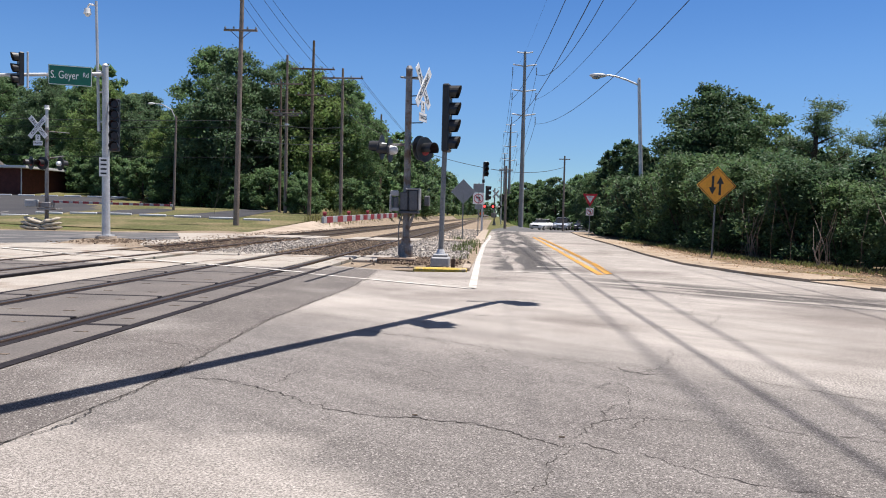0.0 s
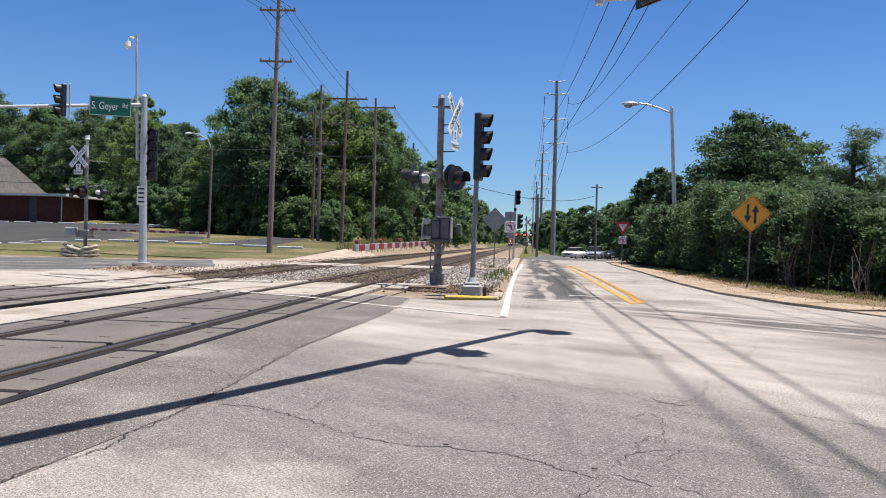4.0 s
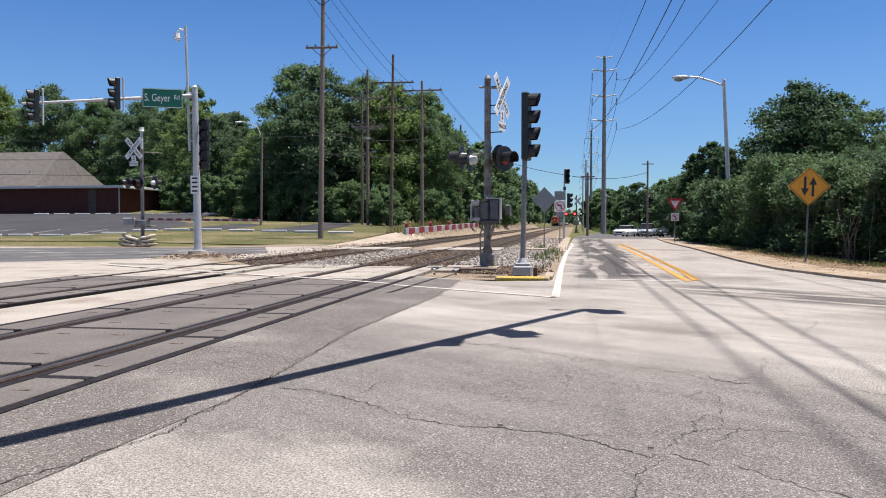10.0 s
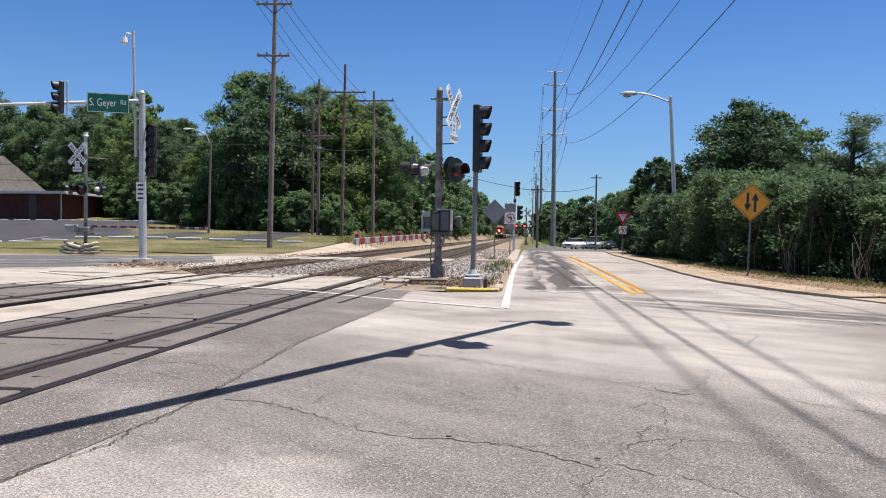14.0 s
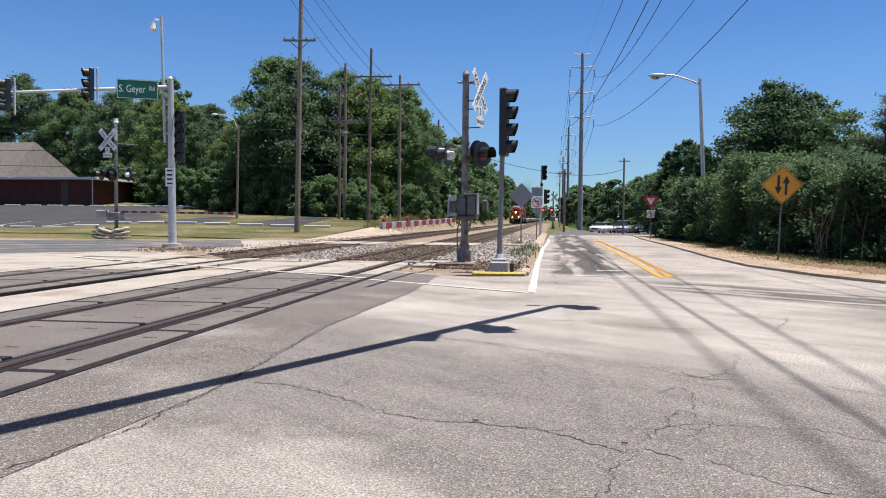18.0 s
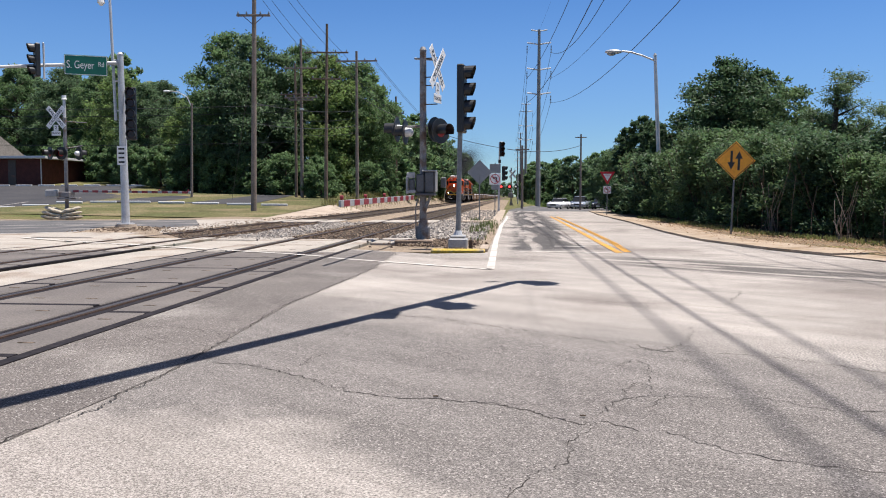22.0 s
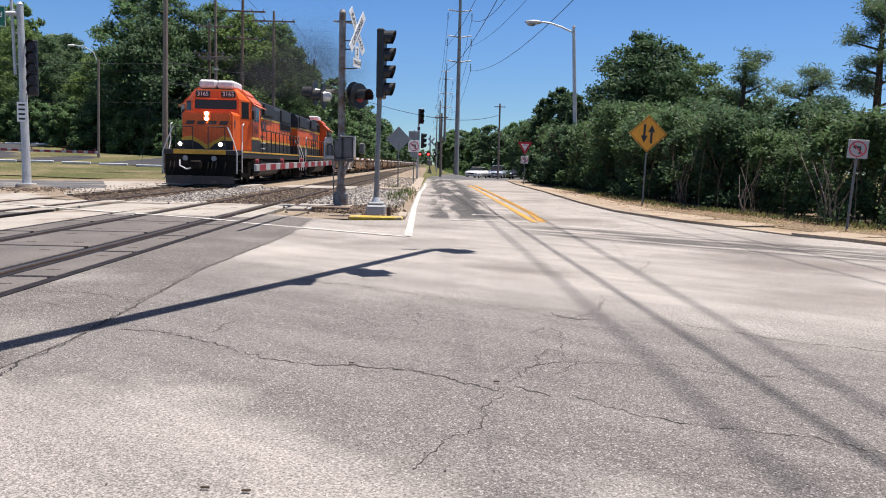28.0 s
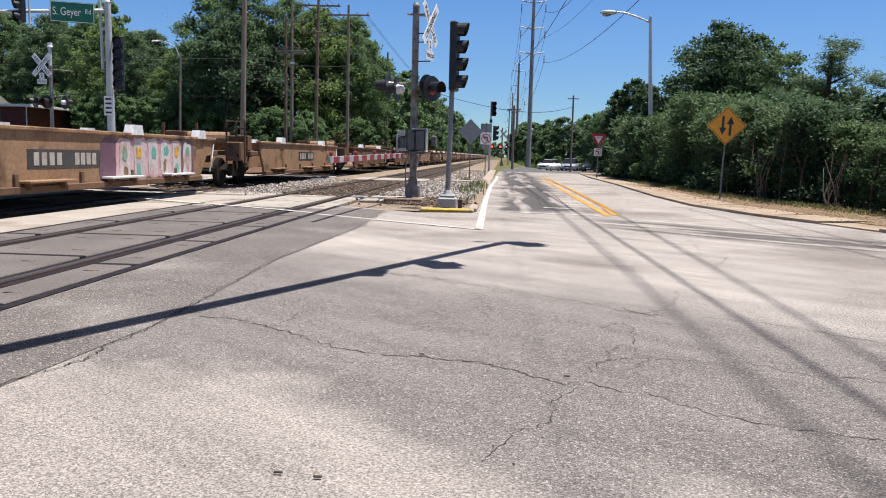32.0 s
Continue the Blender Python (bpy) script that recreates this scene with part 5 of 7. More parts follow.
wire((-0.3, 58, 4.4), (7.5, 90, 6.6), 0.4, 0.025, label="span wire across the side road")
wire((-12.5, 66, 9.2), (-0.75, 60, 4.6), 0.6, 0.02, label="span wire to the far signal")
# lines of the wooden poles
for dx in (-0.95, -0.45, 0.45, 0.95):
    wire((-15.3 + dx, 47.6, 14.9), (-15.1 + dx * 1.6, 65.9, 12.6), 0.25, 0.014)
    wire((-15.3 + dx, 47.6, 14.9), (-19 + dx, -10, 15.5), 1.0, 0.014)
    wire((-15.1 + dx * 1.6, 65.9, 12.6), (-12.4 + dx * 0.8, 88, 9.6), 0.5, 0.014)
for z in (11.4, 11.2):
    for dx in (-1.5, 1.5):
        wire((-12.5 + dx, 66, z + 0.6), (-9.5 + dx, 180, z - 1.5), 1.6, 0.014)
for z0, z1 in ((5.9, 5.5), (6.8, 6.6), (4.2, 4.6), (7.4, 7.2)):
    wire((-18.1, 70, z0 + 1.6), (-70, 58, z1 + 1.5), 0.7, 0.022, label="service cable before the trees")
for z in (6.6, 5.4):
    wire((-18.1, 70, z + 1), (-12.5, 66, z + 0.8), 0.15, 0.02)
    wire((-15.3, 47.7, z), (-12.5, 66, z + 1.4), 0.3, 0.02)
wire((-15.3, 47.7, 8.9), (-19.5, 56, 0.8), 0.0, 0.012, WIRE_PALE, label="guy wire of a utility pole")
wire((-18.1, 70, 10.5), (-25.5, 72, 0.9), 0.0, 0.012, WIRE_PALE, label="guy wire of a utility pole")

# signals at the next crossing
s2 = thing("traffic_signal", "distant traffic signal with two black heads", "traffic light", pose(-0.9, 60.0, 0))
part("pole", rod(B(), (0, 0, 0), (0.05, 0, 5.0), 0.08, 0.06, 10), GALV, s2, "grey pole")
signal_head(s2, faced(0.2, -0.1, 4.5, (0.3, -0.95)), 3)
signal_head(s2, faced(0.28, 0.0, 2.75, (0.9, -0.4)), 3)
part("sensor", box(B(), -0.05, 0.15, -0.15, 0.05, 3.5, 3.75, 0.02), BLACK_PAINT, s2)
s3 = thing("traffic_signal", "distant traffic signal on a slim pole", "traffic light", pose(0.9, 112.0, height(0.9, 112)))
part("pole", rod(B(), (0, 0, 0), (0, 0, 4.2), 0.09, 0.07, 10), GALV, s3)
signal_head(s3, faced(0.25, -0.1, 3.6, (0.5, -0.86)), 3)
m3 = crossing_mast(pose(0.0, 104.0, 0), "distant railway crossing mast with lit red lamps")
crossbuck(m3, (0.15, -0.2, 3.9), (0.3, -0.95), False)
part("cross_arm", rod(B(), (-1.3, -0.1, 2.35), (0.8, -0.1, 2.35), 0.04, seg=8), GREY_PAINT, m3)
flasher(m3, (-1.25, -0.2, 2.3), (0, -1), LENS_LIT)
flasher(m3, (-0.2, -0.2, 2.3), (0, -1), LENS_LIT)
flasher(m3, (0.6, -0.2, 2.3), (0.6, 0.7), LENS_RED, back=True)
part("gate_mechanism", box(B(), -0.4, 0.3, -0.3, 0.3, 0.9, 1.5, 0.03), GREY_PAINT, m3)

# ---- plants ----
def leaf_object(name, points, sizes, mat, seed, up=0.7, parent=None, stretch=1.0):
    """Many small folded leaf sprays, one mesh."""
    r = np.random.default_rng(seed)
    n = len(points)
    nrm = r.normal(size=(n, 3))
    nrm[:, 2] = np.abs(nrm[:, 2]) + up
    nrm /= np.linalg.norm(nrm, axis=1)[:, None]
    t = np.cross(nrm, r.normal(size=(n, 3)))
    t /= np.linalg.norm(t, axis=1)[:, None]
    b = np.cross(nrm, t)
    s = np.asarray(sizes)[:, None]
    fold = nrm * s * 0.28
    p = np.asarray(points)
    v = np.stack([p - t * s * stretch, p + b * s * 0.52 - fold, p + t * s * stretch, p - b * s * 0.52 - fold], 1).reshape(-1, 3)
    idx = np.arange(4 * n).reshape(n, 4)
    tri = np.concatenate([idx[:, [0, 1, 2]], idx[:, [0, 2, 3]]], 1).reshape(-1)
    me = bpy.data.meshes.new(name)
    me.vertices.add(len(v))
    me.vertices.foreach_set("co", v.ravel())
    me.loops.add(len(tri))
    me.loops.foreach_set("vertex_index", tri)
    me.polygons.add(2 * n)
    me.polygons.foreach_set("loop_start", np.arange(0, 6 * n, 3))
    me.polygons.foreach_set("loop_total", np.full(2 * n, 3))
    me.update(calc_edges=True)
    me.materials.append(mat)
    ob = new(name, me)
    if parent:
        ob.parent = parent
    return ob


def crown_points(r, blobs, n):
    """Leaves on the shells of many overlapping lumps (centre, radius)."""
    c = np.array([b[:3] for b in blobs])
    rad = np.array([b[3] for b in blobs])
    pick = r.choice(len(blobs), n, p=rad ** 2 / (rad ** 2).sum())
    d = r.normal(size=(n, 3))
    d /= np.linalg.norm(d, axis=1)[:, None]
    d[:, 2] = np.where((d[:, 2] < -0.2) & (r.uniform(size=n) < 0.6), -d[:, 2], d[:, 2])
    depth = 1 - 0.6 * r.uniform(size=n) ** 1.6 + 0.34 * r.normal(size=n)
    return c[pick] + d * (rad[pick] * depth)[:, None] * (1, 1, 0.8)


def tree(h, w, seed, leaf, mat, n, label, low=0.2, cone=0.0, blobs=34, category="tree"):
    """A trunk with limbs and a lumpy crown of leaf sprays; built at the origin."""
    r = np.random.default_rng(seed)
    ob = thing("tree", label, category)
    bm = rod(B(), (0, 0, -0.2), (0.1, 0, h * 0.55), 0.028 * h ** 0.9, 0.014 * h ** 0.9, 9)
    part("trunk", bm, BARK, ob, "rough brown trunk")
    lumps = []
    limb = B()
    for i in range(blobs):
        u = (i + 0.5) / blobs
        z = h * (low + (1 - low) * u * 0.93)
        prof = math.sin(math.pi * min(1, 0.18 + 0.82 * u)) ** 0.6 if not cone else (1 - u) ** 0.8 + 0.06
        a = r.uniform(0, 6.283)
        d = w / 2 * prof * r.uniform(0.3, 1.0) ** 0.7
        rad = w * r.uniform(0.045, 0.115) * (0.6 + 0.4 * prof)
        x, y = d * math.cos(a), d * math.sin(a)
        lumps.append((x, y, min(z, h - rad * 0.75) * r.uniform(0.93, 1.0), rad))
        if i % 5 == 0 and z < h * 0.9:
            rod(limb, (0.03 * x, 0.03 * y, max(0.4, z - 0.28 * d - 0.5)), (x * 0.85, y * 0.85, z), 0.006 * h + 0.02, 0.02, 5)
    part("limb", limb, BARK, ob, "bare branching limbs")
    pts = crown_points(r, lumps, n)
    leaf_object("crown", pts, r.uniform(0.55, 1.3, n) * leaf, mat, seed + 1, up=0.3, parent=ob)
    return ob


def place_trees(kinds, spots, label_of=None):
    for i, (x, y, k, s, rz) in enumerate(spots):
        src = kinds[k]
        m = pose(x, y, height(x, y), 0, 0, rz) @ Matrix.Diagonal((s, s, s, 1))
        if not src["used"]:
            src["ob"].matrix_basis = m
            src["used"] = True
        else:
            c = copy_thing(src["ob"], pose(x, y, height(x, y), 0, 0, rz))
            c.scale = (s, s, s)


KINDS = [
    dict(ob=tree(16.5, 9.0, 11, 0.135, LEAF_A, 44000, "tall broad-leaved tree at the edge of the wood", 0.04, blobs=230), used=False),
    dict(ob=tree(14.0, 9.0, 12, 0.135, LEAF_C, 40000, "dark broad-leaved tree at the edge of the wood", 0.04, blobs=210), used=False),
    dict(ob=tree(13.0, 8.5, 13, 0.13, LEAF_B, 38000, "bright green broad-leaved tree at the edge of the wood", 0.03, blobs=210), used=False),
    dict(ob=tree(5.0, 5.5, 14, 0.17, LEAF_A, 9000, "bright green bush at the foot of the wood", 0.0, blobs=60, category="bush"), used=False),
    dict(ob=tree(15.0, 9.5, 15, 0.42, LEAF_A, 5200, "broad-leaved tree deeper in the wood", 0.05, blobs=90), used=False),
    dict(ob=tree(14.0, 9.5, 16, 0.42, LEAF_C, 5200, "dark broad-leaved tree deeper in the wood", 0.05, blobs=90), used=False),
]
tr = random.Random(21)
spots = []
# wood behind the poles and the parking lot: x, y, kind, size, turn
for x, y, k, s in [(-28.8, 82, 0, 1.07), (-25.4, 80, 1, 1.2), (-22, 84, 0, 1.0), (-18.5, 82, 2, 1.16), (-15.5, 84, 0, 0.9), (-34.5, 86, 2, 0.78), (-41, 90, 1, 0.84),
                   (-47, 96, 2, 1.05), (-54, 104, 0, 0.9), (-61, 108, 1, 1.12), (-69, 110, 0, 0.98), (-77, 110.5, 1, 1.34), (-86, 110.5, 2, 1.45), (-95, 110, 0, 1.15), (-104, 110.5, 1, 1.1),
                   (-29, 92, 0, 1.1), (-22, 95, 1, 1.1), (-38, 98, 0, 0.78), (-46, 106, 1, 0.95), (-17, 96, 2, 1.05), (-57, 116, 2, 1.25), (-66, 120, 0, 1.1), (-76, 122, 1, 1.3),
                   (-14.6, 93, 2, 0.8), (-14.4, 102, 1, 0.8), (-14.2, 112, 0, 0.72), (-14.4, 123, 2, 0.9), (-14.0, 136, 1, 0.88), (-14.2, 150, 0, 0.76), (-14, 168, 2, 0.95), (-14, 190, 1, 0.9),
                   (-14, 215, 0, 0.8), (-14, 245, 2, 0.95), (-14, 280, 1, 0.95), (-14, 320, 0, 0.8), (-14, 370, 1, 1.0), (-14, 430, 2, 1.0), (-13, 500, 1, 1.1), (-2, 1020, 0, 1.3), (-16, 1030, 1, 1.3), (-9, 1040, 2, 1.4),
                   (-20, 110, 1, 1.0), (-20, 130, 0, 0.9), (-19, 155, 1, 1.0), (-20, 200, 0, 0.9), (-84, 126, 1, 1.2), (-94, 124, 0, 1.1), (-104, 126, 1, 1.2), (-60, 128, 0, 1.1), (-72, 130, 1, 1.2), (-50, 112, 1, 1.0), (-113, 118, 0, 1.0)]:
    deep_in = (y > 91 and x > -45) or y > 111
    spots.append((x, y, 4 + (k == 1) if deep_in else k, s, tr.uniform(0, 360)))
for x, y, s in [(-55, 97, 1.0), (-58, 102, 1.1), (-61, 105, 1.1), (-53, 99, 1.0), (-64, 106, 1.1), (-16.4, 70, 0.62), (-13.4, 76, 0.7), (-18, 76, 0.8), (-21, 75, 0.85), (-24.5, 76, 0.8), (-28, 77, 0.9), (-32, 79, 0.9), (-36, 82, 0.9), (-40, 85, 0.9), (-44, 89, 0.9), (-48, 93, 0.9), (-13.2, 84, 0.75), (-13.0, 92, 0.8), (-13, 101, 0.8), (-13, 112, 0.8), (-52, 98, 0.9), (-12.9, 124, 0.8), (-12.9, 140, 0.9), (-12.9, 160, 0.9)]:
    spots.append((x, y, 3, s, tr.uniform(0, 360)))
# wood beyond the side road
for x, y, k, s in [(9.5, 128, 5, 0.62), (14, 122, 4, 0.62), (19, 118, 5, 0.68), (24, 112, 4, 0.62), (8.2, 150, 4, 0.62), (6.5, 180, 5, 0.72), (5.8, 220, 4, 0.8), (5.5, 280, 5, 0.8), (14, 140, 4, 0.66), (30, 105, 5, 0.7), (13, 100, 5, 0.55), (18, 98, 4, 0.55), (5, 380, 4, 0.9), (5.8, 146, 5, 0.5), (7.8, 136, 4, 0.5), (11, 133, 5, 0.55), (4.4, 166, 4, 0.55), (4.7, 200, 5, 0.7), (16, 128, 4, 0.6), (22, 122, 5, 0.62), (4.4, 240, 5, 0.75)]:
    spots.append((x, y, k, s, tr.uniform(0, 360)))
for x, y, s in [(8, 118, 0.42), (11, 114, 0.45), (14.5, 110, 0.5), (18, 106, 0.55), (6, 128, 0.4), (4.5, 140, 0.4), (5.6, 134, 0.5), (8.8, 127, 0.5), (12.4, 121, 0.5), (16, 115, 0.5)]:
    spots.append((x, y, 3, s, tr.uniform(0, 360)))
place_trees(KINDS, spots)

# trees behind the hedge
NEARK = [
    dict(ob=tree(8.8, 6.6, 31, 0.105, LEAF_HD, 30000, "dark rounded tree rising behind the hedge", 0.12, blobs=190), used=False),
    dict(ob=tree(8.0, 6.0, 32, 0.105, LEAF_H, 26000, "broad-leaved tree rising behind the hedge", 0.1, blobs=170), used=False),
    dict(ob=tree(5.2, 3.4, 33, 0.10, LEAF_HD, 10000, "small dark conifer behind the hedge", 0.05, cone=1.0, blobs=40), used=False),
]
nspots = [(11.4, 45, 0, 1.0), (8.4, 50, 2, 1.2), (7.5, 54, 2, 1.18), (8.0, 52, 2, 1.3), (10.8, 60, 1, 0.75), (8.8, 66, 1, 0.72), (9.6, 76, 0, 0.72), (12.6, 72, 1, 0.8), (13.4, 50, 0, 0.9), (11.5, 66, 0, 0.75), (8.5, 48, 2, 1.12), (13.9, 47, 1, 1.08), (12.6, 42.5, 1, 0.72)]
place_trees(NEARK, [(x, y, k, s, tr.uniform(0, 360)) for x, y, k, s in nspots])


def pine(x, y, h, seed, lean=0.0, limbs=22):
    """An open pine: bare trunk, level limbs with flat tufts of needles."""
    r = np.random.default_rng(seed)
    ob = thing("pine_tree", "open pine with level tufted boughs", "tree", pose(x, y, height(x, y), 0, lean))
    part("trunk", rod(B(), (0, 0, 0), (0, 0, h), 0.2, 0.06, 9), BARK, ob, "dark straight trunk")
    pts, bm = [], B()
    for i in range(limbs):
        q = i / (limbs - 1)
        z = h * (0.42 + 0.57 * q)
        a = i * 2.4 + r.uniform(-0.5, 0.5)
        L = (1 - 0.7 * q) * h * 0.31 * r.uniform(0.6, 1.2)
        e = (L * math.cos(a), L * math.sin(a), z + L * r.uniform(0.15, 0.6))
        rod(bm, (0, 0, z), e, 0.05, 0.014, 5)
        for k in range(7):
            u = 0.5 + 0.55 * k / 6
            c = np.array((e[0] * u, e[1] * u, z + (e[2] - z) * u + 0.1)) + r.normal(size=3) * (0.2, 0.2, 0.12)
            pts.append(c + r.normal(size=(120, 3)) * (0.17, 0.17, 0.1))
    part("limb", bm, BARK, ob)
    pts = np.concatenate(pts)
    leaf_object("crown", pts, r.uniform(0.022, 0.042, len(pts)), LEAF_D, seed + 1, parent=ob, stretch=2.6)
    return ob


pine(11.7, 31.5, 5.2, 41, 3, 9)
pine(12.8, 29.0, 4.5, 47, 8, 7)
pine(15.2, 28.0, 6.7, 43, 0, 15)


def hedge_face(y):
    pts = [(2, 12.5), (9, 10.6), (12.4, 9.6), (15, 8.7), (19, 7.75), (23.7, 6.95), (30, 6.7), (36, 6.5), (46, 6.4), (55, 7.0), (62, 8.4)]
    for (a, xa), (b, xb) in zip(pts, pts[1:]):
        if a <= y <= b:
            return xa + (xb - xa) * (y - a) / (b - a)
    return pts[0][1] if y < pts[0][0] else pts[-1][1]


def shrub(x, y, h, w, seed, mat, label, dense=8500, size=0.85):
    r = np.random.default_rng(seed)
    ob = thing("shrub", label, "shrub", pose(x, y, height(x, y) + 0.1), group="shrubs of the roadside hedge")
    stems = B()
    for i in range(7):
        a = r.uniform(0, 6.283)
        rod(stems, (0.15 * math.cos(a), 0.15 * math.sin(a), -0.1), (w * 0.4 * math.cos(a), w * 0.4 * math.sin(a), h * r.uniform(0.6, 0.95)), 0.025, 0.008, 5)
    part("stem", stems, BARK, ob, "thin woody stems")
    lumps = []
    for i in range(64):
        u = r.uniform()
        a = r.uniform(0, 6.283)
        d = w / 2 * r.uniform(0.2, 0.85) * (1.05 - 0.35 * u)
        lumps.append((d * math.cos(a), d * math.sin(a), h * (0.08 + 0.84 * u), w * r.uniform(0.06, 0.14)))
    n = int(dense * w * h / 9)
    pts = crown_points(r, lumps, n)
    pts = pts[pts[:, 2] > 0.12]
    leaf_object("foliage", pts, r.uniform(0.045, 0.10, len(pts)) * size, mat, seed + 1, parent=ob)
    return ob


def hedge_size(y):
    """Height of the hedge, as a share of a full-grown shrub."""
    wave = 0.09 * math.sin(1.15 * y + 0.6) + 0.06 * math.sin(2.7 * y)
    return wave + (0.58 if y < 15 else 0.58 + 0.032 * (y - 15) if y < 26 else min(1.15, 0.93 + 0.012 * (y - 26)))


hr = random.Random(8)
kinds = []
for i, (mat, lab) in enumerate(((LEAF_H, "dense green honeysuckle shrub of the roadside hedge"), (LEAF_HD, "dark green shrub of the roadside hedge"), (LEAF_H, "tall leafy shrub of the roadside hedge"), (LEAF_H, "green shrub of the roadside hedge"))):
    kinds.append(dict(ob=shrub(0, 0, 3.0, 3.0, 60 + 3 * i, mat, lab), used=False))
for mat, lab in ((LEAF_HD, "dark green shrub behind the roadside hedge"), (LEAF_H, "green shrub behind the roadside hedge")):
    kinds.append(dict(ob=shrub(0, 0, 3.0, 3.0, 90 + len(kinds), mat, lab, 3000, 1.5), used=False))
hs = []
y = 5.0
while y < 62:
    hs.append((hedge_face(y) + 1.25 + hr.uniform(-0.15, 0.25), y, hr.choice((0, 0, 1, 2, 3) if y < 40 else (4, 4, 5)), hedge_size(y) + hr.uniform(-0.12, 0.16), hr.uniform(0, 360)))
    y += 1.35
for y in range(6, 62, 2):
    hs.append((hedge_face(y) + 3.0 + hr.uniform(-0.3, 0.3), y + hr.uniform(-0.5, 0.5), hr.choice((0, 1, 2) if y < 34 else (4, 5)), 1.05 * hedge_size(y) + hr.uniform(-0.12, 0.18), hr.uniform(0, 360)))
for y in range(30, 62, 3):
    hs.append((hedge_face(y) + 5.6 + hr.uniform(-0.4, 0.4), y + hr.uniform(-0.5, 0.5), hr.choice((4, 4, 5)), 1.22 * hedge_size(y) + hr.uniform(-0.1, 0.18), hr.uniform(0, 360)))
place_trees(kinds, hs)

# bare canes and vines at the foot of the hedge
for i in range(9):
    y = hr.uniform(15, 27)
    x = hedge_face(y) + hr.uniform(-0.1, 0.3)
    tilt = hr.uniform(-0.9, 0.9)
    cane = tube(B(), [(x, y, 0.1), (x + 0.1 * tilt, y + 0.3 * tilt, 0.7), (x + 0.1, y + 0.8 * tilt, 1.2 + hr.uniform(0, 0.8))], 0.007, 5)
    tagged(part("cane", cane, POLE_WOOD), "pale bare cane leaning in the hedge", "cane", group="bare canes in the hedge")


# fans of bare canes where the hedge has died back
for fx, fy in ((7.75, 19.6), (8.25, 16.6), (7.3, 23.5)):
    for i in range(13):
        tilt = hr.uniform(-1.0, 1.0)
        h = hr.uniform(0.5, 1.5)
        x, y = fx + hr.uniform(-0.15, 0.1), fy + hr.uniform(-0.15, 0.15)
        cane = tube(B(), [(x, y, 0.02), (x - 0.08, y + 0.25 * tilt * h, 0.5 * h), (x + hr.uniform(-0.2, 0.1), y + 0.75 * tilt * h, h)], 0.006, 5)
        tagged(part("cane", cane, POLE_GREY), "pale bare cane leaning in the hedge", "cane", group="bare canes in the hedge")

def tufts(name, n, place, h, mat, label, seed):
    """Blades of grass and weeds."""
    r = np.random.default_rng(seed)
    V, Fc = [], []
    for i in range(n):
        x, y, z = place(r)
        a, k = r.uniform(0, 6.283), r.uniform(0.5, 1.2) * h
        w = 0.012 + 0.02 * h * r.uniform()
        d = np.array((math.cos(a), math.sin(a), 0))
        s = np.array((-d[1], d[0], 0)) * w
        p = np.array((x, y, z))
        lean = d * k * r.uniform(0.1, 0.6)
        V += [p - s, p + s, p + lean * 0.5 + (0, 0, k * 0.6) + s * 0.7, p + lean * 0.5 + (0, 0, k * 0.6) - s * 0.7, p + lean + (0, 0, k)]
        Fc += [(5 * i, 5 * i + 1, 5 * i + 2, 5 * i + 3), (5 * i + 3, 5 * i + 2, 5 * i + 4)]
    me = bpy.data.meshes.new(name)
    me.from_pydata([tuple(v) for v in V], [], Fc)
    me.materials.append(mat)
    return tagged(new(name, me), label, "grass", kind="stuff")


def on_land(x, y, lift=-0.06):
    return (x, y, height(x, y) + lift)


tufts("weeds", 130, lambda r: on_land(r.normal(-0.75, 0.14), 19.5 + 17 * r.uniform(), -0.03), 0.14, WEED, "straggling dry weeds at the road edge", 1)
tufts("weeds", 240, lambda r: (lambda k: on_land(r.normal(k[0], 0.16), r.normal(k[1], 0.5), -0.03))(((-1.0, 24.5), (-1.1, 27.5), (-0.9, 31.0), (-1.5, 34.5), (-0.85, 29.0))[int(r.uniform() * 5)]), 0.26, WEED, "sparse weeds among the ballast", 2)
tufts("verge_grass", 5200, lambda r: (lambda y: (hedge_face(y) - 0.75 * r.uniform() ** 1.6 + 0.25, y, 0.06))(r.uniform(8, 40)), 0.1, STRAW, "dry grass and weeds under the hedge", 3)
tufts("trackside_weeds", 2600, lambda r: on_land(-12.4 + r.normal(0, 0.5), 56 + 90 * r.uniform() ** 1.3), 0.6, STRAW, "rank weeds beside the railway", 5)
tufts("roadside_weeds", 1600, lambda r: on_land(r.uniform(2.4, 16), 119 + 14 * r.uniform()), 0.7, LEAF_B, "rank green weeds beyond the side road", 6)

# fallen leaves on the verge and the kerb
lr = np.random.default_rng(77)
lp_ = []
while len(lp_) < 5200:
    y = lr.uniform(9, 36)
    a, b = kerb_x(y) + 0.25, hedge_face(y) + 0.6
    lp_.append((a + (b - a) * lr.uniform() ** 0.6, y, 0.085))
tagged(leaf_object("fallen_leaves", lp_, lr.uniform(0.012, 0.04, len(lp_)), DEAD_LEAF, 78, 3.0), "dry brown fallen leaves and twigs on the verge", "leaf litter", kind="stuff")

# ---- train ----
def loco_paint(name, a, b, stain, cut=0.6, rough=0.45):
    return material(name, a, b, scale=1.2, fine=14, speck=0.07, rough=rough, bump=0.06, world_space=False, stain=stain, stain_scale=1.6, stain_cut=cut)


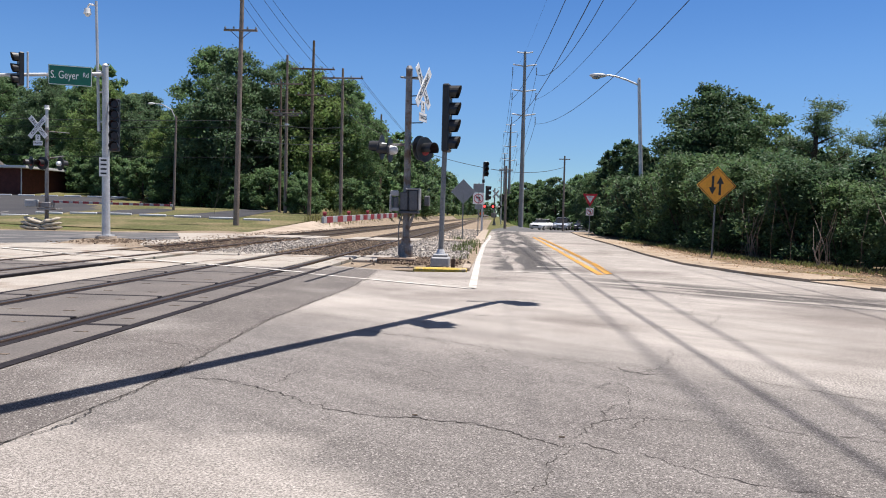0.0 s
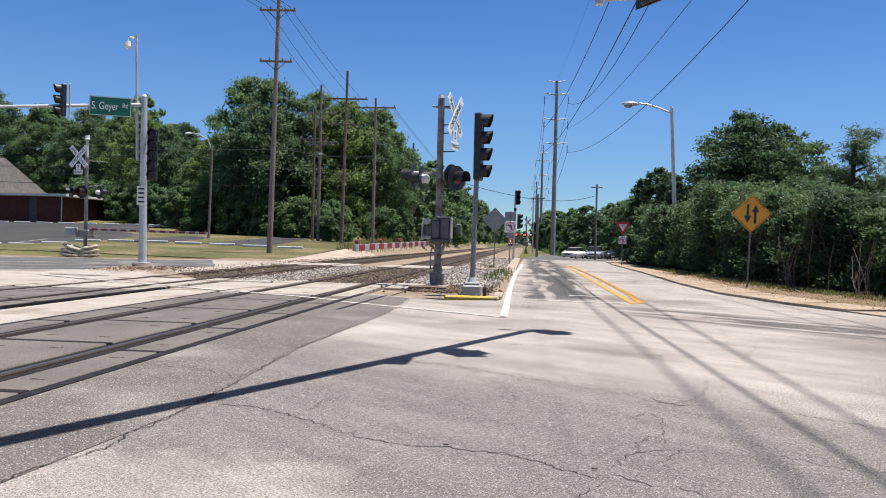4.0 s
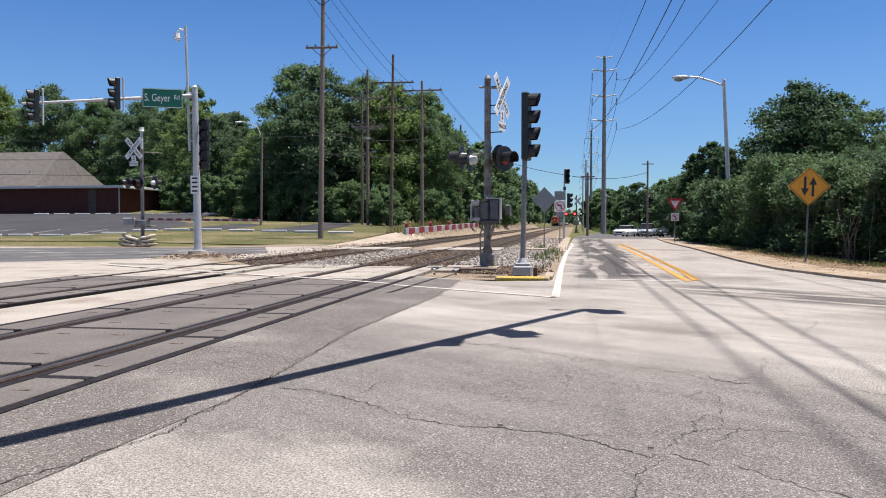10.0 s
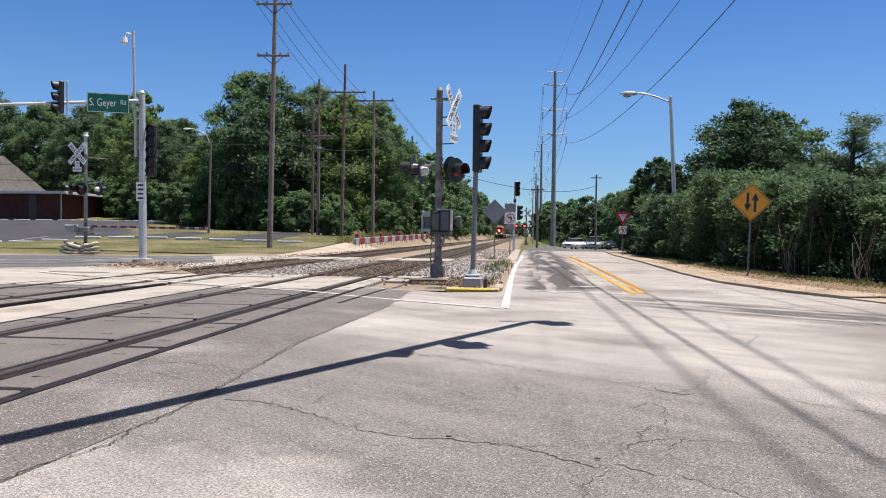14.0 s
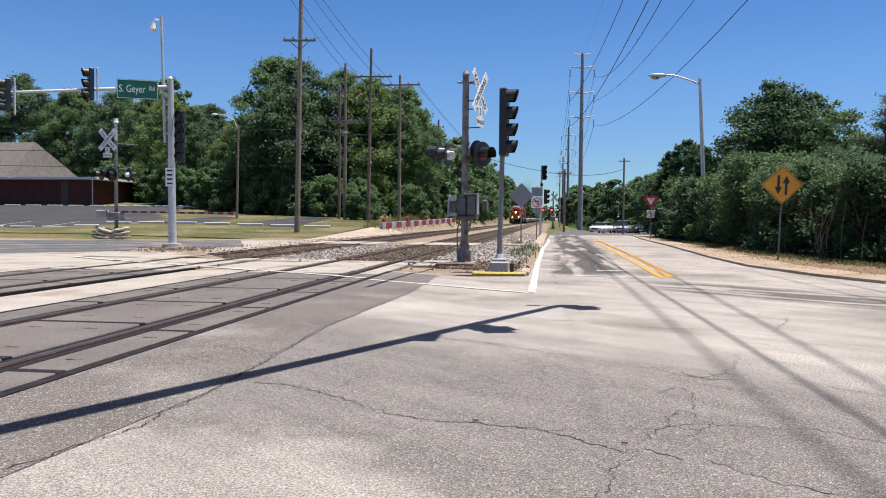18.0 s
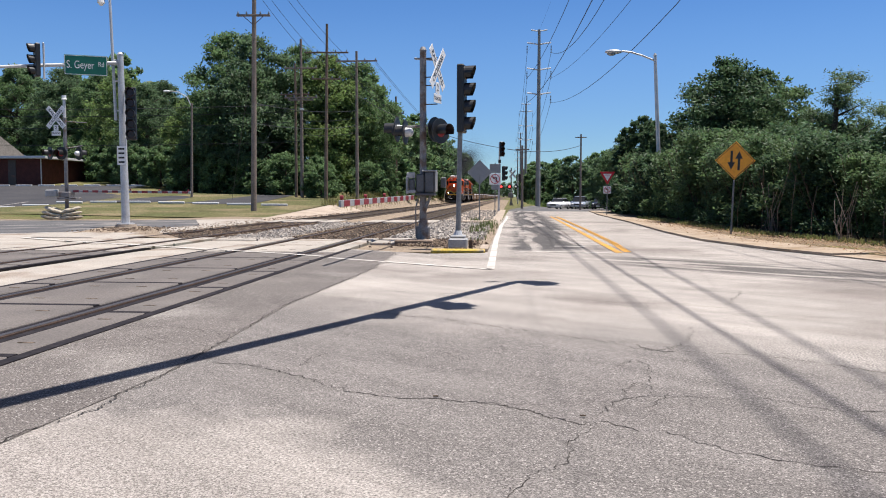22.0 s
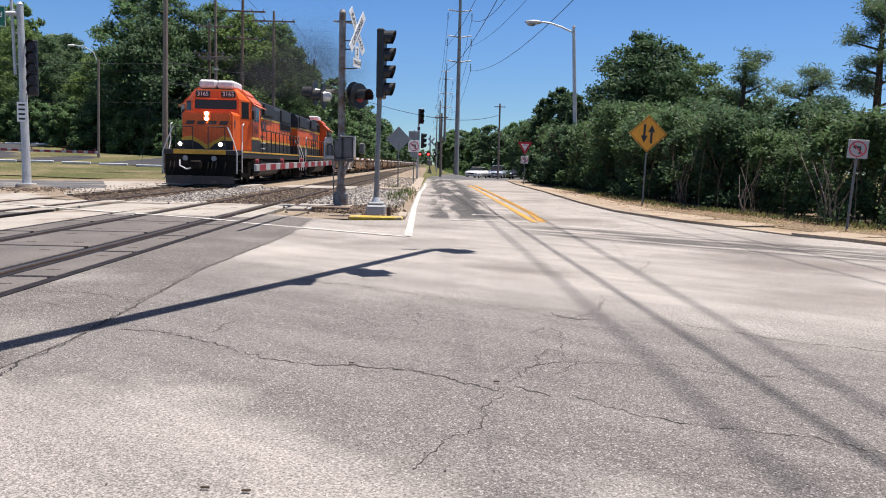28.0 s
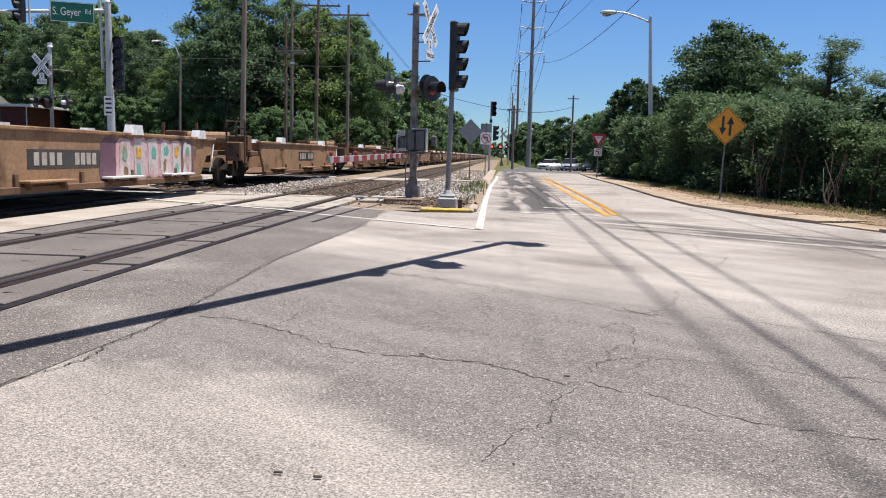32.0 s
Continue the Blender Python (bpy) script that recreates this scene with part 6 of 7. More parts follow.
ORANGE = loco_paint("orange_loco_paint", (0.76, 0.118, 0.012), (0.66, 0.1, 0.012), (0.42, 0.08, 0.018), 0.64)
LOCO_BLACK = loco_paint("sooty_black_paint", (0.013, 0.012, 0.012), (0.02, 0.018, 0.018), (0.04, 0.035, 0.032), 0.62, 0.55)
LOCO_YELLOW = loco_paint("yellow_loco_paint", (0.74, 0.40, 0.028), (0.62, 0.33, 0.028), (0.212, 0.128, 0.0425), 0.6)
SALMON = loco_paint("faded_cab_roof_paint", (0.70, 0.15, 0.06), (0.62, 0.125, 0.048), (0.45, 0.10, 0.045))
UNDER = loco_paint("sooty_running_gear", (0.011, 0.010, 0.009), (0.018, 0.016, 0.014), (0.035, 0.029, 0.023), 0.6, 0.8)
TANK = loco_paint("dusty_tank_paint", (0.04, 0.039, 0.038), (0.06, 0.057, 0.054), (0.09, 0.08, 0.072), 0.58, 0.7)
HANDRAIL = loco_paint("white_grab_rail", (0.612, 0.612, 0.595), (0.527, 0.518, 0.51), (0.34, 0.323, 0.297), 0.64)
AC_WHITE = loco_paint("white_cooler_housing", (0.697, 0.697, 0.697), (0.646, 0.646, 0.646), (0.51, 0.51, 0.493), 0.66)
CAB_GLASS = glass_dark("cab_glass")
HEADLAMP = glowing("lit_headlamp", (1.0, 0.86, 0.62), 16.0)
DITCH = glowing("lit_ditch_lamp", (1.0, 0.88, 0.68), 9.0)
WELL_TAN = loco_paint("tan_freight_paint", (0.32, 0.2, 0.12), (0.265, 0.165, 0.098), (0.128, 0.0765, 0.0467), 0.6, 0.75)
WELL_BROWN = loco_paint("brown_freight_paint", (0.17, 0.102, 0.0638), (0.132, 0.0808, 0.0527), (0.0765, 0.051, 0.0357), 0.58, 0.8)
LOGO_DARK = loco_paint("dark_emblem_paint", (0.045, 0.03, 0.025), (0.06, 0.035, 0.028), (0.12, 0.05, 0.03), 0.64)


def shell(bm, profile, y0, y1):
    """A body with the cross-section profile (x, z), drawn along y."""
    a = [bm.verts.new((x, y0, z)) for x, z in profile]
    b = [bm.verts.new((x, y1, z)) for x, z in profile]
    n = len(profile)
    bm.faces.new(a)
    bm.faces.new(b[::-1])
    for i in range(n):
        bm.faces.new((a[i], b[i], b[(i + 1) % n], a[(i + 1) % n]))
    bmesh.ops.recalc_face_normals(bm, faces=bm.faces[:])
    return bm


def wheelset(owner, y, r=0.47):
    w = part("wheelset", rod(B(), (-0.72, y, r), (0.72, y, r), 0.08, seg=10), UNDER, owner)
    for s in (-1, 1):
        part("wheel", rod(rod(B(), (s * 0.69, y, r), (s * 0.82, y, r), r, r * 0.97, 24), (s * 0.82, y, r), (s * 0.86, y, r), r * 0.45, r * 0.4, 16), UNDER, w, "steel wheel")
    return w


def bogie(owner, yc, base=2.5):
    sides = []
    for s in (-1, 1):
        frame_ = B()
        prism(frame_, [(-base * 0.72, 0.55), (-base * 0.62, 0.82), (-0.5, 0.86), (-0.35, 0.5), (0.35, 0.5), (0.5, 0.86), (base * 0.62, 0.82), (base * 0.72, 0.55), (base * 0.5, 0.42), (0.4, 0.3), (-0.4, 0.3), (-base * 0.5, 0.42)], 0.16,
              Matrix.Translation((s * 0.93 - 0.08, yc, 0)) @ Matrix(((0, 0, 1, 0), (1, 0, 0, 0), (0, 1, 0, 0), (0, 0, 0, 1))))
        sides.append(part("bogie_frame", frame_, UNDER, owner, "sooty cast bogie frame"))
    for s, bg in zip((-1, 1), sides):
        for dy in (-base / 2, base / 2):
            part("axle_box", box(B(), s * 1.02 - 0.1, s * 1.02 + 0.1, yc + dy - 0.16, yc + dy + 0.16, 0.32, 0.64, 0.03), UNDER, bg)
        part("brake_cylinder", rod(B(), (s * 1.08, yc - 0.3, 0.95), (s * 1.08, yc + 0.35, 0.95), 0.11, seg=10), UNDER, bg)
        for k in (-0.2, 0.0, 0.2):
            part("spring", rod(B(), (s * 1.0, yc + k, 0.5), (s * 1.0, yc + k, 0.8), 0.07, seg=8), UNDER, bg)
    for dy in (-base / 2, base / 2):
        wheelset(owner, yc + dy)


def pipe(owner, pts, mat, name, r=0.022, label=""):
    return part(name, tube(B(), pts, r, 6), mat, owner, label)


def emblem(owner, side, x, y, z, s):
    """A faded emblem: four plain slanted blocks over a long wedge."""
    for i in range(4):
        y0 = y + (i - 2) * 0.52 * s
        blk = prism(B(), [(0, 0), (0.40 * s, 0), (0.46 * s, 0.36 * s), (0.06 * s, 0.36 * s)], 0.004)
        b = part("emblem_block", blk, LOGO_DARK, owner, "dark slanted emblem block")
        b.matrix_basis = Matrix.Translation((x, y0, z)) @ (pose(0, 0, 0, 90, 0, 90) if side > 0 else pose(0, 0.45 * s, 0, 90, 0, -90))
    b = part("emblem_wedge", prism(B(), [(-1.1 * s, -0.1 * s), (1.05 * s, -0.2 * s), (-1.1 * s, -0.32 * s)], 0.004), LOGO_DARK, owner, "dark emblem wedge")
    b.matrix_basis = Matrix.Translation((x, y, z)) @ (pose(0, 0, 0, 90, 0, 90) if side > 0 else pose(0, 0, 0, 90, 0, -90))


def locomotive(number, label, lead, back):
    """A road-switcher: nose at -y. Origin at rail level, middle of the length."""
    ob = thing("locomotive", label, "locomotive", group="locomotives of the freight train")
    F, R = -7.75, back
    # underframe
    sill = part("underframe", box(B(), -1.42, 1.42, F + 1.05, R - 1.05, 1.12, 1.40, 0.02), LOCO_BLACK, ob, "black underframe")
    for s in (-1, 1):
        part("sill_stripe", box(B(), s * 1.428 - 0.006, s * 1.428 + 0.006, F + 1.1, R - 1.1, 1.345, 1.405), LOCO_YELLOW, sill, "yellow sill stripe")
        part("walkway", box(B(), min(s * 0.92, s * 1.42), max(s * 0.92, s * 1.42), F + 1.05, R - 1.05, 1.405, 1.43), LOCO_BLACK, sill)
        part("air_pipe", rod(B(), (s * 1.25, -2.0, 1.02), (s * 1.25, 5.5, 1.02), 0.035, seg=8), UNDER, sill)
    for e, k in ((F, 1), (R, -1)):
        part("end_platform", box(B(), -1.38, 1.38, min(e, e + k * 1.05), max(e, e + k * 1.05), 1.22, 1.42, 0.02), LOCO_BLACK, ob, "black end platform")
        part("end_stripe", box(B(), -1.0, 1.0, e - 0.012 if k > 0 else e, e if k > 0 else e + 0.012, 1.24, 1.41), LOCO_YELLOW, ob, "yellow end plate")
        part("pilot", box(B(), -1.36, 1.36, e + k * 0.12 - 0.03, e + k * 0.12 + 0.03, 0.3, 1.22, 0.015), UNDER, ob, "black pilot sheet")
        pl = B()
        prism(pl, [(-1.32, 0.0), (1.32, 0.0), (0.15, -0.42), (-0.15, -0.42)] if k > 0 else [(-1.32, 0.0), (-0.15, 0.42), (0.15, 0.42), (1.32, 0.0)], 0.3, Matrix.Translation((0, e + k * 0.04, 0.1)))
        bmesh.ops.recalc_face_normals(pl, faces=pl.faces[:])
        part("plough", pl, TANK, ob, "dusty grey plough blade")
        cp = part("coupler", box(box(B(), -0.11, 0.11, e - k * 0.55 if k > 0 else e, e if k > 0 else e + 0.3, 0.72, 0.95, 0.02), -0.2, 0.2, e - 0.62 if k > 0 else e + 0.16, e - 0.4 if k > 0 else e + 0.38, 0.68, 1.0, 0.05), UNDER, ob, "knuckle coupler")
        part("air_hose", tube(B(), [(-0.75, e - k * 0.05, 1.0), (-0.7, e - k * 0.2, 0.78), (-0.45, e - k * 0.22, 0.66), (-0.15, e - k * 0.2, 0.72), (0.1, e - k * 0.15, 0.95)], 0.025, 6), HANDRAIL if k > 0 and lead else UNDER, ob, "looped air hose")
        for x in (-1.1, -0.95, 0.35, 0.5, 0.65, 1.0):
            part("air_hose", tube(B(), [(x, e - k * 0.04, 0.95), (x, e - k * 0.15, 0.7), (x - 0.08, e - k * 0.18, 0.4)], 0.022, 6), UNDER, ob)
        for s in (-1, 1):
            ladder = part("step_ladder", box(B(), min(s * 0.98, s * 1.42), max(s * 0.98, s * 1.42), min(e + k * 0.75, e + k * 0.79), max(e + k * 0.75, e + k * 0.79), 0.2, 1.25), UNDER, ob, "black corner steps")
            for z in (0.28, 0.62, 0.96):
                part("tread", box(B(), min(s * 1.0, s * 1.42), max(s * 1.0, s * 1.42), min(e + k * 0.08, e + k * 0.75), max(e + k * 0.08, e + k * 0.75), z, z + 0.035), UNDER, ladder)
                part("tread_edge", box(B(), min(s * 1.0, s * 1.425), max(s * 1.0, s * 1.425), min(e + k * 0.06, e + k * 0.08), max(e + k * 0.06, e + k * 0.08), z, z + 0.035), SILVER if z < 0.4 else UNDER, ladder)
            pipe(ob, [(s * 1.42, e + k * 0.05, 0.5), (s * 1.43, e + k * 0.05, 1.3), (s * 1.28, e + k * 0.1, 1.75), (s * 1.04, e + k * 0.13, 2.3)], HANDRAIL, "grab_rail", 0.024, "white grab rail")
            pipe(ob, [(s * 1.44, e + k * 0.85, 0.55), (s * 1.44, e + k * 0.85, 1.4), (s * 1.42, e + k * 1.0, 1.75), (s * 1.42, e + k * 1.0, 2.4), (s * 1.42, e + k * 1.25, 2.48)], HANDRAIL, "grab_rail", 0.024, "white grab rail")
            pipe(ob, [(s * 0.95, e + k * 0.12, 1.42), (s * 0.95, e + k * 0.12, 2.3), (s * 0.3, e + k * 0.12, 2.3), (s * 0.3, e + k * 0.12, 1.42)], LOCO_BLACK, "end_rail", 0.02)
    # short hood
    nose = B()
    prof = [(-1.0, 1.42), (1.0, 1.42), (1.0, 2.84), (0.9, 2.96), (-0.9, 2.96), (-1.0, 2.84)]
    shell(nose, prof, F + 1.1, F + 2.45)
    bmesh.ops.bevel(nose, geom=[e for e in nose.edges if abs(e.verts[0].co.y - e.verts[1].co.y) < 0.01 and e.verts[0].co.y < F + 1.2], offset=0.07, segments=2, affect="EDGES")
    part("nose", nose, ORANGE, ob, "orange short hood")
    for s in (-1, 1):
        part("nose_chevron", prism(B(), [(0, 1.45), (s * 1.0, 1.78), (s * 1.0, 1.90), (s * 0.62, 1.98), (0, 1.62)], 0.006, Matrix.Translation((0, F + 1.1, 0)) @ UPRIGHT), LOCO_YELLOW, ob, "yellow nose chevron")
        ap = part("nose_apron", prism(B(), [(s * 0.05, 1.43), (s * 1.03, 1.43), (s * 1.03, 1.78), (s * 0.6, 1.80), (s * 0.3, 1.66)], 0.01, Matrix.Translation((0, F + 1.096, 0)) @ UPRIGHT), LOCO_BLACK, ob, "black lower nose panel")
    part("nose_door", box(B(), -0.34, 0.34, F + 1.078, F + 1.1, 1.95, 2.42, 0.01), ORANGE, ob)
    if lead:
        for i in range(4):
            b = part("emblem_block", prism(B(), [(0, 0), (0.32, 0), (0.4, 0.15), (0.06, 0.15)], 0.006, Matrix.Translation((-0.86 + 0.44 * i, F + 1.1, 2.42)) @ UPRIGHT), LOGO_DARK, ob, "dark slanted emblem block")
    lamp = part("headlight_housing", box(B(), -0.16, 0.16, F + 1.05, F + 1.12, 2.56, 2.94, 0.03), ORANGE, ob)
    for z in (2.65, 2.85):
        part("headlight", rod(B(), (0, F + 1.02, z), (0, F + 1.055, z), 0.075, 0.075, 18), HEADLAMP if lead else LENS_OFF, lamp, "lit headlight" if lead else "unlit headlight")
    for s in (-1, 1):
        d = part("ditch_light", rod(B(), (s * 0.78, F + 0.1, 1.62), (s * 0.78, F + 0.28, 1.62), 0.13, 0.1, 16), LOCO_BLACK, ob, "ditch light")
        part("lamp_glass", rod(B(), (s * 0.78, F + 0.085, 1.62), (s * 0.78, F + 0.1, 1.62), 0.075, seg=16), DITCH if lead else LENS_OFF, d, "lit lamp glass")
        part("lamp_bracket", box(B(), s * 0.78 - 0.1, s * 0.78 + 0.1, F + 0.12, F + 0.3, 1.42, 1.5), LOCO_BLACK, ob)
    # cab
    c0, c1 = F + 2.45, F + 4.7
    h0, h1 = c1, R - 0.95
    cab = B()
    shell(cab, [(-1.38, 1.42), (1.38, 1.42), (1.38, 3.45), (0.82, 3.98), (-0.82, 3.98), (-1.38, 3.45)], c0 + 0.43, c1)
    fr = [cab.verts.new((x, y, z)) for y, pr in ((c0, [(-0.95, 1.42), (0.95, 1.42), (0.95, 3.55), (0.78, 3.9), (-0.78, 3.9), (-0.95, 3.55)]),
                                                 (c0 + 0.425, [(-1.38, 1.42), (1.38, 1.42), (1.38, 3.45), (0.82, 3.98), (-0.82, 3.98), (-1.38, 3.45)])) for x, z in pr]
    bmesh.ops.convex_hull(cab, input=fr)
    cabp = part("cab", cab, ORANGE, ob, "orange cab")
    for s in (-1, 1):
        roof = B()
        prism(roof, [(s * 1.42, 3.42), (s * 0.82, 4.0), (s * 0.82, 4.03), (s * 1.44, 3.45)], c1 - c0 - 0.35, Matrix.Translation((0, c1 + 0.05, 0)) @ UPRIGHT)
        bmesh.ops.recalc_face_normals(roof, faces=roof.faces[:])
        part("cab_roof_panel", roof, SALMON, cabp, "sun-faded orange roof panel")
    part("windshield", box(B(), -0.86, 0.86, c0 - 0.012, c0 + 0.01, 3.12, 3.5, 0.004), CAB_GLASS, cabp, "dark windshield")
    part("cab_brow", box(B(), -0.9, 0.9, c0 - 0.05, c0, 3.5, 3.56, 0.01), ORANGE, cabp)
    for s in (-1, 1):
        corner = pose(s * 1.168, c0 + 0.214, 0, 0, 0, s * 45)
        part("side_windshield", box(B(), -0.17, 0.17, -0.012, 0.012, 2.8, 3.4, 0.01, corner), CAB_GLASS, cabp, "dark cab corner window")
        for z in (2.76, 3.4):
            part("window_surround", box(B(), -0.2, 0.2, -0.008, 0.008, z, z + 0.04, 0, corner), LOCO_BLACK, cabp)
        part("side_window", box(B(), s * 1.385 - 0.008, s * 1.385 + 0.008, c0 + 0.6, c1 - 0.35, 2.7, 3.32, 0.006), CAB_GLASS, cabp, "dark cab side window")
        part("window_frame", box(box(B(), s * 1.4 - 0.01, s * 1.4 + 0.01, c0 + 0.54, c0 + 0.6, 2.65, 3.36), s * 1.4 - 0.01, s * 1.4 + 0.01, c0 + 1.2, c0 + 1.25, 2.65, 3.36), SILVER, cabp, "pale window frame")
        part("sunshade", box(B(), -0.04, 0.36, c0 + 0.5, c1 - 0.25, -0.015, 0.015, 0.004, pose(s * 1.38, 0, 3.42, 0, 28 if s > 0 else 152, 0)), SALMON, cabp, "faded sunshade")
        text_mesh(number, 0.42, LOGO_DARK, cabp, pose(s * 1.387, (c0 + c1) / 2 + 0.1, 2.32, 90, 0, 90 * s), label="dark painted running number")
        nb = part("number_board", box(B(), s * 0.52 - 0.3, s * 0.52 + 0.3, c0 - 0.03, c0 + 0.01, 3.6, 3.86, 0.02), SIGN_BLACK, cabp, "black number board")
        text_mesh(number, 0.24, WHITE_PAINT, nb, pose(s * 0.52, c0 - 0.034, 3.725, 90), label="white board number")
        part("cab_stripe", box(B(), s * 1.384 - 0.006, s * 1.384 + 0.006, c0 + 0.43, c1, 1.92, 2.02), LOCO_YELLOW, cabp, "yellow cab stripe")
        part("cab_lower_band", box(B(), s * 1.383 - 0.005, s * 1.383 + 0.005, c0 + 0.43, c1, 1.43, 1.915), LOCO_BLACK, cabp, "black lower cab band")
        for z in (1.55, 1.8):
            part("cab_step", box(B(), min(s * 1.39, s * 1.5), max(s * 1.39, s * 1.5), c1 - 0.1, c1 + 0.45, z, z + 0.05), HANDRAIL, cabp, "pale cab step")
        part("mirror", box(B(), s * 1.46 - 0.04, s * 1.46 + 0.04, c0 + 0.35, c0 + 0.45, 2.75, 3.1, 0.01), LOCO_BLACK, cabp)
    ac = part("air_conditioner", box(box(B(), -0.72, -0.01, c0 + 0.1, c1 - 0.6, 3.98, 4.33, 0.08), 0.01, 0.72, c0 + 0.1, c1 - 0.6, 3.98, 4.31, 0.08), AC_WHITE, ob, "white roof cooler")
    for s in (-1, 1):
        part("roof_vent", box(B(), -0.16, 0.16, c0 + 0.55, c1 - 0.35, 0.0, 0.07, 0.02, pose(s * 1.02, 0, 3.84, 0, 44 * s, 0)), SALMON, cabp, "raised roof vent")
        # step recess painted on flat, its shade put into dark paint
        part("nose_recess_patch", prism(B(), [(-0.13, 0.16), (0.13, 0.16), (0.07, -0.16), (-0.07, -0.16)], 0.006, pose(s * 1.002, F + 1.5, 2.45, 90, 0, 90 * s)), LOGO_DARK, ob, "flat dark patch for a shaded step recess")
        part("cab_door_seam", tube(B(), [(s * 1.386, c0 + 0.56, 1.95), (s * 1.386, c0 + 0.56, 2.6)], 0.008, 5), LOGO_DARK, cabp)
        part("step_light", rod(B(), (s * 0.55, F - 0.01, 1.08), (s * 0.55, F + 0.05, 1.08), 0.1, seg=14), SILVER, ob, "round pale lamp on the pilot")
        part("wind_wing", box(B(), s * 1.5 - 0.07, s * 1.5 + 0.07, c0 + 0.5, c0 + 0.515, 2.72, 3.3, 0.004), SILVER, cabp, "pale draught pane")
    part("hood_bulge", box(B(), -0.82, 0.82, h0 + 0.05, h0 + 1.7, 3.8, 3.96, 0.05), LOCO_BLACK, ob, "sooty blower duct behind the cab")
    part("silencer", box(B(), -0.5, 0.5, h0 + 1.9, h0 + 3.1, 3.85, 4.12, 0.05), UNDER, ob, "sooty silencer")
    part("horn", rod(rod(B(), (0.3, c1 - 0.35, 4.1), (0.3, c1 + 0.2, 4.18), 0.05, 0.12, 10), (0.05, c1 - 0.35, 4.1), (0.05, c1 + 0.2, 4.18), 0.04, 0.1, 10), LOCO_BLACK, ob, "air horn")
    # long hood
    part("hood_lower", box(B(), -0.93, 0.93, h0, h1, 1.42, 1.93, 0.01), LOCO_BLACK, ob, "black lower hood band")
    part("hood_side", box(B(), -0.92, 0.92, h0, h1 + 0.01, 1.93, 3.05, 0.01), ORANGE, ob, "orange hood side with soot")
    part("hood_roof", shell(B(), [(-0.94, 3.04), (0.94, 3.04), (0.94, 3.6), (0.72, 3.86), (-0.72, 3.86), (-0.94, 3.6)], h0, h1 + 0.012), LOCO_BLACK, ob, "sooty black hood roof")
    for s in (-1, 1):
        part("hood_stripe", box(B(), s * 0.93 - 0.008, s * 0.93 + 0.008, h0, h1, 1.90, 2.02), LOCO_YELLOW, ob, "yellow hood stripe")
        part("hood_stripe", box(B(), s * 0.945 - 0.008, s * 0.945 + 0.008, h0, h1 - (3.4 if lead else 0.3), 2.98, 3.06), LOCO_YELLOW, ob, "yellow hood stripe")
        if lead:
            part("radiator_side", box(B(), s * 0.945 - 0.012, s * 0.945 + 0.012, h1 - 3.35, h1, 2.66, 3.06, 0.006), LOCO_BLACK, ob, "sooty black radiator panel")
            for q in range(6):
                part("louvre", box(B(), s * 0.962 - 0.008, s * 0.962 + 0.008, h1 - 3.2 + 0.5 * q, h1 - 2.8 + 0.5 * q, 2.72, 3.0, 0.006), UNDER, ob, "black louvre panel")
        emblem(ob, s, s * 0.931, h0 + 2.3, 2.42, 1.3)
        # doors of the engine room
        for i in range(int((h1 - h0 - 0.6) / 0.82)):
            y = h0 + 0.5 + i * 0.82
            door = part("hood_door", box(B(), s * 0.926 - 0.008, s * 0.926 + 0.008, y + 0.015, y + 0.79, 2.06, 2.95, 0.006), ORANGE, ob, "hood door")
            part("latch", box(B(), s * 0.938 - 0.01, s * 0.938 + 0.01, y + 0.7, y + 0.74, 2.4, 2.56, 0.004), LOGO_DARK, door)
        part("radiator_grille", box(B(), s * 0.97 - 0.04, s * 0.97 + 0.04, h1 - 3.2, h1 - 0.35, 3.12, 3.72, 0.02), LOCO_BLACK, ob, "black radiator grille")
        part("brake_blister", box(B(), s * 0.99 - 0.06, s * 0.99 + 0.06, h0 + 2.6, h0 + 5.0, 3.18, 3.75, 0.04), LOCO_BLACK, ob, "black dynamic brake blister")
        part("intake_grille", box(B(), s * 0.95 - 0.02, s * 0.95 + 0.02, h0 + 0.3, h0 + 1.6, 3.2, 3.6, 0.01), UNDER, ob, "dark intake grille")
        # hand rails
        ys = [h0 + 0.35 + (h1 - h0 - 0.9) * i / 9 for i in range(10)]
        for y in ys:
            part("rail_post", rod(B(), (s * 1.4, y, 1.3), (s * 1.38, y, 2.4), 0.022, seg=6), LOCO_BLACK, ob)
        pipe(ob, [(s * 1.38, h0 - 0.05, 3.0), (s * 1.38, h0 + 0.3, 2.4), (s * 1.38, ys[-1], 2.4), (s * 1.38, ys[-1] + 0.35, 2.05), (s * 1.38, R - 0.9, 2.05)], LOCO_BLACK, "hand_rail", 0.022)
        part("sand_filler", box(B(), s * 0.94 - 0.02, s * 0.94 + 0.02, h1 - 0.5, h1 - 0.2, 2.2, 2.5, 0.01), LOCO_BLACK, ob)
    part("hood_end_cap", box(B(), -0.925, 0.925, h1 + 0.011, h1 + 0.03, 2.96, 3.04), LOCO_YELLOW, ob, "yellow band on the hood end")
    text_mesh(number, 0.24, LOGO_DARK, ob, pose(0.5, h1 + 0.014, 2.64, 90, 0, 180), label="dark painted running number")
    part("end_class_lamp", box(B(), -0.12, 0.12, h1 + 0.01, h1 + 0.08, 3.2, 3.55, 0.02), LOCO_BLACK, ob)
    for y in (h0 + 3.2, h0 + 4.4, h1 - 2.7, h1 - 1.7, h1 - 0.8):
        part("roof_fan", rod(B(), (0, y, 3.84), (0, y, 3.98), 0.46, 0.44, 20), LOCO_BLACK, ob, "round roof fan")
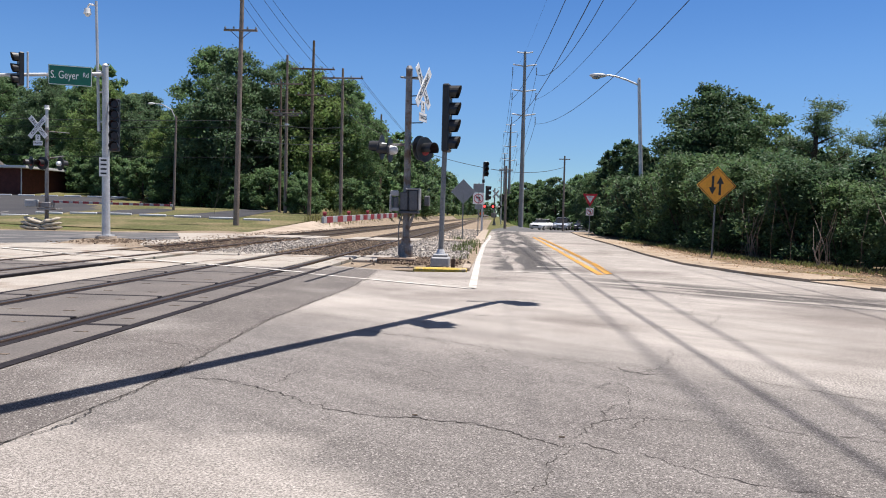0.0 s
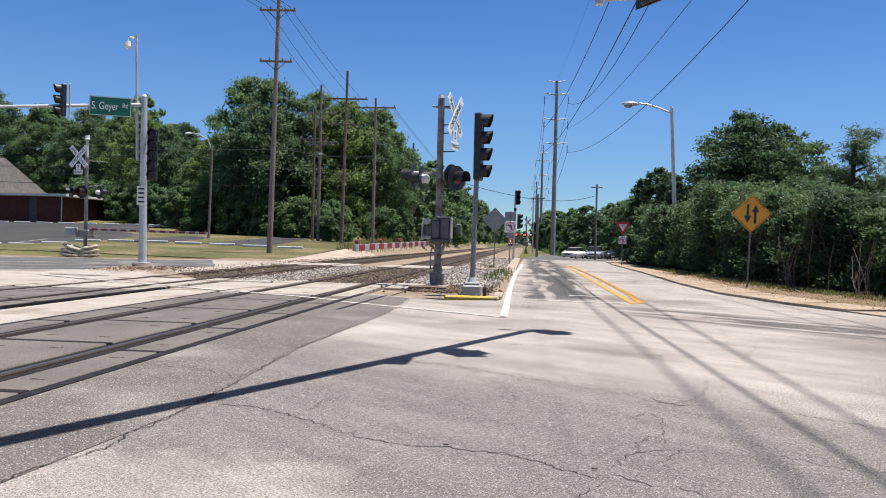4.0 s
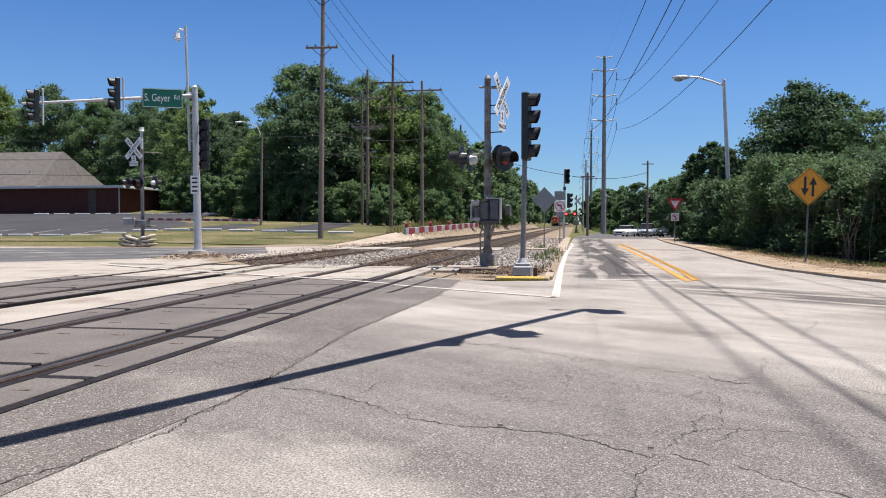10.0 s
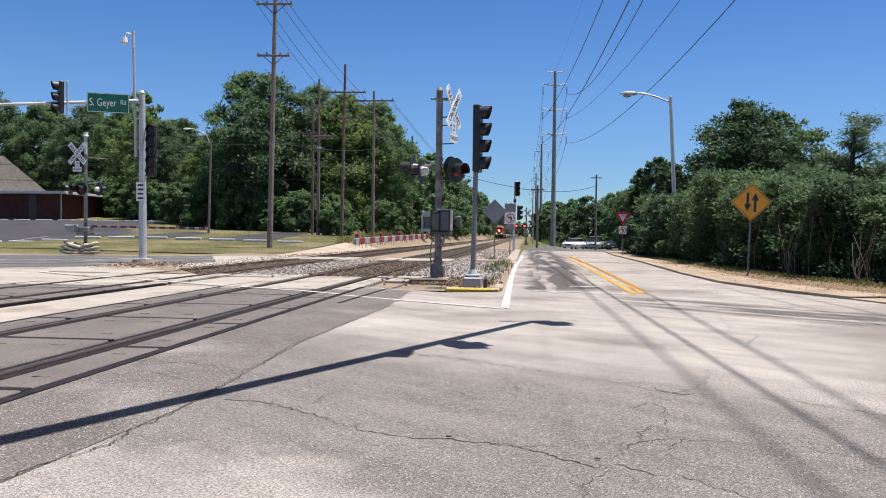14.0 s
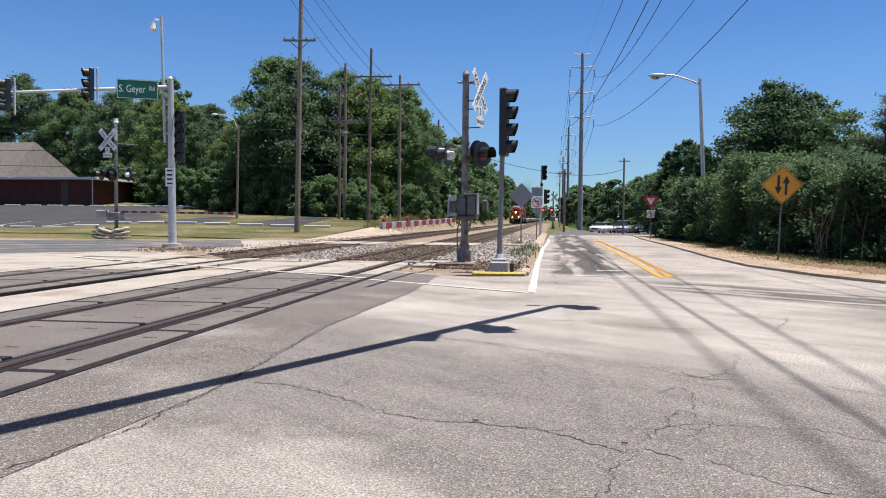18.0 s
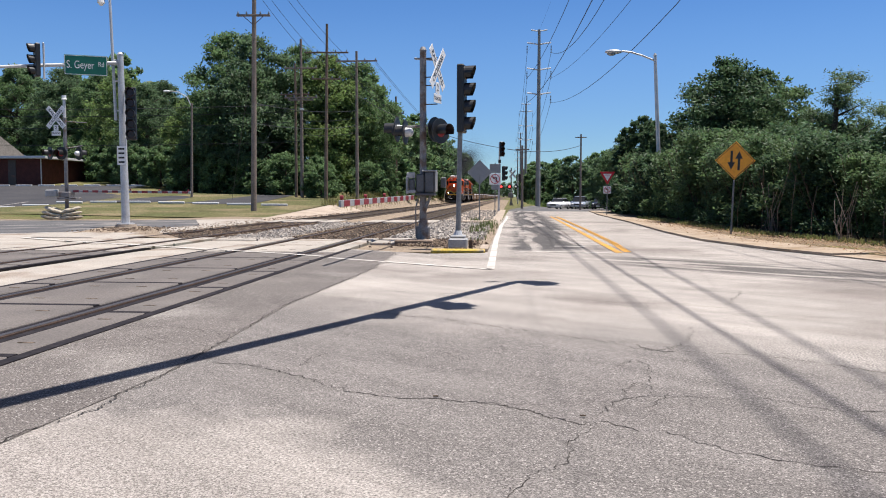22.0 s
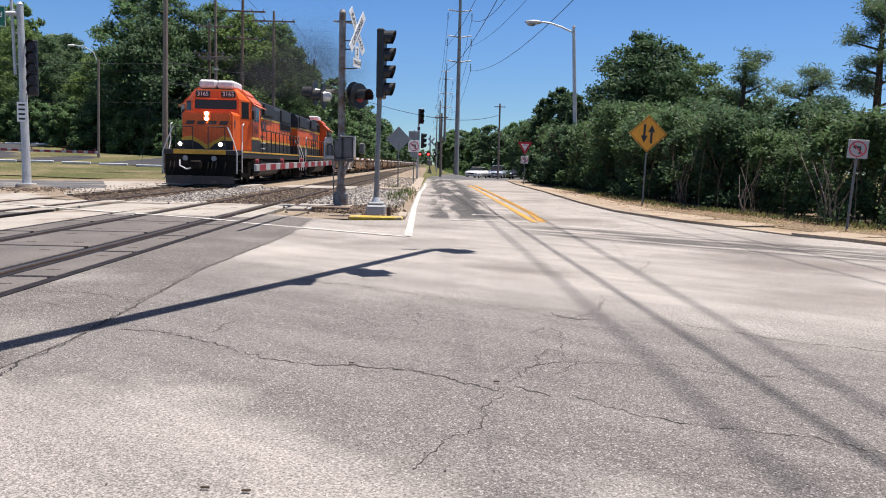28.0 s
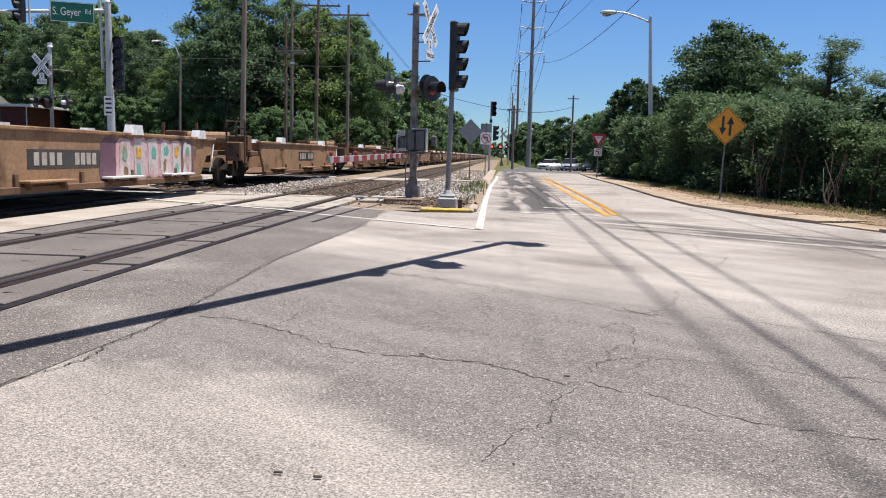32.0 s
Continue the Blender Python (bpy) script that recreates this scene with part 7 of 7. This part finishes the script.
    part("exhaust_stack", box(B(), -0.2, 0.2, h0 + 2.2, h0 + 2.8, 3.84, 4.05, 0.03), UNDER, ob, "exhaust stack")
    # below the frame
    tank = part("fuel_tank", shell(B(), [(-1.32, 1.08), (-1.36, 0.75), (-1.18, 0.42), (-0.85, 0.3), (0.85, 0.3), (1.18, 0.42), (1.36, 0.75), (1.32, 1.08)], -2.6, 1.9), TANK, ob, "dusty grey fuel tank")
    for s in (-1, 1):
        part("air_reservoir", rod(B(), (s * 1.2, -2.4, 1.0), (s * 1.2, 1.5, 1.0), 0.14, seg=12), UNDER, ob)
        part("fuel_filler", rod(B(), (s * 1.34, -1.2, 0.82), (s * 1.42, -1.2, 0.86), 0.07, seg=10), UNDER, tank)
    # added box, dark to stand for the shade between the bogies
    part("under_filler", box(B(), -0.6, 0.6, F + 1.6, R - 1.6, 0.45, 1.12, 0.03), UNDER, ob, "dark box added to close the shaded gaps under the frame")
    bogie(ob, F + 3.4)
    bogie(ob, R - 3.3)
    return ob


TRACK_Z = 0.022
LEAD = locomotive("3165", "orange and black freight locomotive with lit headlights and sooty hood", True, 8.35)
SECOND = locomotive("2372", "orange and black freight locomotive running cab last behind the leader", False, 7.75)


PALE_MARK = loco_paint("pale_stencil_paint", (0.46, 0.41, 0.35), (0.4, 0.35, 0.3), (0.25, 0.2, 0.17), 0.62)
GRAF_PALE = loco_paint("pale_spray_paint", (0.58, 0.54, 0.52), (0.5, 0.42, 0.42), (0.4, 0.3, 0.25), 0.62)
GRAF_PINK = loco_paint("pink_spray_paint", (0.55, 0.30, 0.32), (0.6, 0.4, 0.4), (0.4, 0.25, 0.2), 0.62)
GRAF_TEAL = loco_paint("teal_spray_paint", (0.10, 0.36, 0.28), (0.16, 0.42, 0.34), (0.3, 0.25, 0.2), 0.62)
GRAF_DARK = loco_paint("plum_spray_paint", (0.12, 0.06, 0.09), (0.16, 0.08, 0.1), (0.2, 0.12, 0.1), 0.62)


def well_car(i, decorated):
    """One unit of an empty container well car; origin at rail level, front end of the unit at y = 0."""
    tan = decorated or i % 3 != 1
    body = WELL_TAN if tan else WELL_BROWN
    ob = thing("well_car", "empty tan container well car with graffiti on its side" if decorated else "empty rusty tan container well car", "freight car", group="well cars of the freight train")
    L = 13.5
    f = 1.75 if decorated else 1.3
    bogie_y = 0.9 if decorated else 0.4
    for s in (-1, 1):
        bm = B()
        prism(bm, [(f, 0.95), (f + 0.12, 0.85), (f + 0.45, 0.34), (L - 1.5, 0.34), (L - 1.0, 0.9), (L - 0.5, 0.95), (L - 0.5, 1.3), (f, 1.3)], 0.07, Matrix.Translation((s * 1.42 - 0.035, 0, 0)) @ Matrix(((0, 0, 1, 0), (1, 0, 0, 0), (0, 1, 0, 0), (0, 0, 0, 1))))
        bmesh.ops.recalc_face_normals(bm, faces=bm.faces[:])
        side = part("side_wall", bm, body, ob, "rusty steel side wall")
        part("top_chord", box(B(), s * 1.42 - 0.08, s * 1.42 + 0.08, f - 0.1, L - 0.4, 1.29, 1.36, 0.015), body, ob)
        part("bottom_sill", box(B(), s * 1.46 - 0.06, s * 1.46 + 0.06, f + 0.4, L - 1.45, 0.3, 0.42, 0.015), WELL_BROWN, ob)
        for y in ((4.3, 7.0, 9.75) if decorated else (2.4, 6.6, 9.9)):
            part("step_plate", box(B(), min(s * 1.46, s * 1.68), max(s * 1.46, s * 1.68), y, y + 1.4, 0.47, 0.51, 0.01), HANDRAIL if decorated and y > 6 else body, ob, "pale running board")
            for q in (0.15, 1.15):
                part("plate_bracket", box(B(), min(s * 1.46, s * 1.6), max(s * 1.46, s * 1.6), y + q, y + q + 0.06, 0.36, 0.47), WELL_BROWN, ob)
        for y in (4.2, 6.2, 8.2, 10.4):
            part("rib", box(B(), s * 1.47 - 0.03, s * 1.47 + 0.03, y, y + 0.1, 0.34, 0.62, 0.01), WELL_BROWN, ob)
        for y in ((8.2, 11.8) if decorated else (3.5, 9.8)):
            part("container_guide", prism(B(), [(0, 1.32), (0.52, 1.32), (0.46, 1.52), (0.1, 1.52)], 0.2, Matrix.Translation((s * 1.42 - 0.1, y, 0)) @ Matrix(((0, 0, 1, 0), (1, 0, 0, 0), (0, 1, 0, 0), (0, 0, 0, 1)))), AC_WHITE, ob, "white container guide")
        m0, m1, mz = (4.6, 6.95, 0.69) if decorated else (6.1, 8.45, 0.74)
        panel_ = part("mark_panel", box(B(), s * 1.458 - 0.003, s * 1.458 + 0.003, m0, m1, mz, mz + 0.31), TANK if decorated else LOCO_BLACK, side, "dark reporting mark panel")
        for q in (*[m0 + 0.18 + 0.23 * k for k in range(4)], *[m0 + 1.45 + 0.2 * k for k in range(4)]):
            part("mark_bar", box(B(), s * 1.463 - 0.002, s * 1.463 + 0.002, q, q + 0.15, mz + 0.05, mz + 0.26), PALE_MARK, panel_, "pale painted mark")
        part("hand_rail", tube(B(), [(s * 1.46, L - 0.8, 0.5), (s * 1.5, L - 0.75, 0.8), (s * 1.46, L - 0.5, 1.2)], 0.018, 5), HANDRAIL, ob)
        if decorated and s > 0:
            r = random.Random(4)

            def blot(w, h, rough_, y, z, d, mat):
                pts = []
                for q in range(14):
                    a = 2 * math.pi * (q + 0.5) / 14
                    k = 1 / max(abs(math.cos(a)), abs(math.sin(a))) ** 0.8
                    pts.append((w / 2 * k * math.cos(a) * (1 + rough_ * r.uniform(-1, 1)), h / 2 * k * math.sin(a) * (1 + rough_ * r.uniform(-1, 1))))
                part("graffiti_patch", prism(B(), pts, 0.002, Matrix.Translation((1.4568 + 0.0023 * d, y, z)) @ pose(0, 0, 0, 90, 0, 90)), mat, side, "painted graffiti shape")

            for k in range(7):
                y = 7.35 + k * 0.64
                blot(0.82, 0.86, 0.08, y, 0.83 + r.uniform(-0.03, 0.03), 0.4 * k, GRAF_DARK if k in (0, 6) else GRAF_PINK)
            for k in range(1, 7):
                y = 7.35 + k * 0.64
                blot(0.5, 0.78, 0.12, y, 0.84 + r.uniform(-0.04, 0.04), 3.2 + 0.3 * k, GRAF_PALE)
                blot(0.2, 0.24, 0.3, y + r.uniform(-0.06, 0.06), 0.98 + r.uniform(-0.05, 0.05), 6.5, (GRAF_TEAL, GRAF_TEAL, LOCO_YELLOW)[k % 3])
                blot(0.16, 0.26, 0.35, y + r.uniform(-0.1, 0.1), 0.62 + r.uniform(-0.05, 0.05), 6.5, (GRAF_PINK, WELL_TAN, GRAF_TEAL)[k % 3])
    for y0, y1 in ((0.5, f + 0.8), (L - 1.5, L)):
        part("end_platform", box(B(), -1.4, 1.4, y0, y1, 0.9, 1.05, 0.02), WELL_BROWN, ob, "rusty end platform")
    part("well_floor", box(B(), -1.4, 1.4, f + 1.0, L - 2.0, 0.3, 0.36, 0.01), WELL_BROWN, ob)
    for y in (f + 0.1, L - 0.6):
        part("bulkhead", box(B(), -1.4, 1.4, y - 0.03, y + 0.03, 0.95, 1.3, 0.01), body, ob)
    part("brake_rack", box(B(), 0.7, 1.3, 0.5, 0.9, 1.05, 1.5, 0.02), WELL_BROWN, ob, "rusty brake gear")
    part("brake_rack", box(B(), -1.2, -0.6, 0.4, 0.8, 1.05, 1.6, 0.02), WELL_BROWN, ob, "rusty brake gear")
    if decorated:
        part("air_tank", rod(B(), (0.95, 1.1, 1.56), (0.95, 1.95, 1.56), 0.19, seg=16), WELL_TAN, ob, "tan air tank on the end platform")
        for y in (1.2, 2.0):
            part("tank_stand", box(B(), 0.7, 1.2, y - 0.04, y + 0.04, 1.04, 1.42, 0.01), WELL_BROWN, ob)
        part("gear_box", box(B(), 0.6, 1.35, 2.05, 2.42, 1.04, 1.5, 0.04), WELL_BROWN, ob, "rusty gear box")
        part("brake_wheel", rod(B(), (1.38, 2.2, 1.3), (1.42, 2.2, 1.3), 0.17, seg=18), WELL_TAN, ob, "round hand brake wheel")
        part("platform_rail", tube(B(), [(1.38, 0.6, 1.05), (1.38, 0.6, 1.85), (1.38, 1.0, 1.9), (1.38, 1.0, 1.05)], 0.022, 6), WELL_BROWN, ob)
    part("hand_brake", rod(B(), (-0.6, 0.7, 1.4), (0.6, 0.9, 1.4), 0.2, seg=12), WELL_TAN, ob, "rust-coloured air tank")
    for x in (0.75, 1.05, 1.3):
        part("ladder_post", rod(B(), (x, 0.2, 0.5), (x, 0.2, 1.95), 0.03, seg=6), WELL_BROWN, ob)
    for z in (1.2, 1.45, 1.7, 1.9):
        part("ladder_rung", rod(B(), (0.75, 0.2, z), (1.3, 0.2, z), 0.018, seg=6), WELL_BROWN, ob)
    part("air_reservoir", rod(B(), (1.12, 0.35, 0.98), (1.12, 1.25, 0.98), 0.13, seg=12), WELL_BROWN, ob, "rusty air reservoir")
    part("valve_box", box(B(), 0.95, 1.38, -0.45, -0.1, 0.75, 1.3, 0.03), WELL_BROWN, ob, "rusty valve box")
    part("brake_hose", tube(B(), [(1.3, -0.5, 0.95), (1.36, -0.2, 0.6), (1.35, 0.2, 0.55), (1.3, 0.6, 0.9)], 0.025, 6), UNDER, ob)
    for x in (-0.9, 0.0, 0.9):
        part("end_post", rod(B(), (x, L - 0.2, 1.05), (x, L - 0.2, 1.75), 0.04, seg=6), WELL_BROWN, ob)
    part("coupler", box(B(), -0.12, 0.12, -0.7, 0.6, 0.68, 0.92, 0.03), UNDER, ob)
    for s in (-1, 1):
        bg = B()
        prism(bg, [(-1.1, 0.5), (-0.9, 0.66), (0.9, 0.66), (1.1, 0.5), (0.45, 0.3), (-0.45, 0.3)], 0.14, Matrix.Translation((s * 0.95 - 0.07, bogie_y, 0)) @ Matrix(((0, 0, 1, 0), (1, 0, 0, 0), (0, 1, 0, 0), (0, 0, 0, 1))))
        part("bogie_frame", bg, UNDER, ob)
    for dy in (-0.85, 0.85):
        wheelset(ob, bogie_y + dy, 0.42)
    return ob


WELLS = [well_car(0, True), well_car(0, False), well_car(1, False)]
while len(WELLS) < 26:
    WELLS.append(copy_thing(WELLS[1 + len(WELLS) % 2], Matrix()))

# exhaust: rigid puffs carried along above the train
SOOT = material("diesel_soot", (0.045, 0.045, 0.05), (0.07, 0.07, 0.075), scale=2, fine=10, rough=1.0, bump=0.0, world_space=False)
SMOKE = thing("exhaust_smoke", "thin dark diesel exhaust drifting above the train", "smoke")
sr = np.random.default_rng(9)
# each puff is a cloud of fine soot flakes, thinning outwards: back, up, half sizes, flakes
for i, (y, z, rx, ry, rz_, count) in enumerate(((9.5, 5.2, 0.5, 2.4, 0.55, 60000), (17.0, 6.6, 0.9, 3.6, 1.0, 120000), (28.0, 8.2, 1.5, 5.0, 1.5, 130000), (44.0, 9.2, 2.0, 7.5, 1.9, 100000))):
    c = sr.normal(size=(90, 3)) * 0.7
    p = c[sr.integers(0, 90, count)] + sr.normal(size=(count, 3)) * 0.55
    p = p * (rx, ry, rz_)
    size = sr.uniform(0.005, 0.011, count)[:, None]
    corners = np.stack([p + sr.normal(size=(count, 3)) * size for k in range(3)], 1)
    me = bpy.data.meshes.new("puff")
    me.vertices.add(3 * count)
    me.vertices.foreach_set("co", corners.ravel())
    me.loops.add(3 * count)
    me.loops.foreach_set("vertex_index", np.arange(3 * count))
    me.polygons.add(count)
    me.polygons.foreach_set("loop_start", np.arange(0, 3 * count, 3))
    me.polygons.foreach_set("loop_total", np.full(count, 3))
    me.update(calc_edges=True)
    me.materials.append(SOOT)
    ob = new("puff", me)
    ob.parent = SMOKE
    ob.location = (0.2 + 0.25 * i, y, z)

# ---- parked cars ----
CAR_GLASS = glass_dark("car_glass", (0.015, 0.017, 0.02))
TYRE = material("tyre_rubber", (0.02, 0.02, 0.02), scale=5, fine=30, rough=0.85, bump=0.05)


def parked_car(m, colour, label, tall=0.0):
    paint = material("car_paint", colour, tuple(v * 0.92 for v in colour), scale=1, fine=20, speck=0.02, rough=0.25, bump=0.0, coat=0.6)
    ob = thing("car", label, "car", m, group="cars waiting on the side road")
    k = tall
    body = B()
    prism(body, [(-2.15, 0.35), (-2.2, 0.62), (-2.05, 0.86), (-1.0, 0.98), (2.0, 0.98 + k * 0.3), (2.18, 0.8), (2.2, 0.4), (2.0, 0.24), (-2.0, 0.24)], 1.72, Matrix.Translation((-0.86, 0, 0)) @ Matrix(((0, 0, 1, 0), (1, 0, 0, 0), (0, 1, 0, 0), (0, 0, 0, 1))))
    bmesh.ops.recalc_face_normals(body, faces=body.faces[:])
    bmesh.ops.bevel(body, geom=body.edges[:], offset=0.07, segments=2, affect="EDGES")
    part("body", body, paint, ob, smooth=True)
    top = B()
    prism(top, [(-1.0, 0.93), (-0.25, 1.36 + k), (0.5, 1.44 + k), (1.2 + k, 1.38 + k), (1.95, 0.98)], 1.46, Matrix.Translation((-0.73, 0, 0)) @ Matrix(((0, 0, 1, 0), (1, 0, 0, 0), (0, 1, 0, 0), (0, 0, 0, 1))))
    bmesh.ops.recalc_face_normals(top, faces=top.faces[:])
    bmesh.ops.bevel(top, geom=top.edges[:], offset=0.05, segments=1, affect="EDGES")
    part("glasshouse", top, CAR_GLASS, ob, "dark car windows")
    part("roof", box(B(), -0.68, 0.68, -0.25, 1.15, 1.40 + k, 1.455 + k, 0.025), paint, ob)
    for s in (-1, 1):
        for y in (-1.35, 1.35):
            w = part("wheel", rod(B(), (s * 0.72, y, 0.31), (s * 0.88, y, 0.31), 0.31, seg=18), TYRE, ob)
            part("rim", rod(B(), (s * 0.87, y, 0.31), (s * 0.89, y, 0.31), 0.2, 0.17, 14), SILVER, w)
        part("headlight", ball(B(), (s * 0.62, -2.12, 0.7), 0.16, 2, (1, 0.5, 0.55)), WHITE_PAINT, ob, "clear headlight")
        part("mirror", ball(B(), (s * 0.93, -0.75, 1.0), 0.11, 1, (1, 0.6, 0.7)), paint, ob)
    part("grille", box(B(), -0.42, 0.42, -2.21, -2.17, 0.5, 0.68, 0.01), SIGN_BLACK, ob)
    part("number_plate", box(B(), -0.26, 0.26, -2.225, -2.2, 0.38, 0.5), WHITE_PAINT, ob)
    return ob


for x, y, rz, c, lab, k in ((6.2, 107.5, 24, (0.8, 0.8, 0.79), "white saloon car waiting on the side road", 0.0), (9.2, 111, 14, (0.34, 0.38, 0.45), "silver-blue people carrier waiting on the side road", 0.22), (11.6, 108, 14, (0.035, 0.04, 0.05), "dark saloon car waiting on the side road", 0.05), (9.6, 117, 30, (0.12, 0.14, 0.18), "dark grey car behind the others", 0.25)):
    parked_car(pose(x, y, height(x, y) + 0.0, 0, 0, -rz), c, lab, k)

# ---- building and parking lot beyond the railway ----
bz = 2.35
bl = thing("brick_building", "low brown brick building with a grey shingled hip roof", "building", pose(0, 0, 0))
WX0, WX1, WY0, WY1 = -88.0, -50.9, 85.5, 99.0
part("wall_front", box(B(), WX0, WX1, WY0, WY0 + 0.3, bz - 1.2, bz + 2.75), BRICK, bl, "dark brown brick wall")
part("wall_side", box(B(), WX1 - 0.3, WX1, WY0 + 0.3, WY1, bz - 1.2, bz + 2.75), BRICK, bl, "dark brown brick wall")
part("wall_side", box(B(), WX0, WX0 + 0.3, WY0 + 0.3, WY1, bz - 1.2, bz + 2.75), BRICK, bl)
part("wall_back", box(B(), WX0 + 0.3, WX1 - 0.3, WY1 - 0.3, WY1, bz - 1.2, bz + 2.75), BRICK, bl)
part("eave_board", box(B(), WX0 - 0.9, WX1 + 0.9, WY0 - 0.9, WY1 + 0.9, bz + 2.75, bz + 3.0, 0.02), WHITE_TRIM, bl, "white eaves board")
rb = B()
x0, x1, y0, y1, zr = WX0 - 0.9, -60.7, WY0 - 0.9, WY1 + 0.9, bz + 3.0
ym = (y0 + y1) / 2
P = [rb.verts.new(v) for v in ((x0, y0, zr), (x1, y0, zr), (x1, y1, zr), (x0, y1, zr), (x0 + 5, ym, zr + 4.6), (x1 - 1.7, ym, zr + 4.6))]
for f in ((0, 1, 5, 4), (1, 2, 5), (2, 3, 4, 5), (3, 0, 4), (3, 2, 1, 0)):
    rb.faces.new([P[k] for k in f])
rf = part("roof", rb, SHINGLE, bl, "grey shingled hip roof")
part("roof_vent", rod(B(), (-63.6, 87.6, bz + 4.2), (-63.6, 87.6, bz + 5.0), 0.12, seg=10), GALV, rf, "small metal vent")
part("roof_vent", ball(B(), (-63.2, 87.4, bz + 4.3), 0.2, 1), WHITE_TRIM, rf)
part("porch_roof", box(B(), -60.1, WX1 + 1.0, WY0 - 1.1, WY0 - 0.85, bz + 2.8, bz + 3.02), WHITE_TRIM, bl)
# entrance and doors are flat panels, the recesses' shade put into their colour
part("entrance", box(B(), -54.8, -53.9, WY0 - 0.04, WY0, bz - 0.1, bz + 2.6), LOGO_DARK, bl, "flat dark panel for the shaded entrance recess")
for x in (-70, -78):
    part("door", box(B(), x, x + 1.1, WY0 - 0.04, WY0, bz - 0.1, bz + 2.1), LOGO_DARK, bl, "flat dark panel for a shaded door recess")
part("downpipe", rod(B(), (WX1 - 0.1, WY0 - 0.08, bz - 0.9), (WX1 - 0.1, WY0 - 0.08, bz + 2.8), 0.06, seg=8), WHITE_TRIM, bl, "pale downpipe")
drape("lawn", LAWN, "patchy mown lawn on the bank beyond the railway", lambda y: -60.0, lambda y: -12.7 - 0.02 * (y - 40), 40.2, 76.0, 1.5, -0.03)
drape("parking_lot", LOT, "grey asphalt parking lot sloping up to the building", lambda y: -95.0, lambda y: -17.5 - 0.1 * (y - 50), 55.2, 84.0, 2.0, 0.0)
for i in range(7):
    bm = B()
    x = -34 - 4.2 * i
    for k in range(6):
        ya, yb = 56 + k, 57 + k
        q = [bm.verts.new((xx, yy, height(xx, yy) + 0.02)) for xx, yy in ((x, ya), (x + 0.12, ya), (x + 0.12, yb), (x, yb))]
        bm.faces.new(q)
    setting("bay_line", bm, WHITE_LINE, "white parking bay line")
stop = None
for i in range(29):
    if i < 16:
        x, y, rz = -16.0 - 2.35 * i, 54.4 - 0.12 * i, 4
    else:
        x, y, rz = -29 - 2.5 * (i - 16), 83.0, 0
    m = pose(x, y, height(x, y) + 0.0, 0, 0, rz)
    if stop is None:
        stop = tagged(part("wheel_stop", box(B(), -0.9, 0.9, -0.08, 0.08, -0.02, 0.13, 0.03), WHITE_TRIM), "pale concrete wheel stop in the parking lot", "wheel stop", group="wheel stops of the parking lot")
        stop.matrix_basis = m
    else:
        copy_thing(stop, m)


# ---- movement ----
def head_y(t):
    """Where the leader's headlight is along the far track; the train slows a little."""
    d = t - 28.0
    return 33.0 - 15.0 * d + 0.14 * d * d


def motions():
    times = [0, 3, 6, 9, 12, 15, 18, 20, 22, 24, 26, 28, 29, 30, 31, 32]
    walk(LEAD, [(t, pose(FAR, head_y(t) + 6.7, TRACK_Z)) for t in times])
    walk(SECOND, [(t, pose(FAR, head_y(t) + 23.5, TRACK_Z, 0, 0, 180)) for t in times])
    walk(SMOKE, [(t, pose(FAR, head_y(t), TRACK_Z)) for t in times])
    for i, car_ in enumerate(WELLS):
        walk(car_, [(t, pose(FAR, head_y(t) + 32.6 + 15.9 * i, TRACK_Z)) for t in times])


motions()
